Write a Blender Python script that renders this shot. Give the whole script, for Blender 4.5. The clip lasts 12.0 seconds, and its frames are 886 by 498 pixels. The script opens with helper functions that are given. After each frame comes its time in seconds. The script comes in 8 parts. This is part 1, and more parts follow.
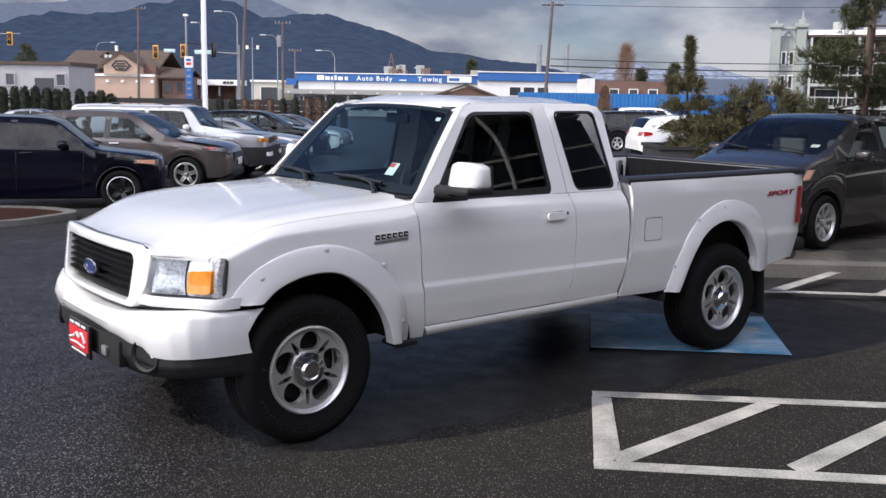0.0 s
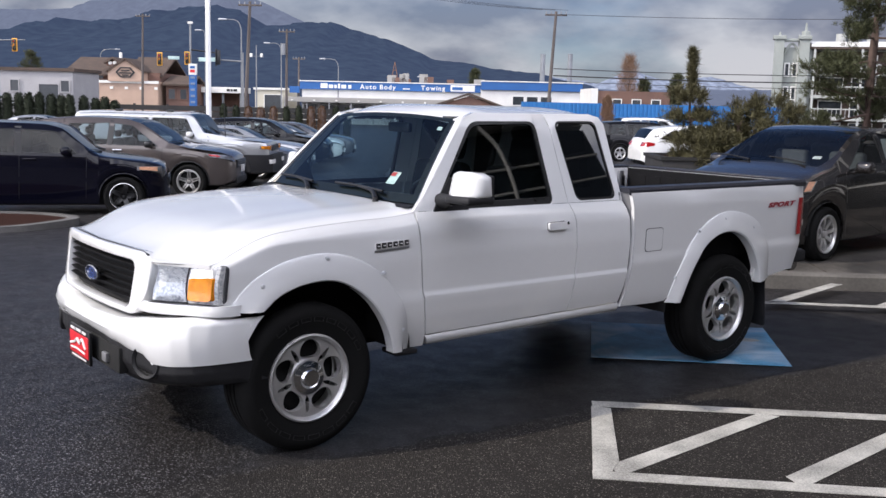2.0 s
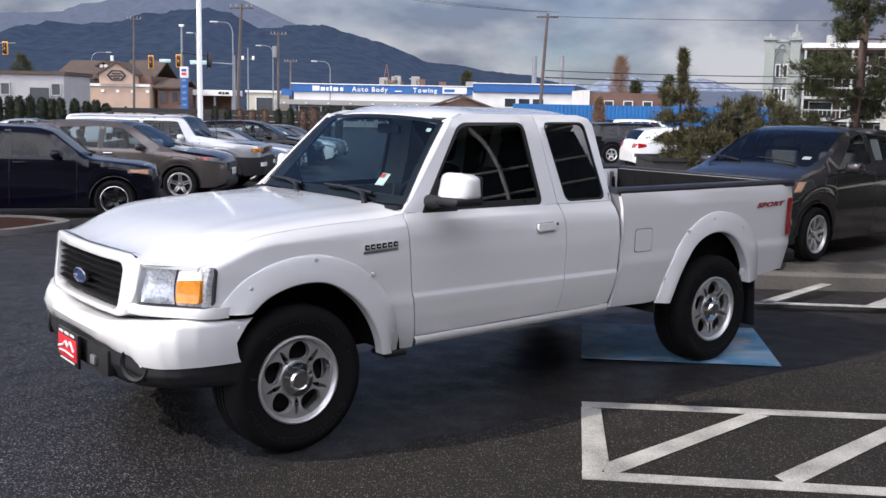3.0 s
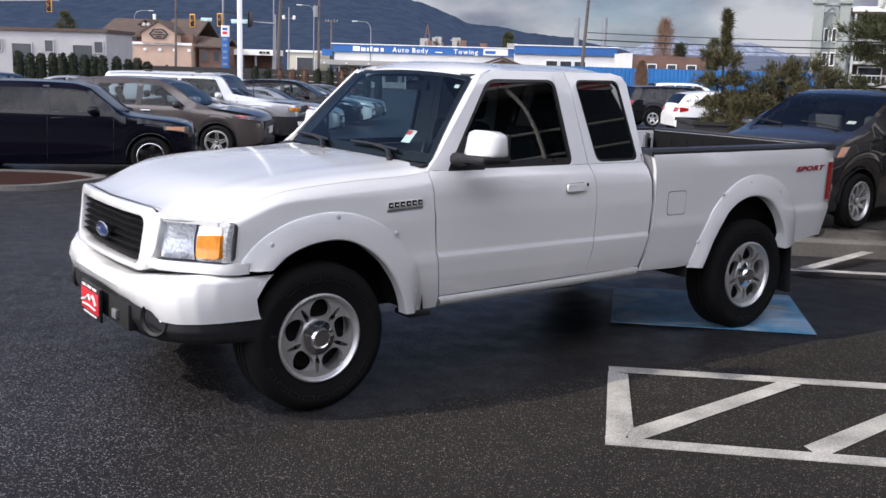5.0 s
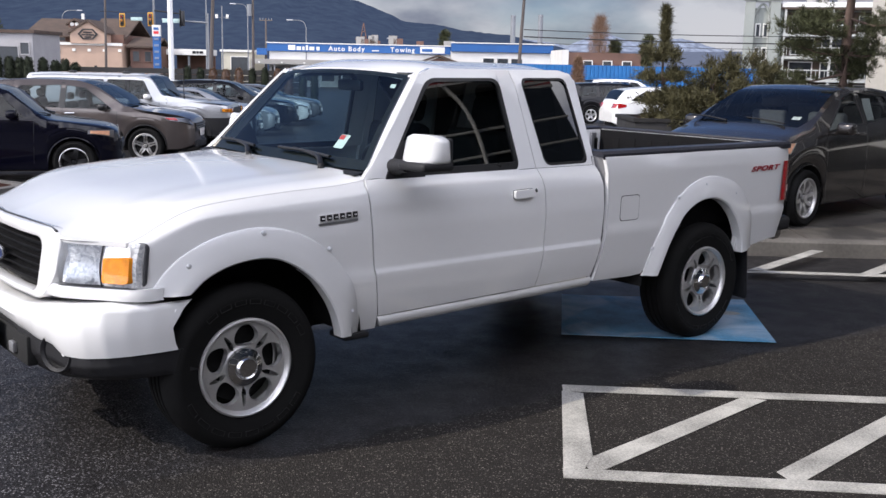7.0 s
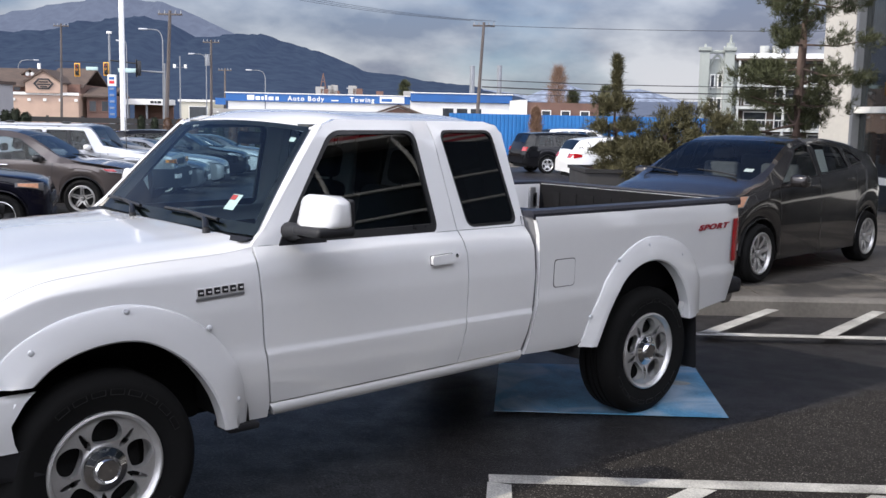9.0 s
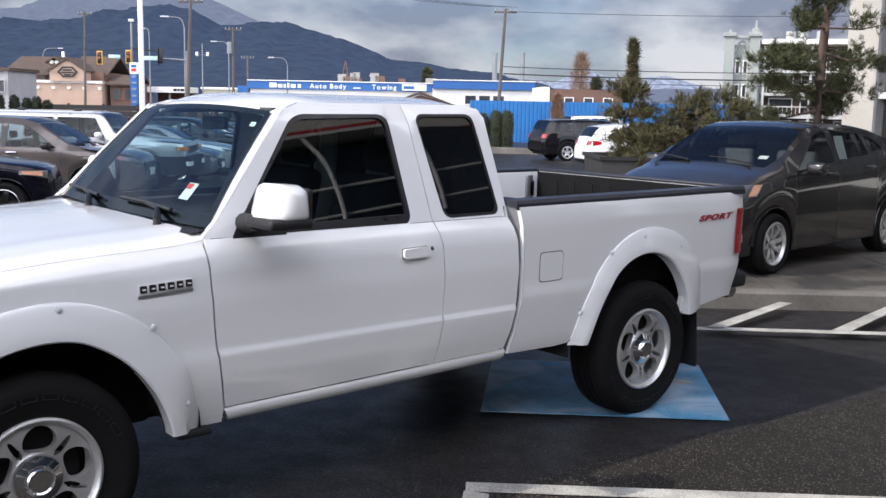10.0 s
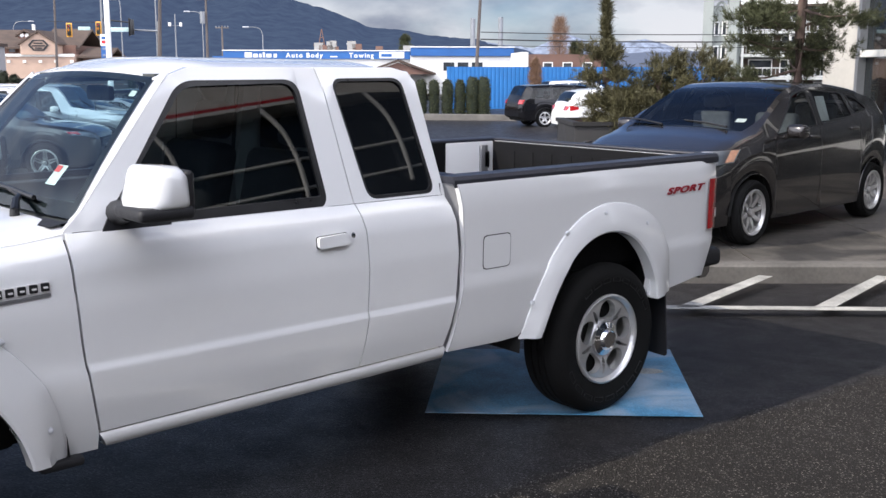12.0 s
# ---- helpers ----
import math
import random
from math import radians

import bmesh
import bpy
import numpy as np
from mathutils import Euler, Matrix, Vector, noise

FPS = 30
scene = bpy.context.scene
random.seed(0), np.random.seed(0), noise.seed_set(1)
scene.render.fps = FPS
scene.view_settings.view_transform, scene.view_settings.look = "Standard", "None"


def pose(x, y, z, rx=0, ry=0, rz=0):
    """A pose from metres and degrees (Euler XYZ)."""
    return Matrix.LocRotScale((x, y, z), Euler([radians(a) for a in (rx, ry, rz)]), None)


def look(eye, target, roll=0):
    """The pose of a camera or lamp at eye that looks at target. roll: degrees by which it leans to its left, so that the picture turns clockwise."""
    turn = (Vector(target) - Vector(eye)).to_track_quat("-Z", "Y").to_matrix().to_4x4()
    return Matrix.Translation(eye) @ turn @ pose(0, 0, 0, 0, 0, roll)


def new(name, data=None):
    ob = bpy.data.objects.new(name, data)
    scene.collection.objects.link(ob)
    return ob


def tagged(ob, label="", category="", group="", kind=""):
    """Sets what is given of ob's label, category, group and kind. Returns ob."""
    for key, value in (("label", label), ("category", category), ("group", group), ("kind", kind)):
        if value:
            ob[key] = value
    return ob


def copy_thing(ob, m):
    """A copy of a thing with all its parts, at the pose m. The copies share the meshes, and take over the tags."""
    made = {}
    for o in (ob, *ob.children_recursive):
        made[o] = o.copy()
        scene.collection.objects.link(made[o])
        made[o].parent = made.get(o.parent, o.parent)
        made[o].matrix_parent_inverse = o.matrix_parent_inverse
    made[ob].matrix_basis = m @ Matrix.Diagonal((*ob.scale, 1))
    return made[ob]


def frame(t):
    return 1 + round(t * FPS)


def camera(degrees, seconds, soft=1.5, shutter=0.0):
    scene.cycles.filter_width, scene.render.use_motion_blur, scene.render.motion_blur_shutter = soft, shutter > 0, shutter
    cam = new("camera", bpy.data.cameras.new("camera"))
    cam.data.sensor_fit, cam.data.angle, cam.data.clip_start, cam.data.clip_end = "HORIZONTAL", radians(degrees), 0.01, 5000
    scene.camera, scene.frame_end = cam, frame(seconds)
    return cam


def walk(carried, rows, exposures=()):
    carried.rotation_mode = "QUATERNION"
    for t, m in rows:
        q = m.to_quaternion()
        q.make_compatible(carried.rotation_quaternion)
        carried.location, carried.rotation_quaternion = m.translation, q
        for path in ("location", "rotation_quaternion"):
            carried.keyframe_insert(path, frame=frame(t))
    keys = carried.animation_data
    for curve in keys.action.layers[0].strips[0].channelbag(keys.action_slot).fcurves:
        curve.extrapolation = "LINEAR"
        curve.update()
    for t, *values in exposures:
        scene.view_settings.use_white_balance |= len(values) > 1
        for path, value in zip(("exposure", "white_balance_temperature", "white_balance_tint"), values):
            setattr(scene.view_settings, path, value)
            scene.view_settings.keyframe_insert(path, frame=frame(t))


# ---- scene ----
cam = camera(47.4, 12.0)
PATH = [
    (0, (-2.392, -4.116, 1.701), (-1.186, -2.55, 1.395), 0.9),
    (0.5, (-2.394, -4.123, 1.704), (-1.19, -2.555, 1.404), 0.9),
    (1, (-2.399, -4.125, 1.702), (-1.196, -2.554, 1.409), 1.0),
    (1.5, (-2.397, -4.124, 1.702), (-1.199, -2.55, 1.41), 1.1),
    (2, (-2.391, -4.128, 1.704), (-1.187, -2.557, 1.415), 1.3),
    (2.5, (-2.382, -4.134, 1.704), (-1.168, -2.57, 1.417), 1.2),
    (2.7, (-2.380, -4.136, 1.703), (-1.164, -2.574, 1.419), 1.14),
    (4.3, (-2.328, -4.181, 1.683), (-1.126, -2.609, 1.390), 1.23),
    (4.5, (-2.314, -4.187, 1.682), (-1.12, -2.611, 1.383), 1.4),
    (5, (-2.265, -4.107, 1.668), (-1.116, -2.509, 1.309), 1.7),
    (5.5, (-2.206, -3.943, 1.68), (-1.037, -2.362, 1.311), 1.6),
    (6, (-2.172, -3.831, 1.681), (-0.984, -2.258, 1.343), 1.0),
    (6.5, (-2.105, -3.79, 1.672), (-0.871, -2.256, 1.319), 1.2),
    (6.7, (-2.067, -3.769, 1.669), (-0.826, -2.244, 1.306), 1.19),
    (8.3, (-1.583, -3.613, 1.664), (-0.324, -2.090, 1.352), 1.39),
    (8.5, (-1.524, -3.546, 1.673), (-0.245, -2.039, 1.369), 1.7),
    (9, (-1.43, -3.442, 1.676), (-0.123, -1.951, 1.413), 1.2),
    (9.5, (-1.279, -3.362, 1.662), (0.015, -1.866, 1.367), 0.9),
    (10, (-1.06, -3.349, 1.66), (0.209, -1.83, 1.372), 1.1),
    (10.5, (-0.914, -3.344, 1.651), (0.339, -1.813, 1.36), 1.0),
    (11, (-0.761, -3.238, 1.639), (0.509, -1.73, 1.302), 0.7),
    (11.5, (-0.609, -3.086, 1.652), (0.68, -1.591, 1.331), 0.4),
    (12, (-0.49, -3.019, 1.639), (0.798, -1.529, 1.289), 0.1),
]
EXPOSURES = [(0.0, 0.18, 6480, 12), (6.5, 0.19, 6480, 12), (8.5, 0.31, 6480, 10), (10.0, 0.45, 6480, 10), (12.0, 0.60, 6480, 10)]
walk(cam, [(t, look(eye, target, roll)) for t, eye, target, roll in PATH], EXPOSURES)

# ---- world, sun, exposure ----
SUN_AZ, SUN_EL = radians(162.0), radians(38.5)   # compass angle about +x of the way to the sun, and its height
world = bpy.data.worlds.new("sky")
scene.world = world
world.use_nodes = True
wn, wl = world.node_tree.nodes, world.node_tree.links
wn.clear()
w_out = wn.new("ShaderNodeOutputWorld")
w_bg = wn.new("ShaderNodeBackground")
w_sky = wn.new("ShaderNodeTexSky")
w_sky.sky_type, w_sky.sun_disc = "NISHITA", False
w_sky.sun_elevation, w_sky.sun_rotation = SUN_EL, radians(90.0) - SUN_AZ
w_sky.altitude, w_sky.air_density, w_sky.dust_density, w_sky.ozone_density = 20, 1.0, 0.6, 1.2
w_co = wn.new("ShaderNodeTexCoord")
w_map = wn.new("ShaderNodeMapping")
w_map.inputs["Scale"].default_value = (1.0, 1.0, 2.3)
w_map.inputs["Location"].default_value = (0.35, 0.9, 0.1)
w_no = wn.new("ShaderNodeTexNoise")
w_no.inputs["Scale"].default_value, w_no.inputs["Detail"].default_value = 2.6, 9
w_no.inputs["Roughness"].default_value = 0.56
w_cov = wn.new("ShaderNodeValToRGB")
w_cov.color_ramp.elements[0].position, w_cov.color_ramp.elements[1].position = 0.26, 0.48
w_no2 = wn.new("ShaderNodeTexNoise")
w_no2.inputs["Scale"].default_value, w_no2.inputs["Detail"].default_value = 7.5, 9
w_sh = wn.new("ShaderNodeValToRGB")
w_sh.color_ramp.elements[0].position, w_sh.color_ramp.elements[1].position = 0.40, 0.62
w_sh.color_ramp.elements[0].color = (3.5, 3.7, 4.8, 1)
w_sh.color_ramp.elements[1].color = (9.6, 9.7, 10.3, 1)
w_mix = wn.new("ShaderNodeMix")
w_mix.data_type = "RGBA"
wl.new(w_co.outputs["Generated"], w_map.inputs["Vector"])
wl.new(w_map.outputs["Vector"], w_no.inputs["Vector"])
wl.new(w_map.outputs["Vector"], w_no2.inputs["Vector"])
wl.new(w_no.outputs["Fac"], w_cov.inputs["Fac"])
wl.new(w_no2.outputs["Fac"], w_sh.inputs["Fac"])
w_clear = wn.new("ShaderNodeVectorMath")
w_clear.operation = "MULTIPLY"
w_clear.inputs[1].default_value = (0.62, 0.79, 1.10)
wl.new(w_sky.outputs["Color"], w_clear.inputs[0])
wl.new(w_clear.outputs["Vector"], w_mix.inputs["A"])
# the cloud grows brighter away from the hills, towards the open sky
w_dot = wn.new("ShaderNodeVectorMath")
w_dot.operation = "DOT_PRODUCT"
w_dot.inputs[1].default_value = (-0.52, -0.74, 0.42)
wl.new(w_co.outputs["Generated"], w_dot.inputs[0])
# over the hills the upper sky is clear
w_sep = wn.new("ShaderNodeSeparateXYZ")
wl.new(w_co.outputs["Generated"], w_sep.inputs[0])
w_low = wn.new("ShaderNodeMapRange")
w_low.interpolation_type = "SMOOTHSTEP"
w_low.inputs["From Min"].default_value, w_low.inputs["From Max"].default_value = 0.43, 0.66
w_low.inputs["To Min"].default_value, w_low.inputs["To Max"].default_value = 1.0, 0.05
w_high = wn.new("ShaderNodeMath")
w_high.operation = "MULTIPLY_ADD"
w_high.inputs[1].default_value = -0.5
wl.new(w_dot.outputs["Value"], w_high.inputs[0])
wl.new(w_sep.outputs["Z"], w_high.inputs[2])
wl.new(w_high.outputs[0], w_low.inputs["Value"])
w_part = wn.new("ShaderNodeMath")
w_part.operation = "MULTIPLY"
wl.new(w_cov.outputs["Color"], w_part.inputs[0])
wl.new(w_low.outputs["Result"], w_part.inputs[1])
wl.new(w_part.outputs[0], w_mix.inputs["Factor"])
w_open = wn.new("ShaderNodeMapRange")
w_open.interpolation_type = "SMOOTHSTEP"
w_open.inputs["From Min"].default_value, w_open.inputs["From Max"].default_value = -0.7, 0.6
w_open.inputs["To Min"].default_value, w_open.inputs["To Max"].default_value = 0.76, 4.7
wl.new(w_dot.outputs["Value"], w_open.inputs["Value"])
w_lit = wn.new("ShaderNodeVectorMath")
w_lit.operation = "SCALE"
wl.new(w_sh.outputs["Color"], w_lit.inputs[0])
wl.new(w_open.outputs["Result"], w_lit.inputs["Scale"])
wl.new(w_lit.outputs["Vector"], w_mix.inputs["B"])
wl.new(w_mix.outputs["Result"], w_bg.inputs["Color"])
w_bg.inputs["Strength"].default_value = 0.075
wl.new(w_bg.outputs["Background"], w_out.inputs["Surface"])
sun_data = bpy.data.lights.new("sun", "SUN")
sun_data.energy, sun_data.angle, sun_data.color = 2.9, radians(0.6), (1.0, 0.93, 0.82)
sun = new("sun", sun_data)
sun_way = Vector((math.cos(SUN_AZ) * math.cos(SUN_EL), math.sin(SUN_AZ) * math.cos(SUN_EL), math.sin(SUN_EL)))
sun.matrix_world = look(sun_way * 60, (0, 0, 0))


# ---- materials ----
def nodes_of(name):
    m = bpy.data.materials.new(name)
    m.use_nodes = True
    n, l = m.node_tree.nodes, m.node_tree.links
    return m, n, l, n["Principled BSDF"]


def mat(name, col, rough=0.5, metal=0.0, var=0.12, scale=6.0, bump=0.0, bscale=150.0, coat=0.0, spec=0.5, rvar=0.08, stretch=(1, 1, 1)):
    """A surface with colour varied at two scales, varied gloss and fine relief."""
    m, n, l, p = nodes_of(name)
    co = n.new("ShaderNodeTexCoord")
    mp = n.new("ShaderNodeMapping")
    mp.inputs["Scale"].default_value = stretch
    l.new(co.outputs["Object"], mp.inputs["Vector"])
    n1 = n.new("ShaderNodeTexNoise")
    n1.inputs["Scale"].default_value, n1.inputs["Detail"].default_value = scale, 5
    n2 = n.new("ShaderNodeTexNoise")
    n2.inputs["Scale"].default_value, n2.inputs["Detail"].default_value = scale * 14, 4
    ad = n.new("ShaderNodeMath")
    ad.operation = "MULTIPLY_ADD"
    l.new(n2.outputs["Fac"], ad.inputs[0])
    ad.inputs[1].default_value = 0.5
    l.new(n1.outputs["Fac"], ad.inputs[2])
    rp = n.new("ShaderNodeValToRGB")
    rp.color_ramp.elements[0].position, rp.color_ramp.elements[1].position = 0.5, 1.0
    rp.color_ramp.elements[0].color = (*[max(0, c * (1 - var)) for c in col], 1)
    rp.color_ramp.elements[1].color = (*[min(1, c * (1 + var)) for c in col], 1)
    for node in (n1, n2):
        l.new(mp.outputs["Vector"], node.inputs["Vector"])
    l.new(ad.outputs[0], rp.inputs["Fac"])
    l.new(rp.outputs["Color"], p.inputs["Base Color"])
    if rvar:
        mr = n.new("ShaderNodeMapRange")
        mr.inputs["From Min"].default_value, mr.inputs["From Max"].default_value = 0.3, 0.7
        mr.inputs["To Min"].default_value, mr.inputs["To Max"].default_value = max(0.01, rough - rvar), min(1, rough + rvar)
        l.new(n1.outputs["Fac"], mr.inputs["Value"])
        l.new(mr.outputs["Result"], p.inputs["Roughness"])
    else:
        p.inputs["Roughness"].default_value = rough
    p.inputs["Metallic"].default_value = metal
    p.inputs["Specular IOR Level"].default_value = spec
    p.inputs["Coat Weight"].default_value = coat
    p.inputs["Coat Roughness"].default_value = 0.04
    if bump:
        nb = n.new("ShaderNodeTexNoise")
        nb.inputs["Scale"].default_value, nb.inputs["Detail"].default_value = bscale, 3
        l.new(mp.outputs["Vector"], nb.inputs["Vector"])
        bp = n.new("ShaderNodeBump")
        bp.inputs["Strength"].default_value, bp.inputs["Distance"].default_value = bump, 0.01
        l.new(nb.outputs["Fac"], bp.inputs["Height"])
        l.new(bp.outputs["Normal"], p.inputs["Normal"])
    return m


def glass(name, tint, gloss=1.5, body=0.0, body_col=(0.01, 0.012, 0.015)):
    """A single pane: light passes tinted, and the surface mirrors by its angle; body adds a film of dark tint."""
    m, n, l, p = nodes_of(name)
    out = n["Material Output"]
    n.remove(p)
    tr = n.new("ShaderNodeBsdfTransparent")
    tr.inputs["Color"].default_value = (*tint, 1)
    gl = n.new("ShaderNodeBsdfGlossy")
    gl.inputs["Roughness"].default_value = 0.015
    df = n.new("ShaderNodeBsdfDiffuse")
    df.inputs["Color"].default_value = (*body_col, 1)
    mb = n.new("ShaderNodeMixShader")
    mb.inputs[0].default_value = body
    fr = n.new("ShaderNodeFresnel")
    fr.inputs["IOR"].default_value = gloss
    mx = n.new("ShaderNodeMixShader")
    l.new(tr.outputs[0], mb.inputs[1])
    l.new(df.outputs[0], mb.inputs[2])
    l.new(fr.outputs[0], mx.inputs[0])
    l.new(mb.outputs[0], mx.inputs[1])
    l.new(gl.outputs[0], mx.inputs[2])
    l.new(mx.outputs[0], out.inputs["Surface"])
    return m


def asphalt_material():
    """Worn asphalt with pale chips in a dark binder; a damp, smoother film covers the lot but for a drier strip. Its
    edge by the truck paints the truck's shadow.
    """
    m, n, l, p = nodes_of("asphalt")
    co = n.new("ShaderNodeTexCoord")
    sep = n.new("ShaderNodeSeparateXYZ")
    l.new(co.outputs["Object"], sep.inputs[0])

    def noise_tex(scale, detail=4.0, rough=0.55):
        t = n.new("ShaderNodeTexNoise")
        t.inputs["Scale"].default_value, t.inputs["Detail"].default_value, t.inputs["Roughness"].default_value = scale, detail, rough
        l.new(co.outputs["Object"], t.inputs["Vector"])
        return t.outputs["Fac"]

    def calc(op, a, b=None, c=None):
        k = n.new("ShaderNodeMath")
        k.operation = op
        for i, v in enumerate((a, b, c)):
            if v is None:
                continue
            if isinstance(v, (int, float)):
                k.inputs[i].default_value = v
            else:
                l.new(v, k.inputs[i])
        return k.outputs[0]

    def ramp(v, lo, hi, a=0.0, b=1.0, smooth=True):
        r = n.new("ShaderNodeMapRange")
        r.interpolation_type = "SMOOTHSTEP" if smooth else "LINEAR"
        for key, val in (("From Min", lo), ("From Max", hi), ("To Min", a), ("To Max", b)):
            r.inputs[key].default_value = val
        l.new(v, r.inputs["Value"])
        return r.outputs["Result"]

    x, y = sep.outputs["X"], sep.outputs["Y"]
    # the damp film's edge beside the truck is the truck's shadow, painted darker
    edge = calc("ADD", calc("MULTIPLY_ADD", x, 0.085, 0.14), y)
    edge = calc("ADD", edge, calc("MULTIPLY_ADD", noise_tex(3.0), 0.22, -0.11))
    wet_shade = ramp(edge, -0.06, 0.08)
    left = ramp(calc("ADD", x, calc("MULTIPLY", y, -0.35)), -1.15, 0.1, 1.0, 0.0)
    wet_shade = calc("MAXIMUM", wet_shade, calc("MULTIPLY", left, 0.9))
    patch = ramp(noise_tex(0.7, 3), 0.3, 0.7, 0.85, 1.1)
    vor = n.new("ShaderNodeTexVoronoi")
    vor.inputs["Scale"].default_value = 135
    l.new(co.outputs["Object"], vor.inputs["Vector"])
    hsv = n.new("ShaderNodeSeparateColor")
    l.new(vor.outputs["Color"], hsv.inputs[0])
    chip = calc("MULTIPLY", ramp(hsv.outputs[0], 0.66, 1.0), ramp(vor.outputs["Distance"], 0.65, 0.3))
    grain = noise_tex(240, 3)
    dry = n.new("ShaderNodeMix")
    dry.data_type = "RGBA"
    l.new(calc("MULTIPLY", chip, calc("MULTIPLY_ADD", hsv.outputs[1], 0.75, 0.25)), dry.inputs["Factor"])
    dry.inputs["A"].default_value = (0.026, 0.0235, 0.0215, 1)
    dry.inputs["B"].default_value = (0.27, 0.245, 0.22, 1)
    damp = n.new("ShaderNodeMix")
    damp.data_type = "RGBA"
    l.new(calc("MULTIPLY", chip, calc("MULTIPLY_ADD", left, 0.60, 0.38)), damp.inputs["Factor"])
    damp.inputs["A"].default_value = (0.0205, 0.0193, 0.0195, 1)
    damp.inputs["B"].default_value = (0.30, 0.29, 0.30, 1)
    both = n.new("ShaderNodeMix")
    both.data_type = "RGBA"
    l.new(wet_shade, both.inputs["Factor"])
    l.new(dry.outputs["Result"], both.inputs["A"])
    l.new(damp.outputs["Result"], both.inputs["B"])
    fin = n.new("ShaderNodeMix")
    fin.data_type, fin.blend_type = "RGBA", "MULTIPLY"
    fin.inputs["Factor"].default_value = 1.0
    l.new(both.outputs["Result"], fin.inputs["A"])
    l.new(calc("MULTIPLY", patch, ramp(grain, 0.3, 0.7, 0.75, 1.25)), fin.inputs["B"])
    l.new(fin.outputs["Result"], p.inputs["Base Color"])
    rough = calc("MULTIPLY_ADD", wet_shade, -0.42, 0.82)
    l.new(calc("ADD", rough, ramp(noise_tex(5), 0.3, 0.7, -0.06, 0.06)), p.inputs["Roughness"])
    p.inputs["Specular IOR Level"].default_value = 0.115
    bp = n.new("ShaderNodeBump")
    l.new(ramp(wet_shade, 0, 1, 0.9, 0.4), bp.inputs["Strength"])
    bp.inputs["Distance"].default_value = 0.006
    l.new(calc("ADD", vor.outputs["Distance"], calc("MULTIPLY", grain, 0.7)), bp.inputs["Height"])
    l.new(bp.outputs["Normal"], p.inputs["Normal"])
    return m


def paint_line_material(name, col, wear=0.5):
    """Road paint, worn through in specks."""
    m, n, l, p = nodes_of(name)
    co = n.new("ShaderNodeTexCoord")
    a = n.new("ShaderNodeTexNoise")
    a.inputs["Scale"].default_value, a.inputs["Detail"].default_value = 130, 4
    b = n.new("ShaderNodeTexNoise")
    b.inputs["Scale"].default_value, b.inputs["Detail"].default_value = 4, 5
    s = n.new("ShaderNodeMath")
    s.operation = "ADD"
    for t in (a, b):
        l.new(co.outputs["Object"], t.inputs["Vector"])
    l.new(a.outputs["Fac"], s.inputs[0])
    l.new(b.outputs["Fac"], s.inputs[1])
    r = n.new("ShaderNodeValToRGB")
    r.color_ramp.elements[0].position, r.color_ramp.elements[1].position = 0.33 + 0.08 * wear, 0.5 + 0.3 * wear
    r.color_ramp.elements[0].color = (*[c * 0.35 for c in col], 1)
    r.color_ramp.elements[1].color = (*col, 1)
    h = n.new("ShaderNodeMath")
    h.operation = "MULTIPLY"
    h.inputs[1].default_value = 0.5
    l.new(s.outputs[0], h.inputs[0])
    l.new(h.outputs[0], r.inputs["Fac"])
    l.new(r.outputs["Color"], p.inputs["Base Color"])
    p.inputs["Roughness"].default_value = 0.5
    bp = n.new("ShaderNodeBump")
    bp.inputs["Strength"].default_value, bp.inputs["Distance"].default_value = 0.5, 0.004
    l.new(a.outputs["Fac"], bp.inputs["Height"])
    l.new(bp.outputs["Normal"], p.inputs["Normal"])
    return m


ASPHALT = asphalt_material()
LINE_WHITE = paint_line_material("line_paint_white", (0.62, 0.60, 0.55), 0.4)
LINE_BLUE = paint_line_material("line_paint_blue", (0.14, 0.42, 0.68), 0.6)


def smear(m, col, lo, hi, scale):
    """Mixes smears of one colour over a material, as stains and as painted wet glare."""
    n, l = m.node_tree.nodes, m.node_tree.links
    p = n["Principled BSDF"]
    co = n.new("ShaderNodeTexCoord")
    t = n.new("ShaderNodeTexNoise")
    t.inputs["Scale"].default_value, t.inputs["Detail"].default_value, t.inputs["Distortion"].default_value = scale, 7, 1.2
    l.new(co.outputs["Object"], t.inputs["Vector"])
    r = n.new("ShaderNodeMapRange")
    r.inputs["From Min"].default_value, r.inputs["From Max"].default_value = lo, hi
    r.inputs["To Max"].default_value = 0.75
    l.new(t.outputs["Fac"], r.inputs["Value"])
    mx = n.new("ShaderNodeMix")
    mx.data_type = "RGBA"
    l.new(r.outputs["Result"], mx.inputs["Factor"])
    l.new(p.inputs["Base Color"].links[0].from_socket, mx.inputs["A"])
    mx.inputs["B"].default_value = (*col, 1)
    l.new(mx.outputs["Result"], p.inputs["Base Color"])


# pale smears paint the whitish wet glare on the blue square
smear(LINE_BLUE, (0.42, 0.50, 0.58), 0.46, 0.68, 2.2)
CONCRETE = mat("concrete", (0.092, 0.083, 0.073), 0.7, var=0.5, scale=1.4, bump=0.4, bscale=120)
smear(CONCRETE, (0.018, 0.017, 0.017), 0.50, 0.60, 1.1)
KERB = mat("kerb_concrete", (0.13, 0.12, 0.108), 0.8, var=0.3, scale=2.2, bump=0.4, bscale=90)
WHITE_PAINT = mat("white_car_paint", (0.80, 0.80, 0.80), 0.22, var=0.012, scale=1.5, coat=1.0, rvar=0.02)
WHITE_PAINT.node_tree.nodes["Principled BSDF"].inputs["Coat Roughness"].default_value = 0.07
BLACK_PLASTIC = mat("black_plastic", (0.018, 0.018, 0.02), 0.55, var=0.2, scale=20, bump=0.12, bscale=900, spec=0.3)
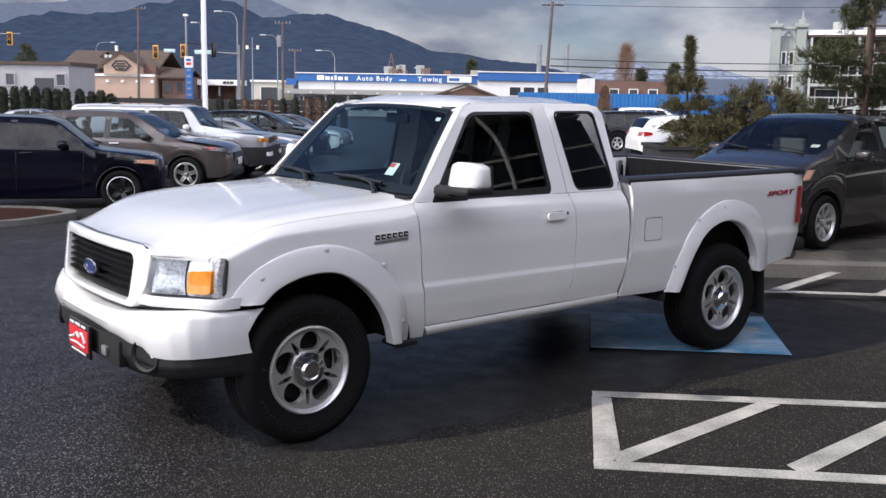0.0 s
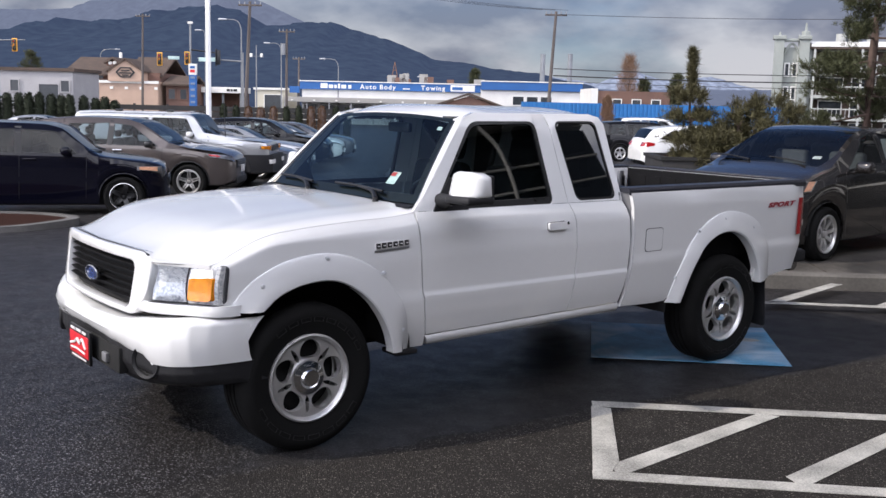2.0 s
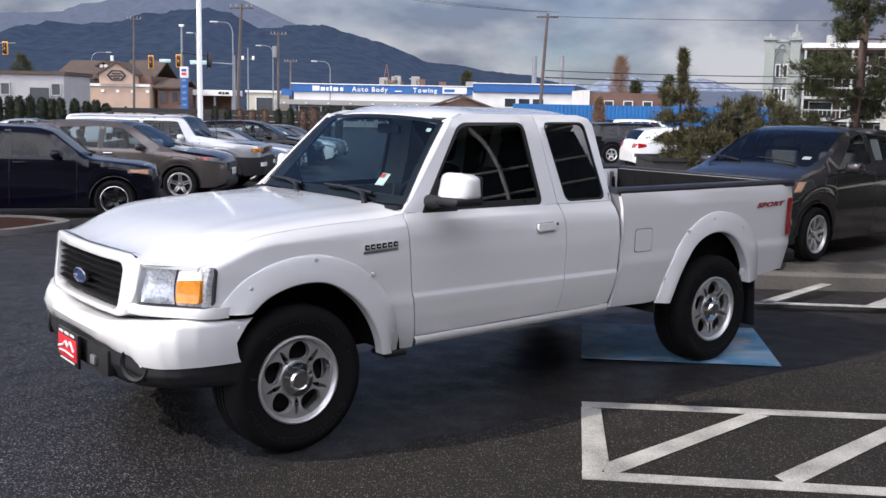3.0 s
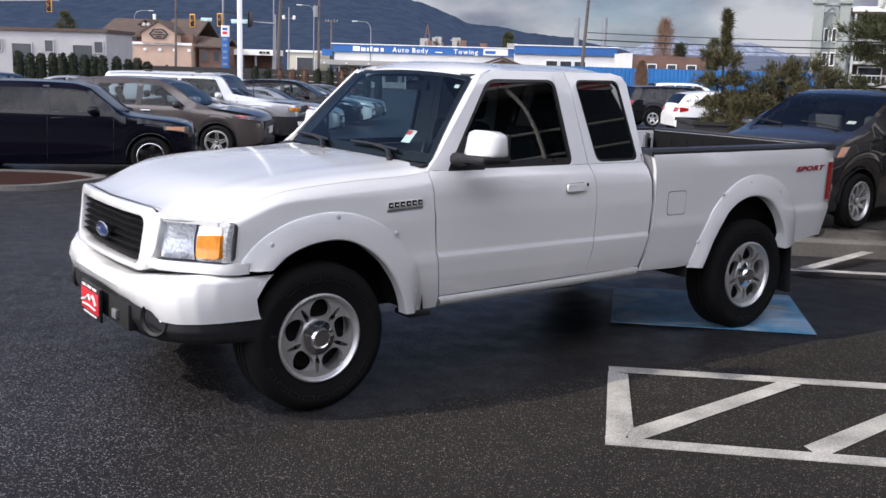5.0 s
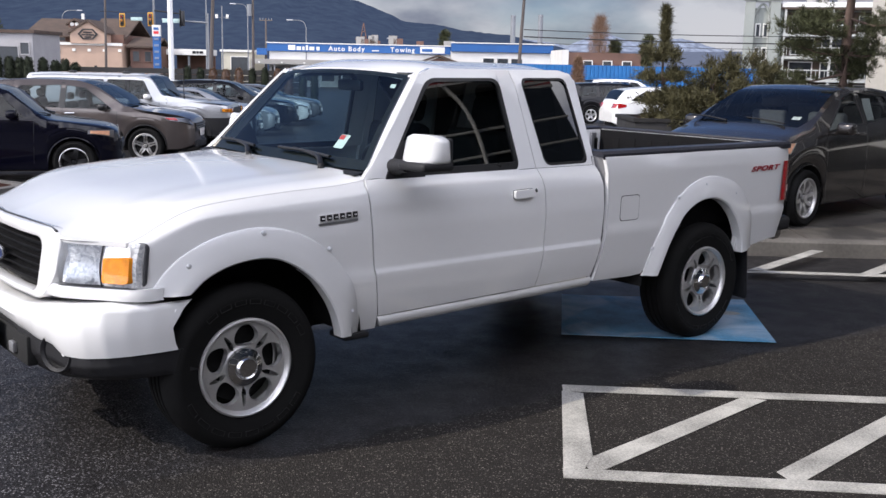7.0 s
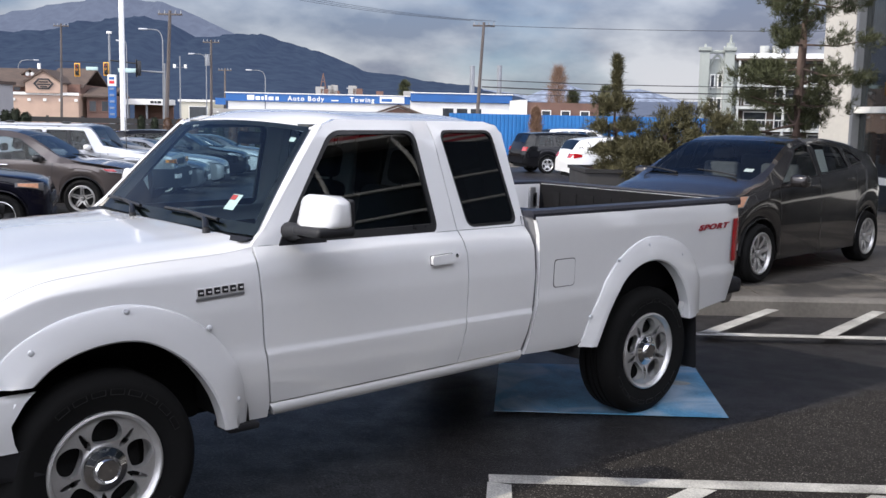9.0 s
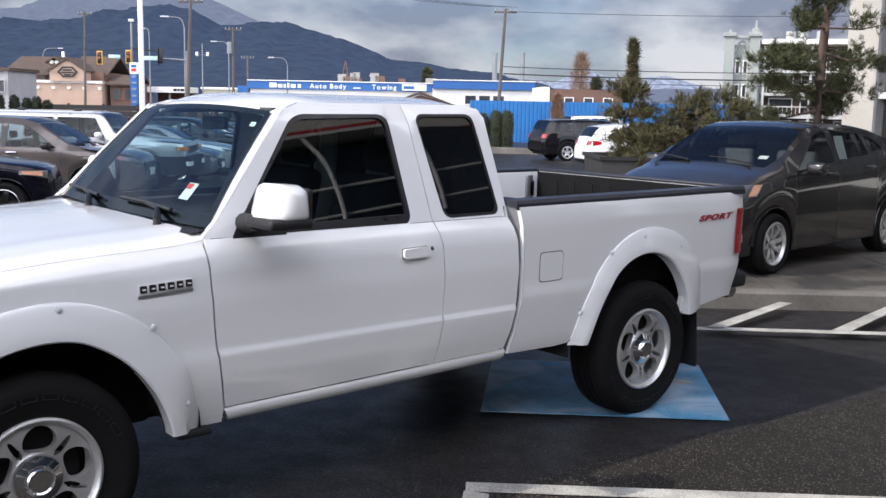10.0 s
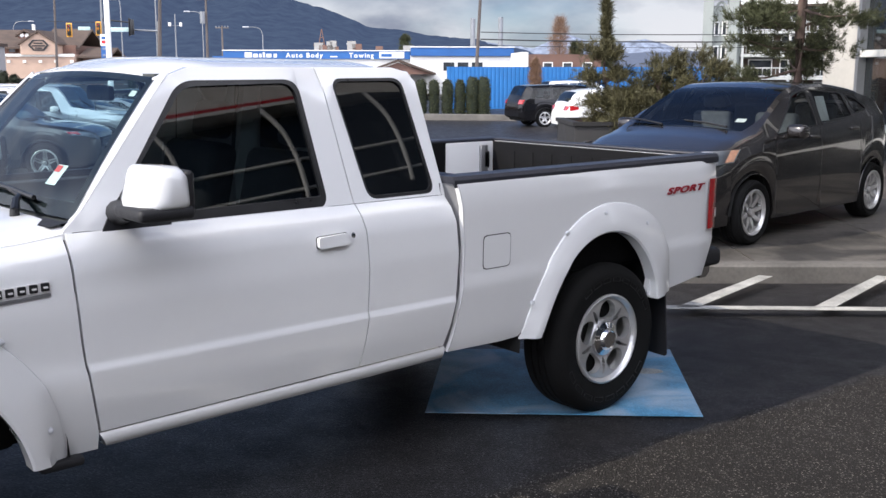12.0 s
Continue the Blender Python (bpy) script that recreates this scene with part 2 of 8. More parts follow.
BLACK_TRIM = mat("black_trim", (0.012, 0.012, 0.013), 0.35, var=0.2, scale=20)
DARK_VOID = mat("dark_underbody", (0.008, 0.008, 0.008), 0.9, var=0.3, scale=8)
RUBBER = mat("tyre_rubber", (0.007, 0.007, 0.007), 0.85, var=0.25, scale=9, bump=0.15, bscale=400, spec=0.2)
ALLOY = mat("machined_alloy", (0.66, 0.65, 0.64), 0.36, metal=0.72, var=0.1, scale=12)
ALLOY_GREY = mat("grey_alloy", (0.36, 0.36, 0.37), 0.4, metal=0.8, var=0.1, scale=12)
CHROME = mat("chrome", (0.75, 0.75, 0.76), 0.08, metal=1.0, var=0.03, rvar=0.03)
LAMP_CLEAR = mat("lamp_reflector", (0.90, 0.91, 0.94), 0.2, metal=0.0, var=0.10, scale=40, bump=0.12, bscale=60)
LENS = glass("clear_lens", (0.93, 0.95, 0.97), 1.45)
AMBER = mat("amber_lens", (0.95, 0.30, 0.015), 0.12, var=0.25, scale=30, coat=1.0, bump=0.3, bscale=140)
RED_LENS = mat("red_lens", (0.38, 0.008, 0.012), 0.12, var=0.25, scale=25, coat=1.0, bump=0.2, bscale=160)
def facet_material():
    """Bright reflector broken into small facets, their sparkle painted as random greys."""
    m = mat("faceted_reflector", (0.9, 0.9, 0.92), 0.16, metal=0.35, var=0.05, scale=20)
    n, l = m.node_tree.nodes, m.node_tree.links
    p = n["Principled BSDF"]
    co = n.new("ShaderNodeTexCoord")
    vor = n.new("ShaderNodeTexVoronoi")
    vor.inputs["Scale"].default_value = 105
    l.new(co.outputs["Object"], vor.inputs["Vector"])
    sep = n.new("ShaderNodeSeparateColor")
    l.new(vor.outputs["Color"], sep.inputs[0])
    rp = n.new("ShaderNodeValToRGB")
    rp.color_ramp.elements[0].color, rp.color_ramp.elements[1].color = (0.60, 0.62, 0.66, 1), (1, 1, 1, 1)
    rp.color_ramp.elements[0].position, rp.color_ramp.elements[1].position = 0.1, 0.6
    l.new(sep.outputs[0], rp.inputs["Fac"])
    l.new(rp.outputs["Color"], p.inputs["Base Color"])
    bp = n.new("ShaderNodeBump")
    bp.inputs["Strength"].default_value, bp.inputs["Distance"].default_value = 0.35, 0.006
    l.new(sep.outputs[1], bp.inputs["Height"])
    l.new(bp.outputs["Normal"], p.inputs["Normal"])
    return m


FACET = facet_material()
GLASS_TINT = glass("tinted_side_glass", (0.04, 0.045, 0.05), 1.85, 0.5)
GLASS_CLEAR = glass("windscreen_glass", (0.62, 0.80, 0.84), 1.5)
# near pane darker than the far one: the cabin's shade is in its tint
GLASS_DOOR = glass("door_glass", (0.17, 0.20, 0.21), 1.95)
GLASS_FAR = glass("far_door_glass", (0.78, 0.88, 0.88), 1.5)
GLASS_SIDE = glass("parked_side_glass", (0.50, 0.56, 0.57), 1.42)
GLASS_DIM = glass("dim_side_glass", (0.16, 0.18, 0.19), 1.42, 0.2)
GLASS_LIGHT = glass("clear_parked_glass", (0.80, 0.87, 0.89), 1.55)
GLASS_CAR = glass("parked_car_glass", (0.55, 0.64, 0.66), 1.5)
CABIN = mat("grey_cabin_trim", (0.055, 0.062, 0.062), 0.7, var=0.15, scale=10, bump=0.1, bscale=300)
SEAT = mat("dark_grey_seat_cloth", (0.014, 0.014, 0.017), 0.9, var=0.2, scale=20, bump=0.3, bscale=500)
LINER = mat("black_bed_liner", (0.007, 0.007, 0.008), 0.7, var=0.3, scale=10, bump=0.3, bscale=200, spec=0.1)
SEAT_GREY = mat("grey_seat_cloth", (0.10, 0.10, 0.105), 0.9, var=0.2, scale=20, bump=0.3, bscale=500)
RAIL_CAP = mat("dark_rail_cap", (0.022, 0.023, 0.032), 0.42, var=0.2, scale=10, bump=0.2, bscale=300)


# ---- mesh helpers ----
def part(name, bm, material, parent, label="", smooth=True, angle=35.0):
    """Links a bmesh as one mesh object under a thing or a part."""
    bmesh.ops.remove_doubles(bm, verts=bm.verts, dist=1e-5)
    bmesh.ops.recalc_face_normals(bm, faces=bm.faces)
    me = bpy.data.meshes.new(name)
    bm.to_mesh(me)
    bm.free()
    me.materials.append(material)
    if smooth:
        me.shade_smooth()
        me.set_sharp_from_angle(angle=radians(angle))
    ob = new(name, me)
    if parent is not None:
        ob.parent = parent
    if label:
        ob["label"] = label
    return ob


def thing(name, m, label, category, group="", kind=""):
    """An empty at the base of a thing, to hold its parts."""
    ob = new(name)
    ob.empty_display_size = 0.2
    ob.matrix_basis = m
    return tagged(ob, label, category, group, kind)


def mesh_thing(name, bm, material, label, category, group="", kind="", smooth=True, angle=35.0):
    return tagged(part(name, bm, material, None, "", smooth, angle), label, category, group, kind)


def grid(fn, us, vs):
    """A sheet of quads through fn(u, v)."""
    bm = bmesh.new()
    rows = [[bm.verts.new(fn(u, v)) for v in vs] for u in us]
    for a, b in zip(rows, rows[1:]):
        for i in range(len(vs) - 1):
            bm.faces.new((a[i], b[i], b[i + 1], a[i + 1]))
    return bm


def steps(a, b, n):
    return [a + (b - a) * i / n for i in range(n + 1)]


def block(bm, x0, x1, y0, y1, z0, z1, bevel=0.0, seg=2):
    """A bevelled box between the given bounds."""
    made = bmesh.ops.create_cube(bm, size=1.0)["verts"]
    for v in made:
        v.co = Vector(((x0 + x1) / 2 + v.co.x * (x1 - x0), (y0 + y1) / 2 + v.co.y * (y1 - y0), (z0 + z1) / 2 + v.co.z * (z1 - z0)))
    if bevel:
        edges = list({e for v in made for e in v.link_edges})
        bmesh.ops.bevel(bm, geom=edges, offset=bevel, segments=seg, affect="EDGES", profile=0.5)
    return bm


def boxed(*args, **kw):
    return block(bmesh.new(), *args, **kw)


def tube(bm, points, radii, seg=8, caps=True):
    """A round bar through the points."""
    pts = [Vector(p) for p in points]
    if isinstance(radii, (int, float)):
        radii = [radii] * len(pts)
    rings = []
    for i, p in enumerate(pts):
        d = (pts[min(i + 1, len(pts) - 1)] - pts[max(i - 1, 0)]).normalized()
        a = d.cross(Vector((0, 0, 1)))
        if a.length < 1e-3:
            a = d.cross(Vector((1, 0, 0)))
        a.normalize()
        b = d.cross(a)
        rings.append([bm.verts.new(p + (a * math.cos(k * math.tau / seg) + b * math.sin(k * math.tau / seg)) * radii[i]) for k in range(seg)])
    for r0, r1 in zip(rings, rings[1:]):
        for k in range(seg):
            bm.faces.new((r0[k], r0[(k + 1) % seg], r1[(k + 1) % seg], r1[k]))
    if caps:
        bm.faces.new(rings[0][::-1])
        bm.faces.new(rings[-1])
    return bm


def tubed(points, radii, seg=8):
    return tube(bmesh.new(), points, radii, seg)


def lathe(profile, seg=48, axis="y"):
    """Turns (radius, along) pairs about the axis."""
    bm = bmesh.new()
    rings = []
    for r, h in profile:
        ring = []
        for k in range(seg):
            a = math.tau * k / seg
            c, s = r * math.cos(a), r * math.sin(a)
            ring.append(bm.verts.new((c, h, s) if axis == "y" else (c, s, h)))
        rings.append(ring)
    for r0, r1 in zip(rings, rings[1:]):
        for k in range(seg):
            bm.faces.new((r0[k], r0[(k + 1) % seg], r1[(k + 1) % seg], r1[k]))
    return bm


def rounded(points, r, n=5):
    """A polygon with its corners rounded."""
    out, pts = [], [Vector(p) for p in points]
    for i, p in enumerate(pts):
        a, b = pts[i - 1] - p, pts[(i + 1) % len(pts)] - p
        k = min(r, a.length * 0.45, b.length * 0.45)
        p0, p1 = p + a.normalized() * k, p + b.normalized() * k
        for j in range(n + 1):
            t = j / n
            out.append(p0.lerp(p, t).lerp(p.lerp(p1, t), t))
    return out


def plate(outer, holes, place, thick=None):
    """A flat outline with holes, set in space by place(u, v); thick: a push along a vector to give it depth."""
    bm = bmesh.new()
    edges = []
    for loop in (outer, *holes):
        vs = [bm.verts.new((p[0], p[1], 0)) for p in loop]
        edges += [bm.edges.new((vs[i - 1], vs[i])) for i in range(len(vs))]
    bmesh.ops.triangle_fill(bm, use_beauty=True, use_dissolve=False, edges=edges)
    for v in bm.verts:
        v.co = Vector(place(v.co.x, v.co.y))
    if thick is not None:
        made = bmesh.ops.extrude_face_region(bm, geom=list(bm.faces))["geom"]
        for g in made:
            if isinstance(g, bmesh.types.BMVert):
                g.co += Vector(thick)
    return bm


def prism(points, z0, z1):
    """A flat outline in plan, raised from z0 to z1."""
    return plate(points, [], lambda u, v: (u, v, z0), (0, 0, z1 - z0))


def curl(bm, way):
    """Folds the open edges of a sheet back by a vector, as a panel's flange."""
    rim = [e for e in bm.edges if e.is_boundary]
    made = bmesh.ops.extrude_edge_only(bm, edges=rim)["geom"]
    for g in made:
        if isinstance(g, bmesh.types.BMVert):
            g.co += Vector(way)
    return bm


def lerp(x, xs, ys):
    return float(np.interp(x, xs, ys))


def eased(x, xs, ys):
    """A smooth line through the points that never overshoots them."""
    if x <= xs[0]:
        return float(ys[0])
    if x >= xs[-1]:
        return float(ys[-1])
    i = int(np.searchsorted(xs, x, side="right")) - 1
    d = [(ys[k + 1] - ys[k]) / (xs[k + 1] - xs[k]) for k in range(len(xs) - 1)]

    def slope(k):
        if k == 0 or k == len(xs) - 1:
            return d[0] if k == 0 else d[-1]
        return 0.0 if d[k - 1] * d[k] <= 0 else 2 * d[k - 1] * d[k] / (d[k - 1] + d[k])
    h = xs[i + 1] - xs[i]
    f = (x - xs[i]) / h
    return float(ys[i] * (1 + 2 * f) * (1 - f) ** 2 + slope(i) * h * f * (1 - f) ** 2 + ys[i + 1] * f * f * (3 - 2 * f) + slope(i + 1) * h * f * f * (f - 1))


def spline(points, n=6):
    """Points on a smooth line through the given ones."""
    pts = [Vector(p) for p in points]
    pts = [pts[0] * 2 - pts[1]] + pts + [pts[-1] * 2 - pts[-2]]
    out = []
    for i in range(1, len(pts) - 2):
        p0, p1, p2, p3 = pts[i - 1:i + 3]
        for j in range(n):
            t = j / n
            out.append(0.5 * ((2 * p1) + (p2 - p0) * t + (2 * p0 - 5 * p1 + 4 * p2 - p3) * t * t + (3 * p1 - p0 - 3 * p2 + p3) * t ** 3))
    return out + [pts[-2]]


# a frame turned along the street: r to the right, d ahead, from where the walk starts
SITE_O, SITE_F, SITE_R = Vector((-2.39, -4.12)), Vector((0.610, 0.7924)), Vector((0.7924, -0.610))
AHEAD = 1.075                                        # metres in one step of d


def fall(d):
    """The ground's height at d metres ahead: level round the truck, then falling gently away."""
    d *= AHEAD
    return -0.0235 * min(17.5, max(0.0, d - 6.5)) - 0.008 * max(0.0, d - 24.0)


def site(r, d, z=0.0):
    p = SITE_O + SITE_R * r + SITE_F * d * AHEAD
    return (p.x, p.y, z + fall(d))


SITE_TURN = math.degrees(math.atan2(SITE_R.y, SITE_R.x))


def site_pose(r, d, turn=0.0, z=0.0):
    """A pose on the ground whose x runs along r and y along d, turned left by turn degrees."""
    return pose(*site(r, d, z), 0, 0, SITE_TURN + turn)

# ---- wheels ----
def arc_bars(r0, r1, a0, a1, count, y):
    """Hollow raised blocks along an arc of a sidewall, in place of lettering."""
    bm = bmesh.new()
    w = (a1 - a0) / count
    for i in range(count):
        b0, b1 = a0 + i * w + 0.12 * w, a0 + (i + 1) * w - 0.12 * w
        t = 0.0022
        for (ra, rb, ta, tb) in ((r0, r0 + t, b0, b1), (r1 - t, r1, b0, b1), (r0, r1, b0, b0 + t / r0), (r0, r1, b1 - t / r0, b1)):
            n = 4
            lo = [bm.verts.new((ra * math.cos(ta + (tb - ta) * k / n), y, ra * math.sin(ta + (tb - ta) * k / n))) for k in range(n + 1)]
            hi = [bm.verts.new((rb * math.cos(ta + (tb - ta) * k / n), y, rb * math.sin(ta + (tb - ta) * k / n))) for k in range(n + 1)]
            for k in range(n):
                bm.faces.new((lo[k], lo[k + 1], hi[k + 1], hi[k]))
    made = bmesh.ops.extrude_face_region(bm, geom=list(bm.faces))["geom"]
    for g in made:
        if isinstance(g, bmesh.types.BMVert):
            g.co.y += 0.003
    return bm


def tyre_mesh(r, rim, w, lugs=0):
    """Sidewalls, shoulders and grooved tread; the outer face is at y = 0."""
    h = r - rim
    prof = [(rim - 0.012, 0.03), (rim + 0.003, 0.012), (rim + 0.012, 0.008), (rim + h * 0.3, -0.004), (rim + h * 0.55, -0.008), (rim + h * 0.62, -0.011), (rim + h * 0.78, -0.004),
            (r - 0.02, 0.008), (r - 0.006, 0.022), (r, 0.04)]
    for k in range(1, 4):
        y = 0.04 + (w - 0.08) * k / 4
        prof += [(r + 0.001, y - 0.008), (r - 0.009, y - 0.006), (r - 0.009, y + 0.006), (r + 0.001, y + 0.008)]
    prof += [(r, w - 0.04), (r - 0.006, w - 0.022), (r - 0.02, w - 0.008), (rim + h * 0.5, w + 0.004), (rim, w - 0.012), (rim - 0.012, w - 0.03)]
    bm = lathe(prof, 72)
    for i in range(lugs):
        a = math.tau * i / lugs
        tmp = bmesh.new()
        block(tmp, r - 0.035, r + 0.003, -0.001, 0.055, -0.012, 0.012, 0.003, 1)
        bmesh.ops.rotate(tmp, verts=tmp.verts, cent=(0, 0, 0), matrix=Matrix.Rotation(a, 3, "Y"))
        me = bpy.data.meshes.new("tmp")
        tmp.to_mesh(me)
        tmp.free()
        bm.from_mesh(me)
        bpy.data.meshes.remove(me)
    return bm


def spoke_disc(r_in, r_out, gone, depth, thick, nr=18, na=200, round_off=None):
    """A dished disc with the places left out where gone(r, a) holds, and walls round them."""
    bm = bmesh.new()
    rows = [[bm.verts.new((r * math.cos(a), depth(r), r * math.sin(a))) for a in (math.tau * k / na for k in range(na))] for r in steps(r_in, r_out, nr)]
    for i in range(nr):
        for k in range(na):
            r, a = r_in + (r_out - r_in) * (i + 0.5) / nr, math.tau * (k + 0.5) / na
            if not gone(r, a):
                bm.faces.new((rows[i][k], rows[i][(k + 1) % na], rows[i + 1][(k + 1) % na], rows[i + 1][k]))
    bmesh.ops.delete(bm, geom=[v for v in bm.verts if not v.link_faces], context="VERTS")
    rim = [e for e in bm.edges if e.is_boundary]
    for v in {v for e in rim for v in e.verts}:
        rr = math.hypot(v.co.x, v.co.z)
        if round_off and r_in + 0.004 < rr < r_out - 0.004:
            rr, a = round_off(rr, math.atan2(v.co.z, v.co.x))
            v.co = Vector((rr * math.cos(a), depth(rr), rr * math.sin(a)))
    for g in bmesh.ops.extrude_edge_only(bm, edges=rim)["geom"]:
        if isinstance(g, bmesh.types.BMVert):
            g.co.y += thick
    return bm


def wheel(parent, x, z, y, flip, r, rim_r, w, style, lettered=False, rim_mat=None, lip_mat=None, name="wheel"):
    """A wheel whose outer face looks to -y (flip: to +y), as a part with tyre, rim, cap and brake disc."""
    hub = new(name)
    hub.empty_display_size = 0.1
    hub.parent = parent
    hub.matrix_basis = pose(x, y, z, 0, 0, 180 if flip else 0)
    rim_mat = rim_mat or ALLOY
    part("tyre", tyre_mesh(r, rim_r, w), RUBBER, hub, "black rubber tyre")
    lip = [(rim_r - 0.03, 0.055), (rim_r - 0.02, 0.03), (rim_r - 0.012, 0.004), (rim_r - 0.002, -0.004), (rim_r + 0.006, 0.0), (rim_r + 0.007, 0.01), (rim_r - 0.004, 0.02), (rim_r - 0.008, w - 0.02)]
    part("rim_barrel", lathe(lip, 72), lip_mat or rim_mat, hub)
    n = style["spokes"]
    start = style.get("start", 0.0)

    def gone(rr, a):
        k = (a - start) / math.tau * n
        f = (k - math.floor(k)) - 0.5
        side = abs(f) * math.tau / n * rr            # distance along the arc from the middle of a hole
        if style.get("oval"):
            c, hr_, hw = style["oval"]
            if ((rr - c) / hr_) ** 2 + (side / hw) ** 2 < 1:
                return True
            c, hr_, hw = style["split"]
            if ((rr - c) / hr_) ** 2 + ((0.5 - abs(f)) * math.tau / n * rr / hw) ** 2 < 1:
                return True
        lo, hi = style.get("hole", (1, 0))
        if lo < rr < hi:
            half = (math.pi / n * rr - style["spoke"]) * math.sin(math.pi * min(1, max(0.0, (rr - lo) / (hi - lo))) * 0.5 + 0.35) ** 0.8
            edge = min(rr - lo, hi - rr)
            half *= min(1.0, math.sqrt(max(0.0, edge / 0.018)))
            if side < half:
                return True
        if style.get("slot"):
            s0, s1, sw = style["slot"]
            off = (0.5 - abs(f)) * math.tau / n * rr
            return s0 < rr < s1 and off < sw
        return False

    dish = style.get("dish", 0.03)

    def round_off(rr, a):
        """Moves a point near the edge of an oval onto it."""
        if not style.get("oval"):
            return rr, a
        k = (a - start) / math.tau * n
        for key, mid_k in (("oval", math.floor(k) + 0.5), ("split", math.floor(k + 0.5))):
            mid_a = start + mid_k * math.tau / n
            c, hr_, hw = style[key]
            du, dv = rr - c, (a - mid_a) * rr
            e = math.hypot(du / hr_, dv / hw)
            if (0.8 if key == "oval" else 0.5) < e < (1.25 if key == "oval" else 1.5):
                rr2 = c + du / e
                return rr2, mid_a + dv / e / rr2
        return rr, a
    part("rim", spoke_disc(0.05, rim_r - 0.018, gone, lambda rr: 0.05 - dish * math.sin(min(1, rr / (rim_r - 0.02)) * math.pi * 0.62) ** 2, 0.035, *style.get("fine", (18, 200)), round_off), rim_mat, hub)
    part("brake_disc", lathe([(0.0, 0.085), (rim_r - 0.05, 0.085), (rim_r - 0.05, 0.1), (rim_r - 0.012, 0.13)], 40), DARK_VOID, hub)
    cap = style.get("cap", 0.03)
    if cap > 0.05:
        prof = [(0.0, -0.010), (cap * 0.44, -0.010), (cap * 0.50, -0.014), (cap * 0.56, -0.008), (cap * 0.62, 0.002), (cap * 0.80, 0.008), (cap * 0.96, 0.014), (cap, 0.024), (cap, 0.06)]
        part("hub_cap", lathe(prof, 40), CHROME, hub, "chrome hub cap")
    else:
        part("hub_cap", lathe([(0.0, 0.008), (cap * 0.8, 0.01), (cap, 0.016), (cap, 0.05)], 24), rim_mat, hub)
    if lettered:
        for a0, a1, c in ((radians(200), radians(330), 8), (radians(20), radians(130), 8)):
            w1 = (a1 - a0) / c
            for i in range(c):
                part("sidewall_mark", arc_bars(rim_r + 0.070, rim_r + 0.094, a0 + i * w1, a0 + (i + 1) * w1, 1, -0.0105), TYRE_MARK, hub, smooth=False)
    return hub


TYRE_MARK = mat("tyre_mark", (0.016, 0.016, 0.016), 0.65, var=0.5, scale=30)
TRUCK_RIM = {"spokes": 5, "start": radians(51), "oval": (0.142, 0.047, 0.059), "split": (0.134, 0.042, 0.0105), "fine": (34, 300), "dish": 0.036, "cap": 0.086}

# ---- the pickup ----
BOLT_GREY = mat("painted_bolt", (0.62, 0.63, 0.65), 0.4, var=0.1, scale=30)
MID = 0.90                                           # the truck's middle line; its near side is y = 0
truck = thing("pickup_truck", pose(0, 0, 0), "white extended-cab pickup truck with black trim, parked on damp asphalt", "pickup truck")

FRONT_OFF = [0, 0.25, 0.46, 0.56, 0.62, 0.70, 0.75, 0.84, 0.87, 0.89]
FRONT_X = [-0.725, -0.72, -0.70, -0.68, -0.660, -0.600, -0.552, -0.482, -0.45, -0.40]


def front_x(off):
    return lerp(abs(off), FRONT_OFF, FRONT_X)


def side_y(x, z):
    """How far the near side stands in from its widest line, at a height."""
    y = lerp(z, [0.40, 0.50, 0.60, 0.692, 0.716, 0.740, 0.93, 1.06, 1.12, 1.17], [0.070, 0.040, 0.018, 0.005, 0.003, 0.0115, 0.004, 0.014, 0.036, 0.066])
    if x < -0.1:
        y += 0.05 * ((-0.1 - x) / 0.4) ** 2
    return y


def upper_y(z):
    return lerp(z, [1.10, 1.17, 1.64, 1.68, 1.70], [0.045, 0.07, 0.235, 0.262, 0.29])


def bed_y(x, z):
    y = lerp(z, [0.45, 0.52, 0.70, 0.755, 0.785, 0.81, 1.12, 1.19, 1.22, 1.235], [0.05, 0.030, 0.008, 0.001, -0.001, 0.005, -0.002, 0.004, 0.012, 0.03])
    return y + (0.03 * ((x - 3.85) / 0.18) ** 2 if x > 3.85 else 0)


def mirrored(bm):
    other = bm.copy()
    for v in other.verts:
        v.co.y = 2 * MID - v.co.y
    bmesh.ops.reverse_faces(other, faces=other.faces)
    return other


def both_sides(name, bm, material, label="", parent=None, **kw):
    far = mirrored(bm)
    a = part(name, bm, material, parent or truck, label, **kw)
    b = part(name, far, material, parent or truck, label, **kw)
    return a, b


FLARE_F_IN = [(-0.265, 0.740), (-0.19, 0.803), (-0.085, 0.845), (0.03, 0.860), (0.13, 0.848), (0.22, 0.805), (0.31, 0.735), (0.385, 0.64), (0.435, 0.55), (0.463, 0.47), (0.472, 0.43)]
FLARE_F_OUT = [(-0.430, 0.740), (-0.359, 0.840), (-0.28, 0.91), (-0.16, 0.967), (-0.02, 0.994), (0.11, 0.993), (0.24, 0.957), (0.37, 0.885), (0.48, 0.77), (0.55, 0.64), (0.595, 0.43)]
FLARE_R_IN = [(2.70, 0.465), (2.735, 0.56), (2.79, 0.68), (2.87, 0.80), (2.97, 0.876), (3.09, 0.912), (3.21, 0.905), (3.33, 0.850), (3.43, 0.74), (3.49, 0.63), (3.515, 0.525)]
FLARE_R_OUT = [(2.600, 0.468), (2.632, 0.57), (2.678, 0.69), (2.748, 0.82), (2.85, 0.935), (2.98, 1.018), (3.132, 1.056), (3.32, 1.032), (3.475, 0.959), (3.59, 0.82), (3.66, 0.545)]


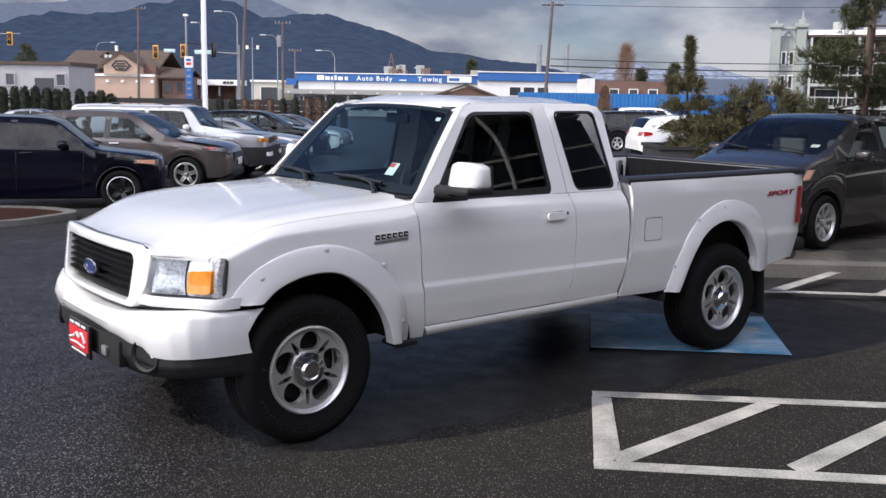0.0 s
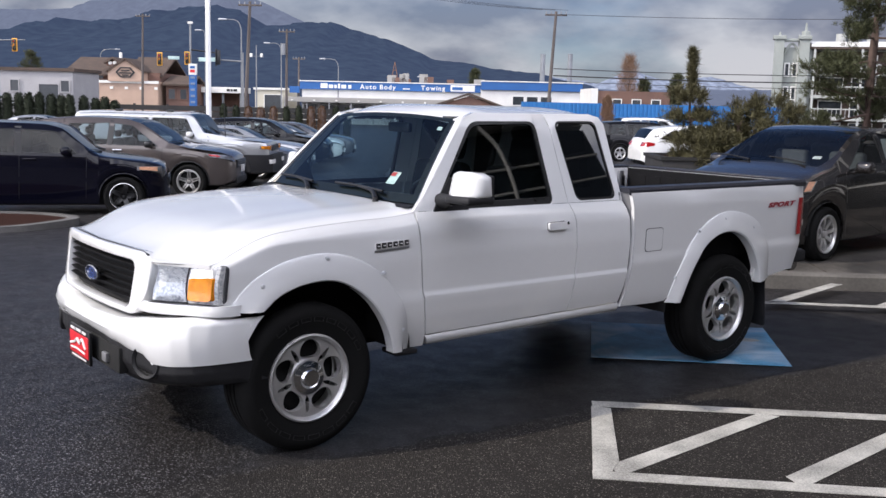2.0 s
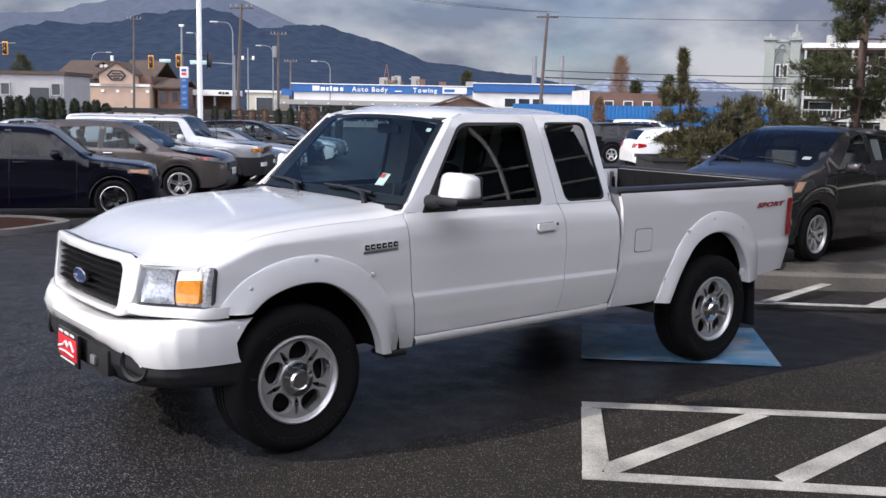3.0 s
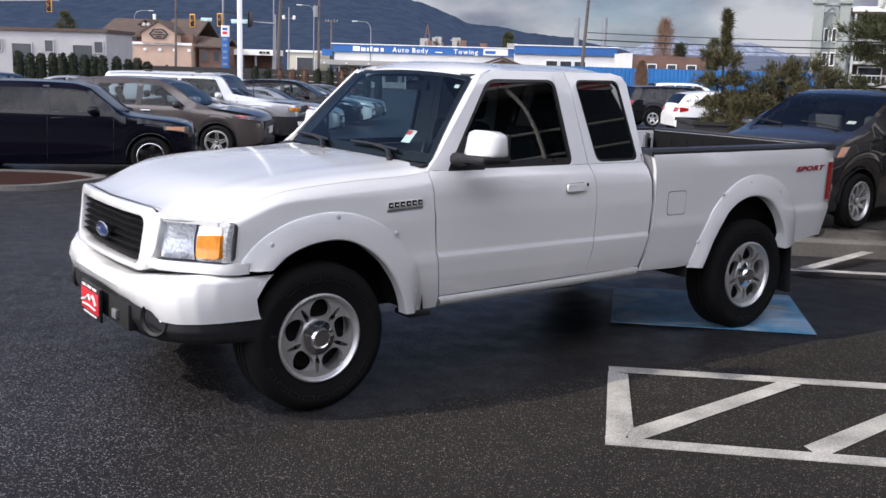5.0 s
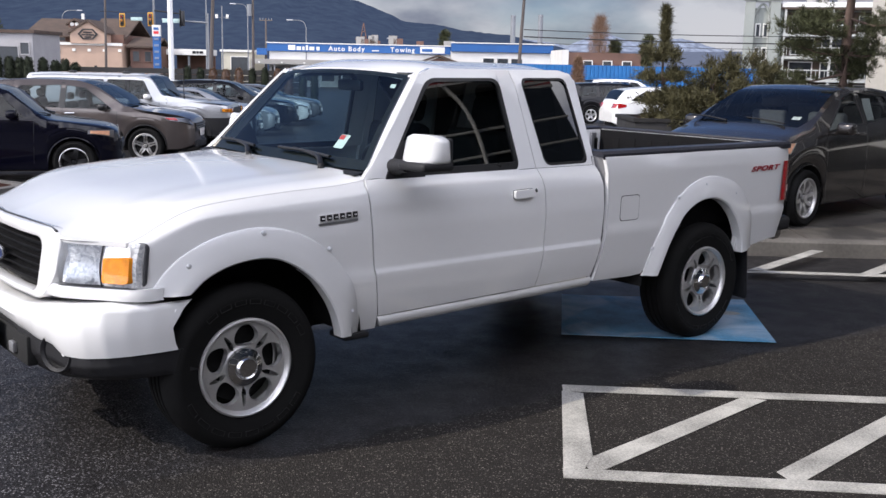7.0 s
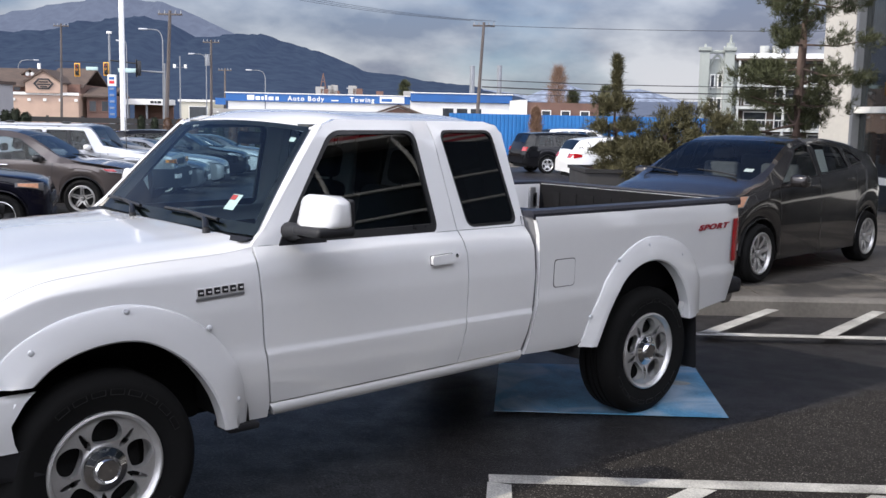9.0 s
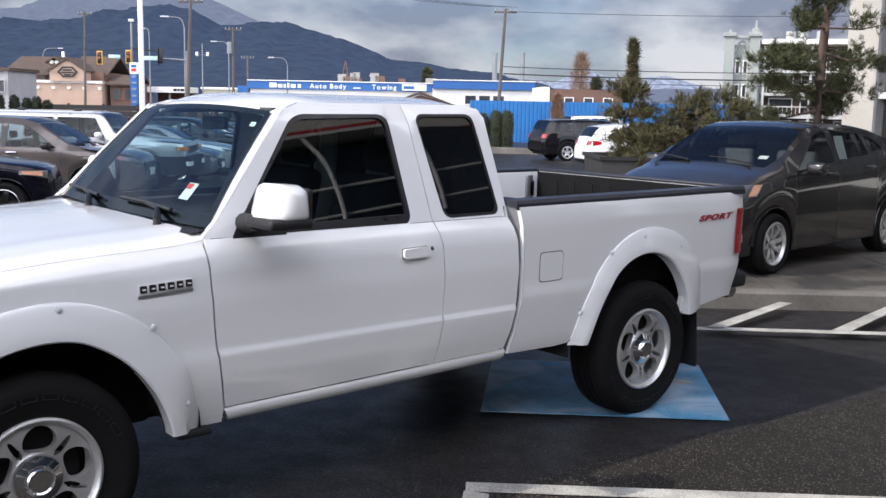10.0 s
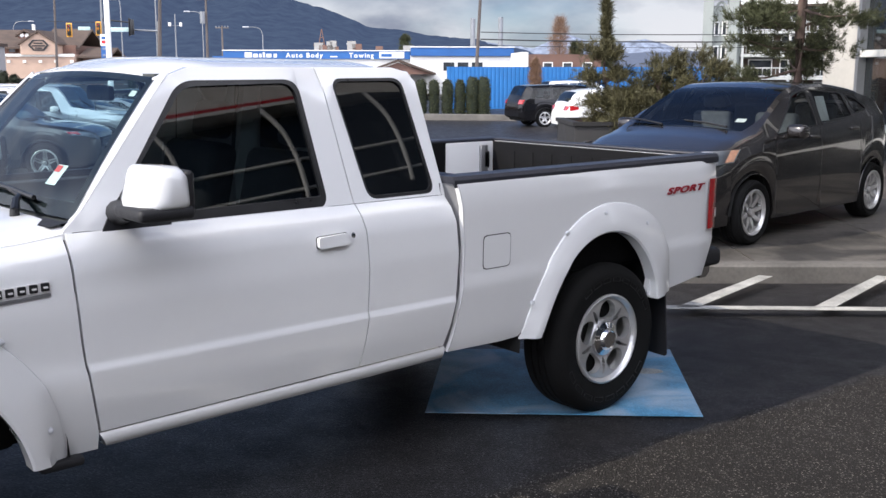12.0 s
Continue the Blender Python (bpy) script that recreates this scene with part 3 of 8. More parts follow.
def over_arch(inner, outer):
    """The height of the panel's cut edge over a wheel, hidden under the flare."""
    a, b = spline([(*p, 0) for p in inner]), spline([(*p, 0) for p in outer])
    mid = sorted(((p.x * 0.62 + q.x * 0.38, p.y * 0.62 + q.y * 0.38) for p, q in zip(a, b)))
    return [m[0] for m in mid], [m[1] for m in mid]


ARCH_F, ARCH_R = over_arch(FLARE_F_IN, FLARE_F_OUT), over_arch(FLARE_R_IN, FLARE_R_OUT)


def flare(inner, outer, yfn, bulge):
    """A moulded arch strip, proud of the panel, with a rolled lip."""
    a, b = spline([(*p, 0) for p in inner], 5), spline([(*p, 0) for p in outer], 5)
    bm = bmesh.new()
    rows = []
    for p, q in zip(a, b):
        row = []
        for t, out in ((1.0, 0.002), (0.985, -0.007), (0.93, -0.013), (0.7, -0.022), (0.45, -0.030), (0.2, -0.036), (0.06, -0.036), (0.0, -0.028), (0.0, 0.045)):
            x, z = p.x + (q.x - p.x) * t, p.y + (q.y - p.y) * t
            row.append(bm.verts.new((x, yfn(x, z) * (0.5 if t < 0.5 else 1) + out * bulge, z)))
        rows.append(row)
    for r0, r1 in zip(rows, rows[1:]):
        for i in range(len(r0) - 1):
            bm.faces.new((r0[i], r1[i], r1[i + 1], r0[i + 1]))
    return bm


both_sides("wheel_arch_flare", flare(FLARE_F_IN, FLARE_F_OUT, side_y, 0.85), WHITE_PAINT, "white moulded wheel arch flare")
both_sides("wheel_arch_flare", flare(FLARE_R_IN, FLARE_R_OUT, bed_y, 0.85), WHITE_PAINT, "white moulded wheel arch flare")


def stud(x, y, z, r=0.009):
    bm = lathe([(0.0, -0.003), (r * 0.6, -0.003), (r, -0.001), (r * 1.25, 0.0), (r * 1.25, 0.008)], 14)
    bmesh.ops.translate(bm, verts=bm.verts, vec=(x, y, z))
    return bm


for sx, sz in ((-0.268, 0.86), (0.07, 0.972), (0.40, 0.868), (0.530, 0.55), (2.638, 0.64), (2.845, 0.94), (3.10, 1.008), (3.41, 0.93)):
    part("flare_bolt", stud(sx, (side_y if sx < 1 else bed_y)(sx, sz) * 0.75 - 0.0185, sz, 0.009), BOLT_GREY, truck)

DOOR_F = ([0.49, 0.60, 0.75, 0.82, 1.00, 1.15, 1.20], [0.700, 0.680, 0.655, 0.648, 0.636, 0.630, 0.640])
DOOR_R = ([0.50, 0.62, 0.75, 0.90, 1.05, 1.12, 1.17], [1.722, 1.742, 1.754, 1.757, 1.754, 1.745, 1.732])
CAB_R = ([0.50, 0.62, 0.76, 0.90, 1.05, 1.12, 1.17], [2.145, 2.178, 2.203, 2.209, 2.205, 2.193, 2.176])
SILL = ([0.6, 2.3], [0.490, 0.520])

# fender, with the arch cut out of it
HOOD_SX = [-0.60, -0.50, -0.38, -0.145, 0.20, 0.50, 0.64]
HOOD_SZ = [0.955, 1.00, 1.055, 1.105, 1.135, 1.150, 1.168]
HOOD_CX = [-0.75, -0.70, -0.64, -0.46, -0.13, 0.25, 0.50, 0.66]
HOOD_CZ = [0.985, 1.012, 1.040, 1.092, 1.150, 1.188, 1.202, 1.210]


HOOD_W = 0.832


def hood_z(x, off):
    zc, zs = eased(x, HOOD_CX, HOOD_CZ), eased(x, HOOD_SX, HOOD_SZ)
    t = min(1.0, abs(off) / HOOD_W)
    ridge = 0.0025 * math.exp(-((abs(off) - 0.60) / 0.07) ** 2) * min(1, max(0, (x + 0.7) / 0.4))
    edge = 0.016 * max(0.0, (abs(off) - 0.74) / 0.092) ** 2
    return zc - (zc - zs - 0.016) * t ** 2.6 + ridge - edge


def hood_at(u, v):
    off = -HOOD_W + 2 * HOOD_W * u
    a = abs(off)
    reach = lerp(a, [0, 0.5, 0.56, 0.60], [-0.705, -0.672, -0.668, front_x(0.60) - 0.010]) if a < 0.60 else front_x(a) - 0.010
    lip = lerp(a, [0, 0.50, 0.56, 0.61, 0.72, 0.80, HOOD_W], [1.008, 1.004, 0.994, 0.980, 0.976, 0.973, 0.970])
    x = reach + (0.632 - 0.03 * (1 - (off / HOOD_W) ** 2) + 0.028 * (off / HOOD_W) ** 6 - reach) * v
    z = hood_z(x, off)
    if v < 0.30:
        z = lip + (z - lip) * (1 - (1 - v / 0.30) ** 2.3)
    return (x, MID + off, z)


part("hood", curl(grid(hood_at, sorted(set(steps(0, 1, 48) + [0.01, 0.005, 0.99, 0.995])), [0, 0.01, 0.025, 0.045, 0.07, 0.10] + steps(0.14, 1, 28)), (0, 0, -0.02)), WHITE_PAINT, truck, "white hood with two soft ridges")

HOOD_EDGE = [hood_at(1.0, k / 40) for k in range(41)]


def fender_at(u, v):
    x = -0.488 + u * (0.618 - (-0.488))
    low = lerp(x, ARCH_F[0], ARCH_F[1]) if ARCH_F[0][0] < x < ARCH_F[0][-1] else (0.735 if x < 0 else 0.43)
    high = lerp(x, [p[0] for p in HOOD_EDGE], [p[2] for p in HOOD_EDGE]) - 0.003
    z = low + (high - low) * v
    shift = (lerp(z, *DOOR_F) - 0.004 - 0.618) * max(0.0, (x - 0.5) / 0.118)
    y = side_y(x, z)
    return (x + shift, y + (0.0655 - y) * max(0.0, (z - high + 0.05) / 0.05) ** 2, z)


fender_us = sorted(set(steps(0, 1, 60) + [0.86 + 0.01 * k for k in range(12)]))
both_sides("fender", curl(grid(fender_at, fender_us, sorted(set(steps(0, 1, 24) + [0.93, 0.97, 0.985]))), (0, 0.02, 0)), WHITE_PAINT)

lip_line = [hood_at(u, 0.0) for u in steps(0.165, 0.835, 40)]
part("hood_gap", tubed([(p[0] - 0.005, p[1], p[2] + 0.001) for p in lip_line], 0.006, 6), BLACK_TRIM, truck)

# grille, its surround, headlamps
def front_place(push, lean=0.0):
    return lambda u, v: (front_x(u) - push - lean * (0.85 - v), MID + u, v)


surround = rounded([(-0.535, 1.008), (0.535, 1.008), (0.603, 0.962), (0.585, 0.80), (0.50, 0.700), (-0.50, 0.700), (-0.585, 0.80), (-0.603, 0.962)], 0.05, 4)
opening = rounded([(-0.475, 0.958), (0.475, 0.958), (0.455, 0.728), (-0.455, 0.728)], 0.05, 5)


def shrink(loop, k):
    c = sum((Vector(p) for p in loop), Vector((0, 0))) / len(loop)
    return [p + (c - p).normalized() * k for p in loop]


def dense(loop, step=0.04):
    out = []
    for i, p in enumerate(loop):
        q = loop[(i + 1) % len(loop)]
        n = max(1, int((q - p).length / step))
        out += [p.lerp(q, k / n) for k in range(n)]
    return out


sur = plate(dense(surround), [dense(opening)], front_place(0.024, 0.12), (0.06, 0, 0))
bmesh.ops.recalc_face_normals(sur, faces=sur.faces)
sur.normal_update()
bmesh.ops.bevel(sur, geom=[e for e in sur.edges if len(e.link_faces) == 2 and e.calc_face_angle() > 1.0], offset=0.011, segments=2, affect="EDGES", profile=0.5)
part("grille_surround", sur, WHITE_PAINT, truck, "white grille surround")
GRILLE_BLACK = mat("grille_black", (0.010, 0.010, 0.011), 0.45, var=0.2, scale=20, spec=0.25)
grille = new("grille")
grille.parent = truck
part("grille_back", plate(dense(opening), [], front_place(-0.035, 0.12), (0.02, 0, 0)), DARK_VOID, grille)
for k in range(6):
    zc = 0.772 + 0.032 * k
    part("grille_bar", grid(lambda u, v: (front_x(u) - 0.006 - 0.12 * (0.85 - zc) + (0.03 if v in (0, 3) else 0), MID + u, zc + (-0.0045, -0.002, 0.002, 0.0045)[v]), steps(-0.470, 0.470, 24), (0, 1, 2, 3)), GRILLE_BLACK, grille)
rim_bm = lathe([(0.98, 0.0), (1.0, -0.1), (0.86, -0.12), (0.84, 0.0)], 36)
face_bm = lathe([(0.0, -0.07), (0.6, -0.07), (0.86, -0.05), (0.86, 0.0)], 36)
EMBLEM_BLUE = mat("emblem_blue", (0.015, 0.035, 0.14), 0.25, var=0.1, coat=1)
for bm, nm, mt in ((rim_bm, "emblem_rim", CHROME), (face_bm, "emblem_face", EMBLEM_BLUE)):
    for v in bm.verts:
        v.co = Vector((front_x(0) - 0.022 + v.co.y * 0.12, MID - 0.01 + v.co.x * 0.095, 0.836 + v.co.z * 0.039))
    part(nm, bm, mt, grille)

LAMP_SEAL = mat("lamp_seal_grey", (0.05, 0.05, 0.055), 0.4, var=0.2, scale=20)
for s in (-1, 1):
    lamp = new("headlamp")
    lamp.parent = truck
    lamp["label"] = "clear headlamp with an amber corner lamp"

    def lens_at(o0, o1, z0, z1, push, bow=0.012):
        def at(u, v):
            off = o0 + (o1 - o0) * u
            z = z0 + (z1 - z0) * v
            top = 0.0
            return (front_x(off) - push - 0.10 * (0.88 - z) - bow * math.sin(math.pi * v) - 0.006 * math.sin(math.pi * u), MID + s * off, z - top)
        return at
    part("lamp_housing", curl(grid(lens_at(0.600, 0.838, 0.780, 0.972, -0.075, 0.0), steps(0, 1, 12), steps(0, 1, 6)), (0.05, 0, 0)), BLACK_TRIM, lamp)
    bowl = grid(lambda u, v: (lambda p: (p[0] + 0.028 * math.sin(math.pi * u) ** 0.6 * math.sin(math.pi * v) ** 0.6, p[1], p[2]))(lens_at(0.588, 0.745, 0.787, 0.965, -0.010, 0)(u, v)), steps(0, 1, 14), steps(0, 1, 12))
    part("reflector", bowl, FACET, lamp)
    part("lens", grid(lens_at(0.590, 0.748, 0.785, 0.968, 0.006), steps(0, 1, 12), steps(0, 1, 8)), LENS, lamp)
    def lamp_face(push, bow=0.006):
        return lambda u, v: (front_x(u) - push - 0.10 * (0.88 - v) - bow * math.sin(math.pi * (u - 0.75) / 0.12), MID + s * u, v)
    ring_line = dense(rounded([Vector(p) for p in ((0.750, 0.783), (0.866, 0.783), (0.866, 0.969), (0.750, 0.966))], 0.024, 5), 0.02)
    part("amber_frame", curl(grid(lens_at(0.752, 0.862, 0.786, 0.964, 0.002), steps(0, 1, 10), steps(0, 1, 8)), (0.022, 0, 0)), FACET, lamp)
    part("amber_lamp", plate(dense(rounded([Vector(p) for p in ((0.764, 0.802), (0.853, 0.802), (0.853, 0.914), (0.764, 0.906))], 0.012, 4), 0.02), [], lamp_face(0.026, 0.008), (0.024, 0, 0)), AMBER, lamp, "amber corner lamp")
    part("amber_edge", plate(ring_line, [shrink(ring_line, 0.006)], lamp_face(-0.020), (0.012, 0, 0)), LAMP_SEAL, lamp, smooth=False)
    for o0, o1, z0, z1 in ((0.598, 0.750, 0.9655, 0.9705), (0.598, 0.866, 0.779, 0.783), (0.7485, 0.7525, 0.782, 0.966)):
        part("lamp_edge", grid(lens_at(o0, o1, z0, z1, 0.007), steps(0, 1, 12), steps(0, 1, 6)), LAMP_SEAL, lamp)
    part("lamp_sill", curl(grid(lens_at(0.50, 0.888, 0.728, 0.779, 0.012, 0.006), steps(0, 1, 16), steps(0, 1, 5)), (0.06, 0, 0)), WHITE_PAINT, lamp, "white panel under the headlamp")

# front bumper
BUMP_OFF = [0, 0.30, 0.55, 0.70, 0.78, 0.84, 0.875, 0.892, 0.895]
BUMP_X = [-0.790, -0.785, -0.762, -0.705, -0.662, -0.600, -0.52, -0.42, -0.305]


def bump_line(t):
    """Plan of the bumper from end to end, t in -1..1."""
    k = abs(t) * (len(BUMP_OFF) - 1)
    off, x = lerp(k, range(len(BUMP_OFF)), BUMP_OFF), lerp(k, range(len(BUMP_OFF)), BUMP_X)
    return (off if t >= 0 else -off), x


def bumper_at(u, v):
    off, x = bump_line(u)
    a = abs(off)
    end = abs(u)
    top = lerp(a, [0, 0.35, 0.6, 0.8, 0.9], [0.655, 0.668, 0.70, 0.722, 0.712])
    low = lerp(a, [0, 0.42, 0.47, 0.60, 0.66, 0.75, 0.9], [0.560, 0.545, 0.535, 0.535, 0.490, 0.490, 0.505])
    z = low + (top - low) * v
    x += lerp(v, [0, 0.15, 0.5, 0.85, 0.95, 1.0], [0.012, 0.0, -0.012, 0.002, 0.014, 0.03]) + (0.11 if v > 0.999 and end < 0.8 else 0) * (1 - end ** 6)
    if end > 0.999:
        x += lerp(v, [0, 1], [-0.10, 0.0])
    return (x, MID + off * (1 - lerp(v, [0, 0.5, 0.93, 1], [0.008, 0, 0.008, 0.022])), z)


bumper = new("front_bumper")
bumper.parent = truck
bumper_ts = [-1 + k / 40 for k in range(81)]
part("bumper_skin", curl(grid(bumper_at, bumper_ts, [0, 0.05, 0.15, 0.3, 0.5, 0.7, 0.85, 0.92, 0.97, 0.99, 1.0]), (0.03, 0, 0)), WHITE_PAINT, bumper, "white front bumper")


def valance_at(u, v):
    off, x = bump_line(u * 0.93)
    a = abs(off)
    top = lerp(a, [0, 0.42, 0.47, 0.60, 0.66, 0.75, 0.9], [0.562, 0.547, 0.537, 0.537, 0.492, 0.492, 0.507])
    low = lerp(a, [0, 0.5, 0.8, 0.9], [0.345, 0.355, 0.385, 0.40])
    z = low + (top - low) * v
    step = -0.012 if 0.30 < a < 0.46 else 0.0
    return (x + 0.016 + step + lerp(v, [0, 0.2, 0.6, 1.0], [0.085, 0.035, 0.0, 0.0]), MID + off * 0.985, z)


part("valance", curl(grid(valance_at, [-1 + k / 48 for k in range(97)], steps(0, 1, 12)), (0.05, 0, 0)), BLACK_PLASTIC, bumper, "black plastic lower bumper")
for s in (-1, 1):
    fog = new("fog_lamp")
    fog.parent = bumper
    off = 0.615 * s
    fx = -0.716
    ring = lathe([(0.056, 0.07), (0.068, -0.002), (0.080, -0.012), (0.088, -0.004), (0.090, 0.03)], 36)
    bowl = lathe([(0.0, 0.030), (0.05, 0.030), (0.066, 0.004)], 30)
    for bm, nm, mt in ((ring, "fog_ring", BLACK_PLASTIC), (bowl, "fog_back", DARK_VOID)):
        turn = Matrix.Rotation(radians(-90 - 24 * s), 3, "Z")
        for v in bm.verts:
            v.co = turn @ v.co
        bmesh.ops.translate(bm, verts=bm.verts, vec=(fx, MID + off, 0.492))
        part(nm, bm, mt, fog)
    lampb = lathe([(0.0, -0.004), (0.016, 0.0), (0.024, 0.012)], 24)
    turn = Matrix.Rotation(radians(-90), 3, "Z")
    for v in lampb.verts:
        v.co = turn @ v.co
    bmesh.ops.translate(lampb, verts=lampb.verts, vec=(fx + 0.012, MID + off * 1.045, 0.495))
    part("fog_bulb", lampb, LAMP_CLEAR, fog)
part("centre_intake", boxed(-0.782, -0.73, MID - 0.44, MID + 0.30, 0.395, 0.53, 0.012), DARK_VOID, bumper)
part("tow_bracket", boxed(-0.80, -0.78, MID - 0.31, MID - 0.25, 0.43, 0.475, 0.004), ALLOY_GREY, bumper)
# dealer plate in the number plate's place: lettering as plain bars
DEALER_RED = mat("dealer_plate_red", (0.62, 0.02, 0.03), 0.4, var=0.1, scale=20)
PLATE_WHITE = mat("plate_white", (0.75, 0.73, 0.72), 0.5, var=0.05)
front_plate = new("dealer_plate")
front_plate.parent = bumper
front_plate["label"] = "red and black dealer plate with white script bars"
part("plate_board", boxed(-0.825, -0.810, MID - 0.152, MID + 0.152, 0.375, 0.55, 0.003), BLACK_TRIM, front_plate)
part("plate_field", boxed(-0.829, -0.824, MID - 0.14, MID + 0.14, 0.405, 0.518, 0.002), DEALER_RED, front_plate)
marks = bmesh.new()
for y0, y1, z0, z1 in ((-0.11, -0.05, 0.528, 0.54), (-0.03, 0.04, 0.528, 0.541), (0.06, 0.12, 0.527, 0.54), (-0.10, 0.11, 0.388, 0.395)):
    block(marks, -0.829, -0.825, MID + y0, MID + y1, z0, z1)
script = [Vector((-0.831, MID - 0.11, 0.455)), Vector((-0.831, MID - 0.06, 0.498)), Vector((-0.831, MID - 0.02, 0.47)), Vector((-0.831, MID + 0.01, 0.49)), Vector((-0.831, MID + 0.05, 0.468)), Vector((-0.831, MID + 0.12, 0.45))]
tube(marks, spline(script), 0.007, 6)
tube(marks, [(-0.831, MID - 0.10, 0.43), (-0.831, MID + 0.02, 0.436), (-0.831, MID + 0.11, 0.43)], 0.005, 6)
part("plate_script", marks, PLATE_WHITE, front_plate)

# doors and cab sides below the windows


def side_panel(x0fn, x1fn, top=1.166):
    def at(u, v):
        xm = x0fn(0.8) + (x1fn(0.8) - x0fn(0.8)) * u
        low = lerp(xm, *SILL) + 0.004
        z = low + (top - low) * v
        x = x0fn(z) + (x1fn(z) - x0fn(z)) * u
        return (x, side_y(x, z), z)
    zs = sorted(set(steps(0, 1, 26) + [0.29, 0.30, 0.31, 0.32, 0.33, 0.34, 0.35, 0.36, 0.37]))
    return curl(grid(at, steps(0, 1, 16), zs), (0, 0.02, 0))


door_l, door_r = both_sides("front_door", side_panel(lambda z: lerp(z, *DOOR_F) + 0.004, lambda z: lerp(z, *DOOR_R) - 0.003), WHITE_PAINT)
both_sides("rear_door", side_panel(lambda z: lerp(z, *DOOR_R) + 0.003, lambda z: lerp(z, *CAB_R)), WHITE_PAINT)


def rocker_at(u, v):
    x = 0.698 + (2.165 - 0.698) * u
    top = lerp(x, *SILL) - 0.003
    z = top - 0.062 * v
    return (x + 0.03 * (1 - u) * v, lerp(v, [0, 0.15, 0.6, 0.9, 1], [0.046, 0.040, 0.046, 0.062, 0.10]), z)


both_sides("rocker_panel", curl(grid(rocker_at, steps(0, 1, 20), [0, 0.08, 0.2, 0.4, 0.6, 0.8, 0.9, 1]), (0, 0.03, 0)), WHITE_PAINT)

# upper cab side with its windows
A_LINE = [(0.628, 1.168), (0.705, 1.235), (1.040, 1.622), (1.095, 1.668), (1.18, 1.694)]
door_top = [(1.70, 1.694), (1.707, 1.60), (1.730, 1.168)]
door_win = rounded([(0.742, 1.150), (1.622, 1.162), (1.600, 1.648), (1.118, 1.646)], 0.062, 8)
back_win = rounded([(1.806, 1.176), (2.142, 1.178), (2.096, 1.652), (1.750, 1.650)], 0.05, 7)
place_up = lambda u, v: (u, upper_y(v), v)
in_deep = (0, 0.03, 0.0)
up_l, up_r = both_sides("door_frame", plate(dense([Vector(p) for p in A_LINE + door_top], 0.08), [dense(door_win, 0.1)], place_up, in_deep), WHITE_PAINT, angle=20)
rear_outer = [(1.706, 1.694), (2.08, 1.694), (2.138, 1.676), (2.166, 1.635), (2.188, 1.168), (1.736, 1.168)]
both_sides("rear_door_frame", plate(dense([Vector(p) for p in rear_outer], 0.08), [dense(back_win, 0.1)], place_up, in_deep), WHITE_PAINT, angle=20)


def in_place(depth):
    return lambda u, v: (u, upper_y(v) + depth, v)


both_sides("window_seal", plate(door_win, [[Vector((p.x, max(p.y, 1.196 + 0.012 * (p.x - 0.74)))) for p in shrink(door_win, 0.022)]], in_place(0.002), (0, 0.02, 0)), BLACK_TRIM, angle=20)
both_sides("window_seal", plate(back_win, [shrink(back_win, 0.014)], in_place(0.002), (0, 0.02, 0)), BLACK_TRIM, angle=20)
both_sides("side_window", plate(shrink(door_win, 0.018), [], in_place(0.012)), GLASS_DOOR, "side window over a dark cabin", smooth=False)[1].data.materials[0] = GLASS_FAR
both_sides("side_window", plate(shrink(back_win, 0.010), [], in_place(0.010)), GLASS_TINT, "dark tinted side window", smooth=False)


# roof and windscreen
def roof_at(u, v):
    off = -0.61 + 1.22 * u
    a = abs(off) / 0.61
    x0 = 1.050 + 0.065 * a ** 3
    x1 = 2.160 - 0.03 * a ** 4
    x = x0 + (x1 - x0) * v
    z = 1.738 - 0.045 * a ** 3.2
    z -= 0.052 * max(0.0, 1 - v / 0.20) ** 2 + 0.03 * max(0.0, (v - 0.86) / 0.14) ** 2 + 0.008 * v
    return (x, MID + off, z)


part("roof", curl(grid(roof_at, steps(0, 1, 36), steps(0, 1, 28)), (0, 0, -0.03)), WHITE_PAINT, truck, "white roof panel")


def screen_at(u, v, push=0.0, grow=0.0):
    t = -1 + 2 * u
    half = (0.770 + (0.596 - 0.770) * v) + grow
    x = lerp(v, [0, 1], [0.684, 1.064]) - (0.045 - 0.02 * v) * (1 - t * t) - 0.012 * math.sin(math.pi * v) + push
    z = lerp(v, [0, 1], [1.200, 1.655]) + 0.024 * (1 - t * t) * v
    return (x, MID + half * t, z)


part("windscreen", grid(lambda u, v: screen_at(u, v), steps(0, 1, 24), steps(0, 1, 12)), GLASS_CLEAR, truck, "blue-tinged windscreen").visible_shadow = False


def screen_rim():
    """The black border printed round the windscreen's edge."""
    bm = bmesh.new()
    us, vs = [0, 0.03] + steps(0.1, 0.9, 16) + [0.97, 1], [0, 0.10] + steps(0.15, 0.9, 8) + [0.955, 1]
    rows = [[bm.verts.new(screen_at(u, v, 0.004)) for v in vs] for u in us]
    for i in range(len(us) - 1):
        for j in range(len(vs) - 1):
            if i in (0, len(us) - 2) or j in (0, len(vs) - 2):
                bm.faces.new((rows[i][j], rows[i + 1][j], rows[i + 1][j + 1], rows[i][j + 1]))
    return bm


part("windscreen_border", screen_rim(), BLACK_TRIM, truck)


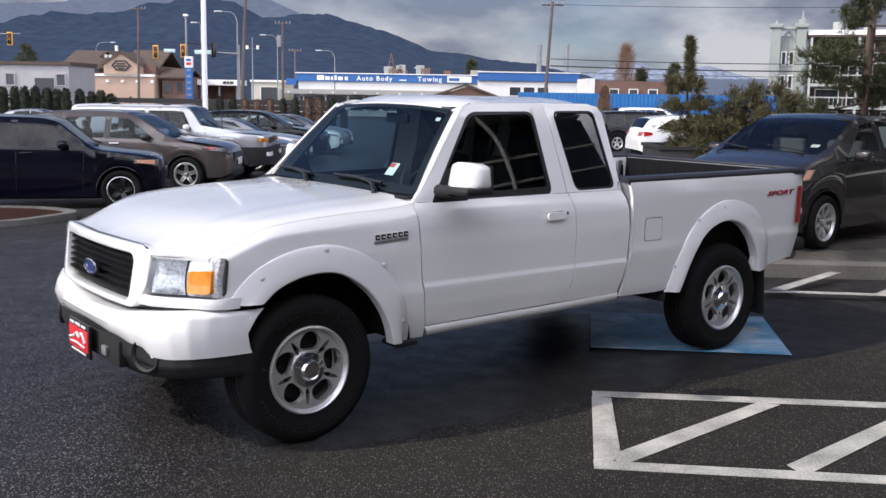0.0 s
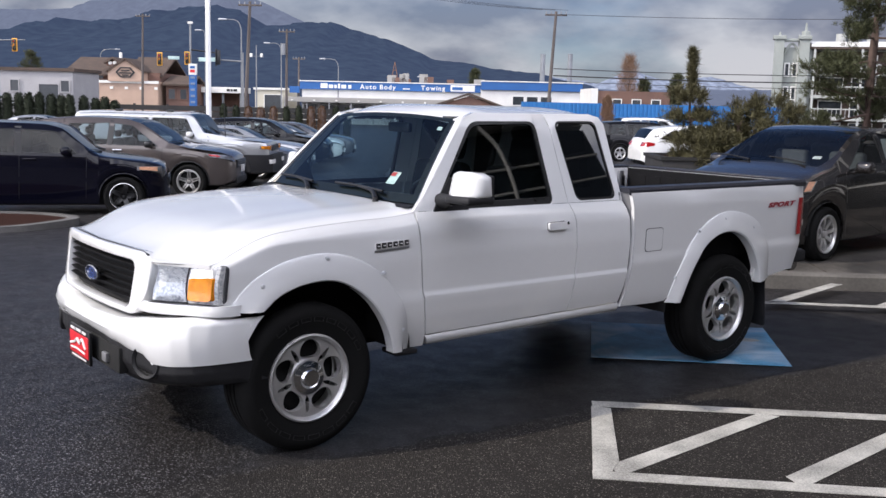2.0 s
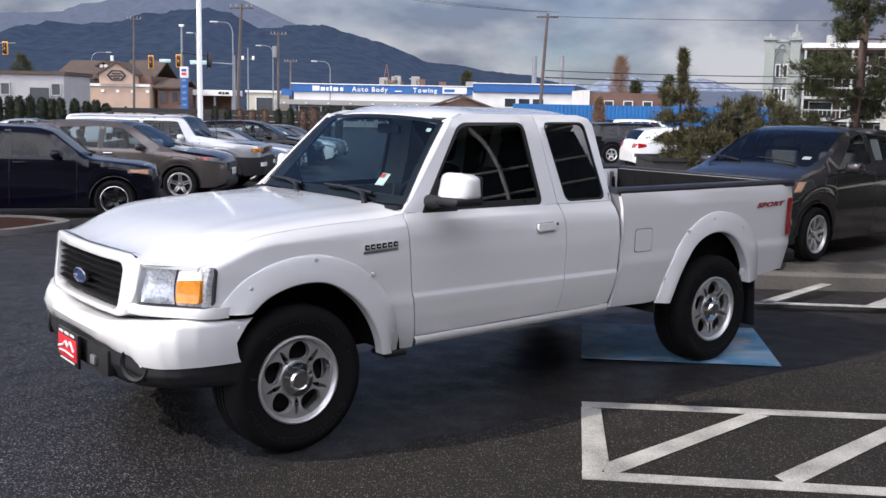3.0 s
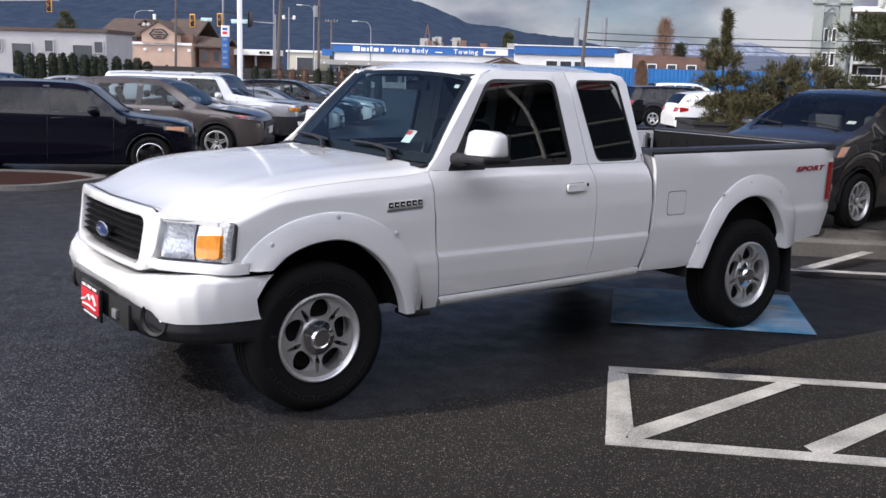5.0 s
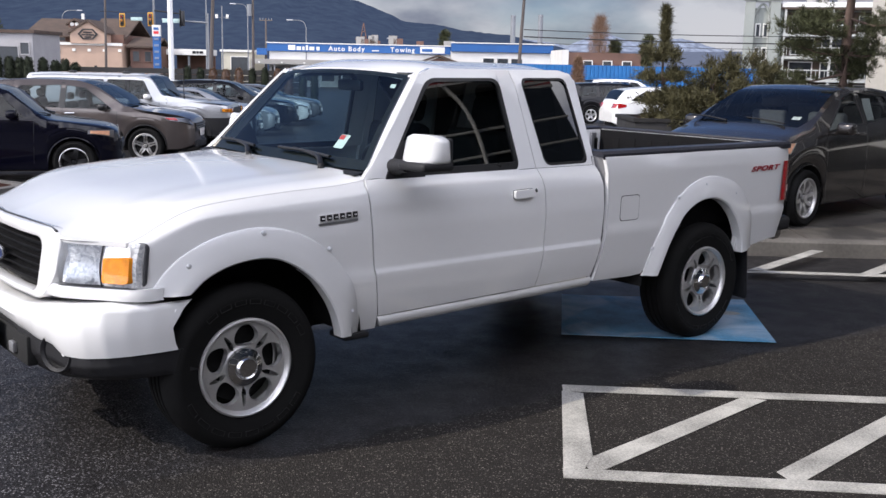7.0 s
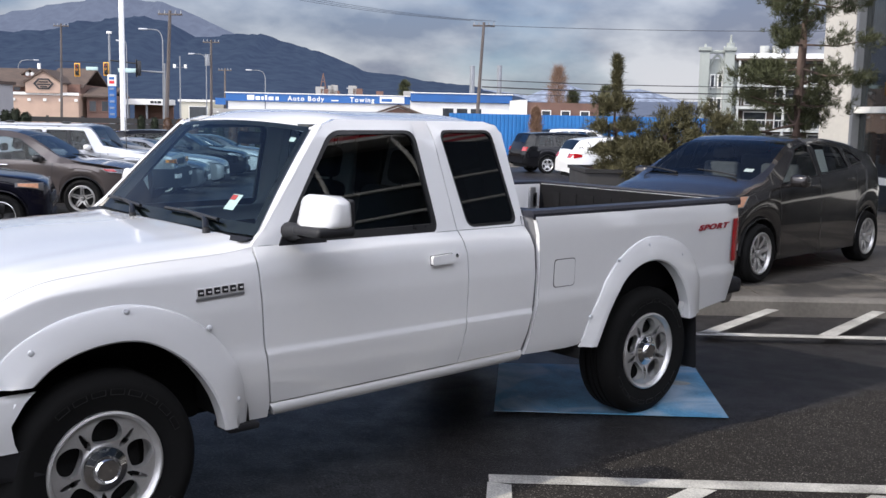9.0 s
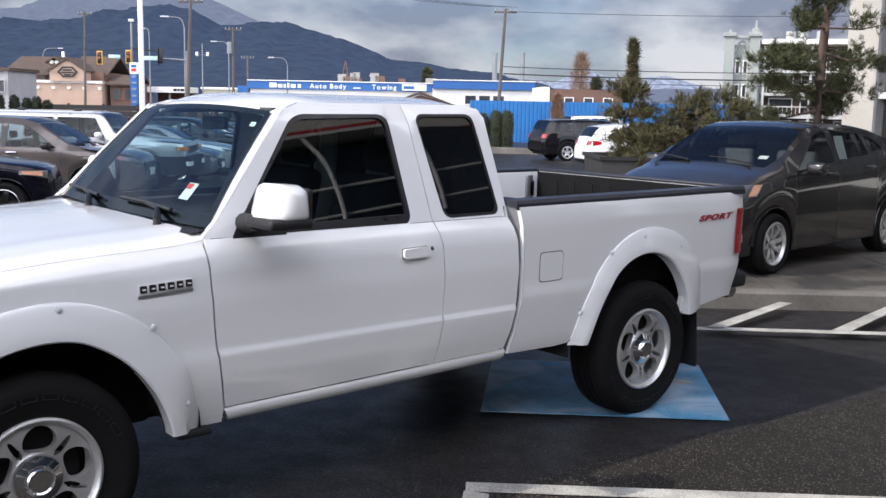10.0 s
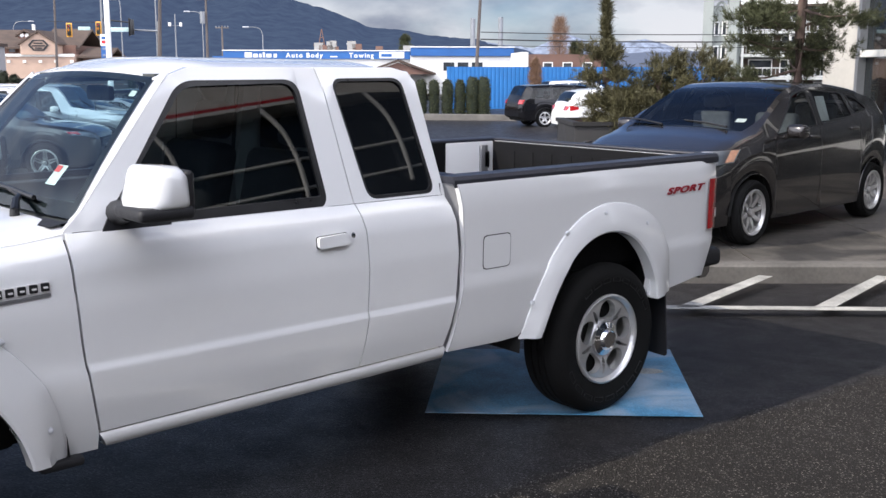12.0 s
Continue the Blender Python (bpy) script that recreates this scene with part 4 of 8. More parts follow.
def pillar_at(u, v):
    """The strip between the windscreen's edge and the door's front edge."""
    sx, sy, sz = screen_at(0.0, v)
    px = lerp(v, [0, 0.15, 0.93, 1.0], [0.626, 0.698, 1.036, 1.09])
    pz = lerp(v, [0, 0.15, 0.93, 1.0], [1.164, 1.228, 1.618, 1.668])
    py = upper_y(pz)
    return (sx + (px - sx) * u, sy + (py - sy) * u - 0.012 * math.sin(math.pi * u), sz + (pz - sz) * u + 0.012 * math.sin(math.pi * u))


both_sides("windscreen_pillar", grid(pillar_at, [0.20, 0.26, 0.33, 0.40, 0.44], steps(0, 1, 20)), WHITE_PAINT)
both_sides("pillar_gap", grid(pillar_at, [0.44, 0.465, 0.49], steps(0, 0.985, 20)), BLACK_TRIM)
both_sides("door_pillar", grid(pillar_at, [0.49, 0.6, 0.7, 0.9, 0.98], steps(0, 1, 20)), WHITE_PAINT)
both_sides("pillar_seal", grid(pillar_at, [0.0, 0.1, 0.20], steps(0, 0.975, 20)), BLACK_TRIM)
corner = bmesh.new()
bmesh.ops.create_uvsphere(corner, u_segments=16, v_segments=10, radius=1.0)
for v in corner.verts:
    v.co = Vector((1.088 + v.co.x * 0.036, 0.288 + v.co.y * 0.042, 1.650 + v.co.z * 0.014))
both_sides("roof_corner", corner, WHITE_PAINT)
part("cowl", grid(lambda u, v: (0.60 + 0.06 * v - 0.055 * (1 - (2 * u - 1) ** 2), MID - 0.80 + 1.6 * u, 1.186 + 0.012 * v), steps(0, 1, 20), (0, 0.5, 1)), BLACK_PLASTIC, truck)
part("cab_back", plate(rounded([(-0.83, 0.5), (0.83, 0.5), (0.83, 1.17), (0.64, 1.68), (-0.64, 1.68), (-0.83, 1.17)], 0.03), [rounded([(-0.60, 1.22), (0.60, 1.22), (0.52, 1.60), (-0.52, 1.60)], 0.04)],
     lambda u, v: (2.19 - 0.035 * max(0, (v - 1.17) / 0.5), MID + u, v), (-0.03, 0, 0)), WHITE_PAINT, truck)
part("rear_window", plate(rounded([(-0.61, 1.21), (0.61, 1.21), (0.53, 1.61), (-0.53, 1.61)], 0.04), [], lambda u, v: (2.17 - 0.035 * max(0, (v - 1.17) / 0.5), MID + u, v)), GLASS_TINT, truck)

# cabin
cabin = new("cabin")
cabin.parent = truck
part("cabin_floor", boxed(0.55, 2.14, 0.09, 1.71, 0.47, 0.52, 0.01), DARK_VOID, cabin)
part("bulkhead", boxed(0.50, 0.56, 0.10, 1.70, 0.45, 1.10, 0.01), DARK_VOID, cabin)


def dash_at(u, v):
    y = 0.17 + 1.46 * u
    prof = ([0, 0.25, 0.5, 0.7, 0.85, 1], [(0.60, 1.175), (0.72, 1.19), (0.86, 1.185), (0.95, 1.15), (0.97, 1.05), (0.93, 0.85)])
    x = lerp(v, prof[0], [p[0] for p in prof[1]])
    z = lerp(v, prof[0], [p[1] for p in prof[1]])
    return (x, y, z + 0.03 * math.exp(-((y - 0.52) / 0.16) ** 2) * math.exp(-((v - 0.6) / 0.15) ** 2))


part("dashboard", grid(dash_at, steps(0, 1, 24), steps(0, 1, 20)), CABIN, cabin, "grey dashboard")
wheel_ring = bmesh.new()
ring_pts = [(1.08 - 0.10 * math.sin(a) * 0.5, 0.52 + 0.185 * math.cos(a), 1.12 + 0.165 * math.sin(a)) for a in (math.tau * k / 28 for k in range(29))]
tube(wheel_ring, ring_pts, 0.014, 8)
tube(wheel_ring, [(1.07, 0.35, 1.12), (1.06, 0.52, 1.10), (1.07, 0.69, 1.12)], 0.016, 6)
tube(wheel_ring, [(1.06, 0.52, 1.11), (0.92, 0.52, 1.06)], 0.03, 8)
part("steering_wheel", wheel_ring, BLACK_TRIM, cabin)
for sy in (0.52, 1.28):
    seat = new("front_seat")
    seat.parent = cabin
    part("cushion", boxed(1.12, 1.60, sy - 0.25, sy + 0.25, 0.66, 0.84, 0.05, 3), SEAT, seat)
    bk = boxed(1.56, 1.70, sy - 0.25, sy + 0.25, 0.80, 1.36, 0.05, 3)
    hr = boxed(1.62, 1.72, sy - 0.13, sy + 0.13, 1.38, 1.56, 0.04, 3)
    for bm in (bk, hr):
        bmesh.ops.rotate(bm, verts=bm.verts, cent=(1.63, sy, 0.82), matrix=Matrix.Rotation(radians(12), 3, "Y"))
    part("seat_back", bk, SEAT, seat)
    part("head_rest", hr, SEAT, seat)
part("headliner", boxed(1.08, 2.10, 0.34, 1.46, 1.655, 1.67, 0.004), CABIN, cabin)
part("interior_mirror", boxed(1.10, 1.13, MID - 0.11, MID + 0.11, 1.56, 1.62, 0.012), BLACK_TRIM, cabin)
sticker = new("windscreen_sticker")
sticker.parent = truck
sticker["label"] = "white price sticker with a red head, inside the windscreen"
STICKER_WHITE = mat("sticker_white", (0.7, 0.7, 0.66), 0.6, var=0.06)
STICKER_RED = mat("sticker_red", (0.6, 0.06, 0.05), 0.6, var=0.2)


def on_screen(u0, u1, v0, v1, shear=0.0, push=0.012):
    return grid(lambda u, v: screen_at(u0 + (u1 - u0) * u + shear * v, v0 + (v1 - v0) * v, push), steps(0, 1, 3), steps(0, 1, 3))


part("sticker_sheet", on_screen(0.165, 0.215, 0.18, 0.32, -0.012), STICKER_WHITE, sticker, smooth=False)
part("sticker_head", on_screen(0.178, 0.205, 0.27, 0.315, -0.005, 0.009), STICKER_RED, sticker, smooth=False)
part("mirror_tag", on_screen(0.055, 0.085, 0.845, 0.885), STICKER_WHITE, truck, smooth=False)

# outside mirrors
for s in (0, 1):
    def sided(bm):
        if s == 0:
            return bm
        for v in bm.verts:                       # the far mirror is folded in
            if v.co.y < 0 and v.co.z > 1.2 and v.co.x < 0.95:
                v.co.y *= 0.45
                v.co.x += 0.09
        return mirrored(bm)
    door_mirror = new("door_mirror")
    door_mirror.parent = truck
    door_mirror["label"] = "white-capped black door mirror"
    cap = bmesh.new()
    secs = ((-0.225, 0.80, 0.885, 1.268, 1.352), (-0.21, 0.765, 0.905, 1.252, 1.378), (-0.16, 0.735, 0.915, 1.250, 1.392), (-0.08, 0.722, 0.915, 1.250, 1.392), (-0.035, 0.735, 0.905, 1.252, 1.382), (-0.02, 0.765, 0.885, 1.266, 1.352))
    rows = []
    for y, x0, x1, z0, z1 in secs:
        loop = rounded([(x0 + 0.02, z0), (x1, z0), (x1 - 0.01, z1 - 0.01), (x0 + 0.05, z1)], 0.025, 4)
        rows.append([cap.verts.new((p.x + 0.018, y, p.y)) for p in loop])
    for r0, r1 in zip(rows, rows[1:]):
        for i in range(len(r0)):
            cap.faces.new((r0[i], r0[(i + 1) % len(r0)], r1[(i + 1) % len(r0)], r1[i]))
    cap.faces.new(rows[0])
    cap.faces.new(rows[-1][::-1])
    part("mirror_cap", sided(cap), WHITE_PAINT, door_mirror, "white mirror cap", angle=50)
    base = boxed(0.755, 0.938, -0.22, -0.02, 1.218, 1.262, 0.018, 3)
    part("mirror_shell", sided(base), BLACK_PLASTIC, door_mirror)
    part("mirror_shroud", sided(boxed(0.913, 0.943, -0.205, -0.035, 1.235, 1.372, 0.014, 3)), BLACK_PLASTIC, door_mirror)
    part("mirror_glass", sided(boxed(0.942, 0.947, -0.19, -0.05, 1.262, 1.36, 0.002)), CHROME, door_mirror)
    arm = bmesh.new()
    tube(arm, [(0.80, -0.04, 1.235), (0.81, 0.03, 1.225), (0.82, 0.085, 1.215)], [0.032, 0.034, 0.045], 12)
    part("mirror_arm", sided(arm), BLACK_PLASTIC, door_mirror)
    foot = plate(rounded([(0.745, 1.150), (0.99, 1.156), (0.985, 1.205), (0.905, 1.345), (0.80, 1.235)], 0.015), [], in_place(-0.006), (0, 0.02, 0))
    part("mirror_foot", sided(foot), BLACK_PLASTIC, door_mirror)
    # handle and lock
    pocket = plate(rounded([(1.522, 1.0165), (1.6635, 1.022), (1.6635, 1.070), (1.522, 1.0645)], 0.013), [], lambda u, v: (u, side_y(u, v) - 0.001, v), (0, 0.004, 0))
    part("handle_gap", sided(pocket), BLACK_TRIM, truck)
    hand = plate(rounded([(1.525, 1.019), (1.661, 1.024), (1.661, 1.068), (1.525, 1.062)], 0.014), [], lambda u, v: (u, side_y(u, v) - 0.018, v), (0, 0.02, 0))
    bmesh.ops.recalc_face_normals(hand, faces=hand.faces)
    part("door_handle", sided(hand), WHITE_PAINT, truck, "white door handle")
    part("door_lock", sided(stud(1.690, 0.016, 1.050, 0.012)), CHROME, truck)

# wipers
for y0, ln, tip in ((0.36, 0.50, 0.62), (1.08, 0.50, 1.34)):
    wiper = new("wiper")
    wiper.parent = truck
    p0 = Vector((0.585, y0, 1.212))
    def over(y, v):
        t = (y - MID) / 0.75
        q = screen_at((t + 1) / 2, v)
        return Vector((q[0] - 0.02, q[1], q[2] + 0.012))
    pm = over(y0 + 0.16, 0.07)
    p1 = over(y0 + 0.38, 0.115)
    part("wiper_arm", tubed([p0, p0.lerp(pm, 0.3) + Vector((0, 0, 0.02)), pm, p1], [0.016, 0.013, 0.009, 0.006], 8), BLACK_TRIM, wiper)
    b0, b1 = over(y0 + 0.05, 0.075), over(y0 + 0.52, 0.10)
    part("wiper_blade", tubed([b0, over(y0 + 0.28, 0.10), b1], 0.009, 6), BLACK_TRIM, wiper)
    part("wiper_pivot", lathe([(0.0, 0.03), (0.013, 0.028), (0.018, 0.0)], 16, "z"), BLACK_PLASTIC, wiper).location = (p0.x, p0.y, p0.z - 0.02)

# bed
BED_X0, BED_X1 = 2.232, 4.035


def bed_front(z):
    return lerp(z, [0.46, 0.60, 0.76, 0.95, 1.12, 1.235], [2.172, 2.205, 2.230, 2.236, 2.222, 2.200])


def bed_back(z):
    return lerp(z, [0.46, 0.56, 0.62, 0.80, 0.84, 1.235], [3.90, 3.935, 3.955, 4.018, 4.030, 4.028])


def bed_side_at(u, v):
    xm = bed_front(0.9) + (bed_back(1.0) - bed_front(0.9)) * u
    if ARCH_R[0][0] < xm < ARCH_R[0][-1]:
        low = lerp(xm, *ARCH_R)
    else:
        low = lerp(xm, [2.2, 2.57, 3.64, 3.95], [0.488, 0.478, 0.538, 0.585])
    z = low + (1.235 - low) * v
    x = bed_front(z) + (bed_back(z) - bed_front(z)) * u
    return (x, bed_y(x, z), z)


bed_us = sorted(set(steps(0, 1, 70) + [0.004, 0.008, 0.012, 0.018, 0.024] + [0.19 + 0.008 * k for k in range(12)] + [0.68 + 0.008 * k for k in range(14)]))
both_sides("bed_side", curl(grid(bed_side_at, bed_us, sorted(set(steps(0, 1, 26) + [0.97, 0.985]))), (0, 0.03, 0)), WHITE_PAINT, "white bed side")
both_sides("bed_rail_cap", curl(grid(lambda u, v: (2.190 + (4.02 - 2.190) * u, lerp(v, [0, 0.2, 1], [0.010, 0.022, 0.13]), lerp(v, [0, 0.2, 0.9, 1], [1.228, 1.244, 1.244, 1.238])), steps(0, 1, 8), (0, 0.08, 0.2, 0.5, 0.9, 1)), (0, 0, -0.03)), RAIL_CAP, "dark plastic rail cap")
both_sides("bed_wall", boxed(2.26, 3.58, 0.10, 0.14, 0.72, 1.232, 0.01), LINER)
both_sides("bed_corner", boxed(3.58, 3.985, 0.10, 0.135, 0.72, 1.225, 0.01), WHITE_PAINT, "bare white bed corner")
for k in range(6):
    both_sides("liner_rib", boxed(2.42 + 0.18 * k, 2.47 + 0.18 * k, 0.135, 0.155, 0.74, 1.18, 0.008), LINER)
part("bed_head", boxed(2.240, 2.266, 0.09, 1.71, 0.55, 1.215, 0.008), WHITE_PAINT, truck, "white front wall of the bed")
both_sides("tailgate_striker", boxed(3.885, 3.935, 0.133, 0.155, 1.05, 1.16, 0.008), BLACK_TRIM)
part("bed_head_cap", boxed(2.195, 2.285, 0.10, 1.70, 1.212, 1.246, 0.012), RAIL_CAP, truck)
# grey painted in for the shade between cab and bed
JOINT_SHADE = mat("joint_shade_grey", (0.20, 0.20, 0.21), 0.6, var=0.15, scale=12)


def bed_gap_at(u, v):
    """The joint between cab and bed; its grey stands in for the shade there."""
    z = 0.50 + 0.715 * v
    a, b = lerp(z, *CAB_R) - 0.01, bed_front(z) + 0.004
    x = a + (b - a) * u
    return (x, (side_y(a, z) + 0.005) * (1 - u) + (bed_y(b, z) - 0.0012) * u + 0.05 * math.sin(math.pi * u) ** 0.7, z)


both_sides("bed_gap", grid(bed_gap_at, steps(0, 1, 16), steps(0, 1, 24)), JOINT_SHADE)
part("bed_floor", boxed(2.24, 4.0, 0.12, 1.68, 0.70, 0.73, 0.005), LINER, truck)
part("tailgate", boxed(3.985, 4.035, 0.13, 1.67, 0.70, 1.232, 0.015, 3), WHITE_PAINT, truck)
part("tailgate_liner", boxed(3.968, 3.986, 0.145, 1.655, 0.72, 1.222, 0.006), LINER, truck)
part("tailgate_cap", boxed(3.975, 4.045, 0.13, 1.67, 1.228, 1.246, 0.008), RAIL_CAP, truck)
for k in range(9):
    part("liner_rib", boxed(3.9635, 3.970, 0.19 + 0.158 * k, 0.28 + 0.158 * k, 0.74, 1.17, 0.003), LINER, truck)
both_sides("stake_bracket", boxed(3.86, 3.92, 0.132, 0.155, 0.80, 1.20, 0.006), ALLOY_GREY, "bare metal latch bracket in the bed corner")
both_sides("liner_cleat", boxed(2.80, 2.84, 0.13, 0.16, 1.13, 1.18, 0.006), BLACK_TRIM)

# tail lamps, rear bumper
for s in (0, 1):
    lamp = new("tail_lamp")
    lamp.parent = truck
    lamp["label"] = "tall red tail lamp with a clear reversing lens"

    def tail_at(z0, z1, push):
        def at(u, v):
            z = z0 + (z1 - z0) * v
            a = u * 1.45
            x = lerp(z, [0.84, 0.9, 1.05, 1.12], [3.948, 3.948, 3.951, 3.954]) + 0.125 * math.sin(min(a, 1.35)) + push * 0.6
            y = 0.004 - push + 0.11 * (1 - math.cos(a)) + (0.0 if u < 0.95 else 0.01)
            return (x, y if s == 0 else 2 * MID - y, z)
        return at
    part("red_lens", curl(grid(tail_at(0.845, 1.115, 0.004), steps(0, 1, 12), steps(0, 1, 10)), (-0.02, 0, 0)), RED_LENS, lamp, "red lens")
    part("reverse_lens", grid(tail_at(0.905, 0.948, 0.008), [0.2, 0.4, 0.6, 0.75, 0.9, 1.0], steps(0, 1, 3)), PLATE_WHITE, lamp, "clear reversing lens")
rb = new("rear_bumper")
rb.parent = truck
part("bumper_bar", curl(grid(lambda u, v: (4.135 - 0.10 * abs(2 * u - 1) ** 5 + lerp(v, [0, 0.2, 0.8, 1], [-0.03, 0, 0.0, -0.05]), 0.045 + 1.71 * u, 0.565 + 0.13 * v), steps(0, 1, 24), [0, 0.1, 0.2, 0.5, 0.8, 0.9, 1]), (-0.06, 0, 0)), CHROME, rb, "bright step bumper")
part("bumper_pad", boxed(4.03, 4.14, 0.07, 1.73, 0.688, 0.715, 0.01), BLACK_PLASTIC, rb)
for s in (0, 1):
    e = boxed(3.95, 4.125, 0.030, 0.13, 0.62, 0.715, 0.025, 3)
    part("bumper_end", e if s == 0 else mirrored(e), BLACK_PLASTIC, rb)

# badge and decal, fuel door
badge = new("fender_badge")
badge.parent = truck
badge["label"] = "chrome fender badge with dark block bars"


def on_side(x0, x1, z0, z1, out, thick=0.004, r=0.004, lift=0.0, fn=side_y):
    return plate(rounded([(x0, z0), (x1, z0 + lift), (x1, z1 + lift), (x0, z1)], r, 2), [], lambda u, v: (u, fn(u, v) - out, v), (0, thick, 0))


part("badge_strip", on_side(0.352, 0.560, 0.976, 0.986, 0.005, 0.007, lift=0.010), ALLOY_GREY, badge)
for k in range(6):
    x0 = 0.356 + 0.0345 * k
    zz = 0.993 + 0.0016 * k
    part("badge_block", on_side(x0, x0 + 0.031, zz, zz + 0.032, 0.005, 0.006, 0.004), PLATE_WHITE, badge)
    part("block_face", on_side(x0 + 0.003, x0 + 0.028, zz + 0.003, zz + 0.029, 0.008, 0.009, 0.003), BLACK_TRIM, badge)
    part("block_slot", on_side(x0 + 0.010, x0 + 0.024, zz + 0.012, zz + 0.018, 0.0095, 0.002, 0.002), PLATE_WHITE, badge)
both_sides("fuel_door_gap", on_side(2.342, 2.503, 0.830, 0.982, 0.001, 0.004, 0.02, fn=bed_y), BLACK_TRIM)
both_sides("fuel_door", on_side(2.346, 2.499, 0.834, 0.978, 0.003, 0.006, 0.02, fn=bed_y), WHITE_PAINT)
SPORT_RED = mat("decal_red", (0.30, 0.010, 0.022), 0.35, var=0.15, scale=30)
decal_curve = bpy.data.curves.new("decal", "FONT")
decal_curve.body, decal_curve.size, decal_curve.extrude, decal_curve.shear = "SPORT", 0.054, 0.0012, 0.35
decal_curve.space_character, decal_curve.offset = 1.14, 0.0022
decal_tmp = new("decal_tmp", decal_curve)
bpy.context.view_layer.update()
decal_mesh = bpy.data.meshes.new_from_object(decal_tmp.evaluated_get(bpy.context.evaluated_depsgraph_get()))
bpy.data.objects.remove(decal_tmp)
decal = new("side_decal", decal_mesh)
decal_mesh.materials.clear()
decal_mesh.materials.append(SPORT_RED)
decal.parent = truck
decal.matrix_basis = pose(3.570, -0.006, 1.060, 90, -1, 0) @ Matrix.Diagonal((1.66, 0.80, 1.0, 1.0))
decal["label"] = "dark red slanted word on the bed side"

# the body sits a little lower on its springs than drawn
def settle(z):
    return 0.362 + 0.965 * (z - 0.362) if z > 0.362 else z


def settle_parts():
    done = set()
    for ob in truck.children_recursive:
        if ob.type == "MESH" and ob.data.name not in done and ob is not decal and not ob.location.length:
            done.add(ob.data.name)
            for v in ob.data.vertices:
                v.co.z = settle(v.co.z)
        elif ob.location.length:
            ob.location.z = settle(ob.location.z)


# underside, wheel wells, mudflaps, wheels
under = new("underbody")
under.parent = truck
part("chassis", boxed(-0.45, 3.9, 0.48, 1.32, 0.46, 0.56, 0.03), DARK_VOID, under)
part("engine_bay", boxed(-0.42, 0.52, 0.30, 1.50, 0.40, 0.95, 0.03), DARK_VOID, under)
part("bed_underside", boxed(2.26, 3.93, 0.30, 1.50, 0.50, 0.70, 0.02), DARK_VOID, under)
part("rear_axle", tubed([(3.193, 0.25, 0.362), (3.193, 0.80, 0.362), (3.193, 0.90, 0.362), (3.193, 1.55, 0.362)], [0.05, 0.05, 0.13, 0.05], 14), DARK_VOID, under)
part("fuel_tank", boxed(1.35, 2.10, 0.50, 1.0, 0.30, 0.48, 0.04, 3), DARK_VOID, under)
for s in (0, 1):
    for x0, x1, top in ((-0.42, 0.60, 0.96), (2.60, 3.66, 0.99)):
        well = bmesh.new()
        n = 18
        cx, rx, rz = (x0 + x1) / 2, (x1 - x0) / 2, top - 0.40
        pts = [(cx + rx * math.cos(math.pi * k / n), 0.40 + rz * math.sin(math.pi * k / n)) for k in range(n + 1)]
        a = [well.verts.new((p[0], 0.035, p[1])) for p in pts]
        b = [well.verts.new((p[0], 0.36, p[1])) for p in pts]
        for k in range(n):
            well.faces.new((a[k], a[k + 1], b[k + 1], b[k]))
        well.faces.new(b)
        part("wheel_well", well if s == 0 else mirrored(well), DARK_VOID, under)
    step_pad = boxed(0.50, 0.64, 0.02, 0.16, 0.400, 0.432, 0.012)
    part("fender_guard", step_pad if s == 0 else mirrored(step_pad), BLACK_PLASTIC, truck)
    flap = plate(rounded([(0.02, 0.19), (0.27, 0.20), (0.27, 0.54), (0.03, 0.54)], 0.02), [], lambda u, v: (3.635 + 0.05 * (0.54 - v), u, v), (0.008, 0, 0))
    part("mudflap", flap if s == 0 else mirrored(flap), BLACK_PLASTIC, truck, "black rubber mudflap")
settle_parts()
for s in (0, 1):
    y = 0.025 if s == 0 else 2 * MID - 0.025
    for x in (0.0, 3.193):
        wheel(truck, x, 0.362, y, bool(s), 0.366, 0.213, 0.235, TRUCK_RIM, True)

# ---- ground, markings, pad ----
def ground_mesh():
    """One sheet out to the horizon, fine near the truck, falling slightly beyond it."""
    bm = bmesh.new()
    ds = [-60, -20, -8, 0, 4, 6.5, 9, 14, 20, 30, 45, 70, 110, 180, 320, 700, 1600, 4200]
    rs = [-4500, -1200, -400, -150, -70, -35, -18, -9, -4, 0, 4, 9, 18, 35, 70, 150, 400, 1200, 4500]
    rows = [[bm.verts.new(site(r, d)) for r in rs] for d in ds]
    for a, b in zip(rows, rows[1:]):
        for i in range(len(rs) - 1):
            bm.faces.new((a[i], a[i + 1], b[i + 1], b[i]))
    return bm


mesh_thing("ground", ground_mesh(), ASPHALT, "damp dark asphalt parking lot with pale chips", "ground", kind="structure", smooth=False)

LOT_U, LOT_V = Vector((0.742, -0.670)), Vector((0.670, 0.742))


def stripe(name, pts, material, label, category, group="", top=0.0045):
    return mesh_thing(name, prism([Vector(p) for p in pts], 0.0005, top), material, label, category, group, "structure", smooth=False)


def bar(p, q, w, side=1):
    """A painted bar from p to q with its width to one side."""
    p, q = Vector(p), Vector(q)
    n = Vector((-(q - p).y, (q - p).x)).normalized() * w * side
    return [p, q, q + n, p + n]


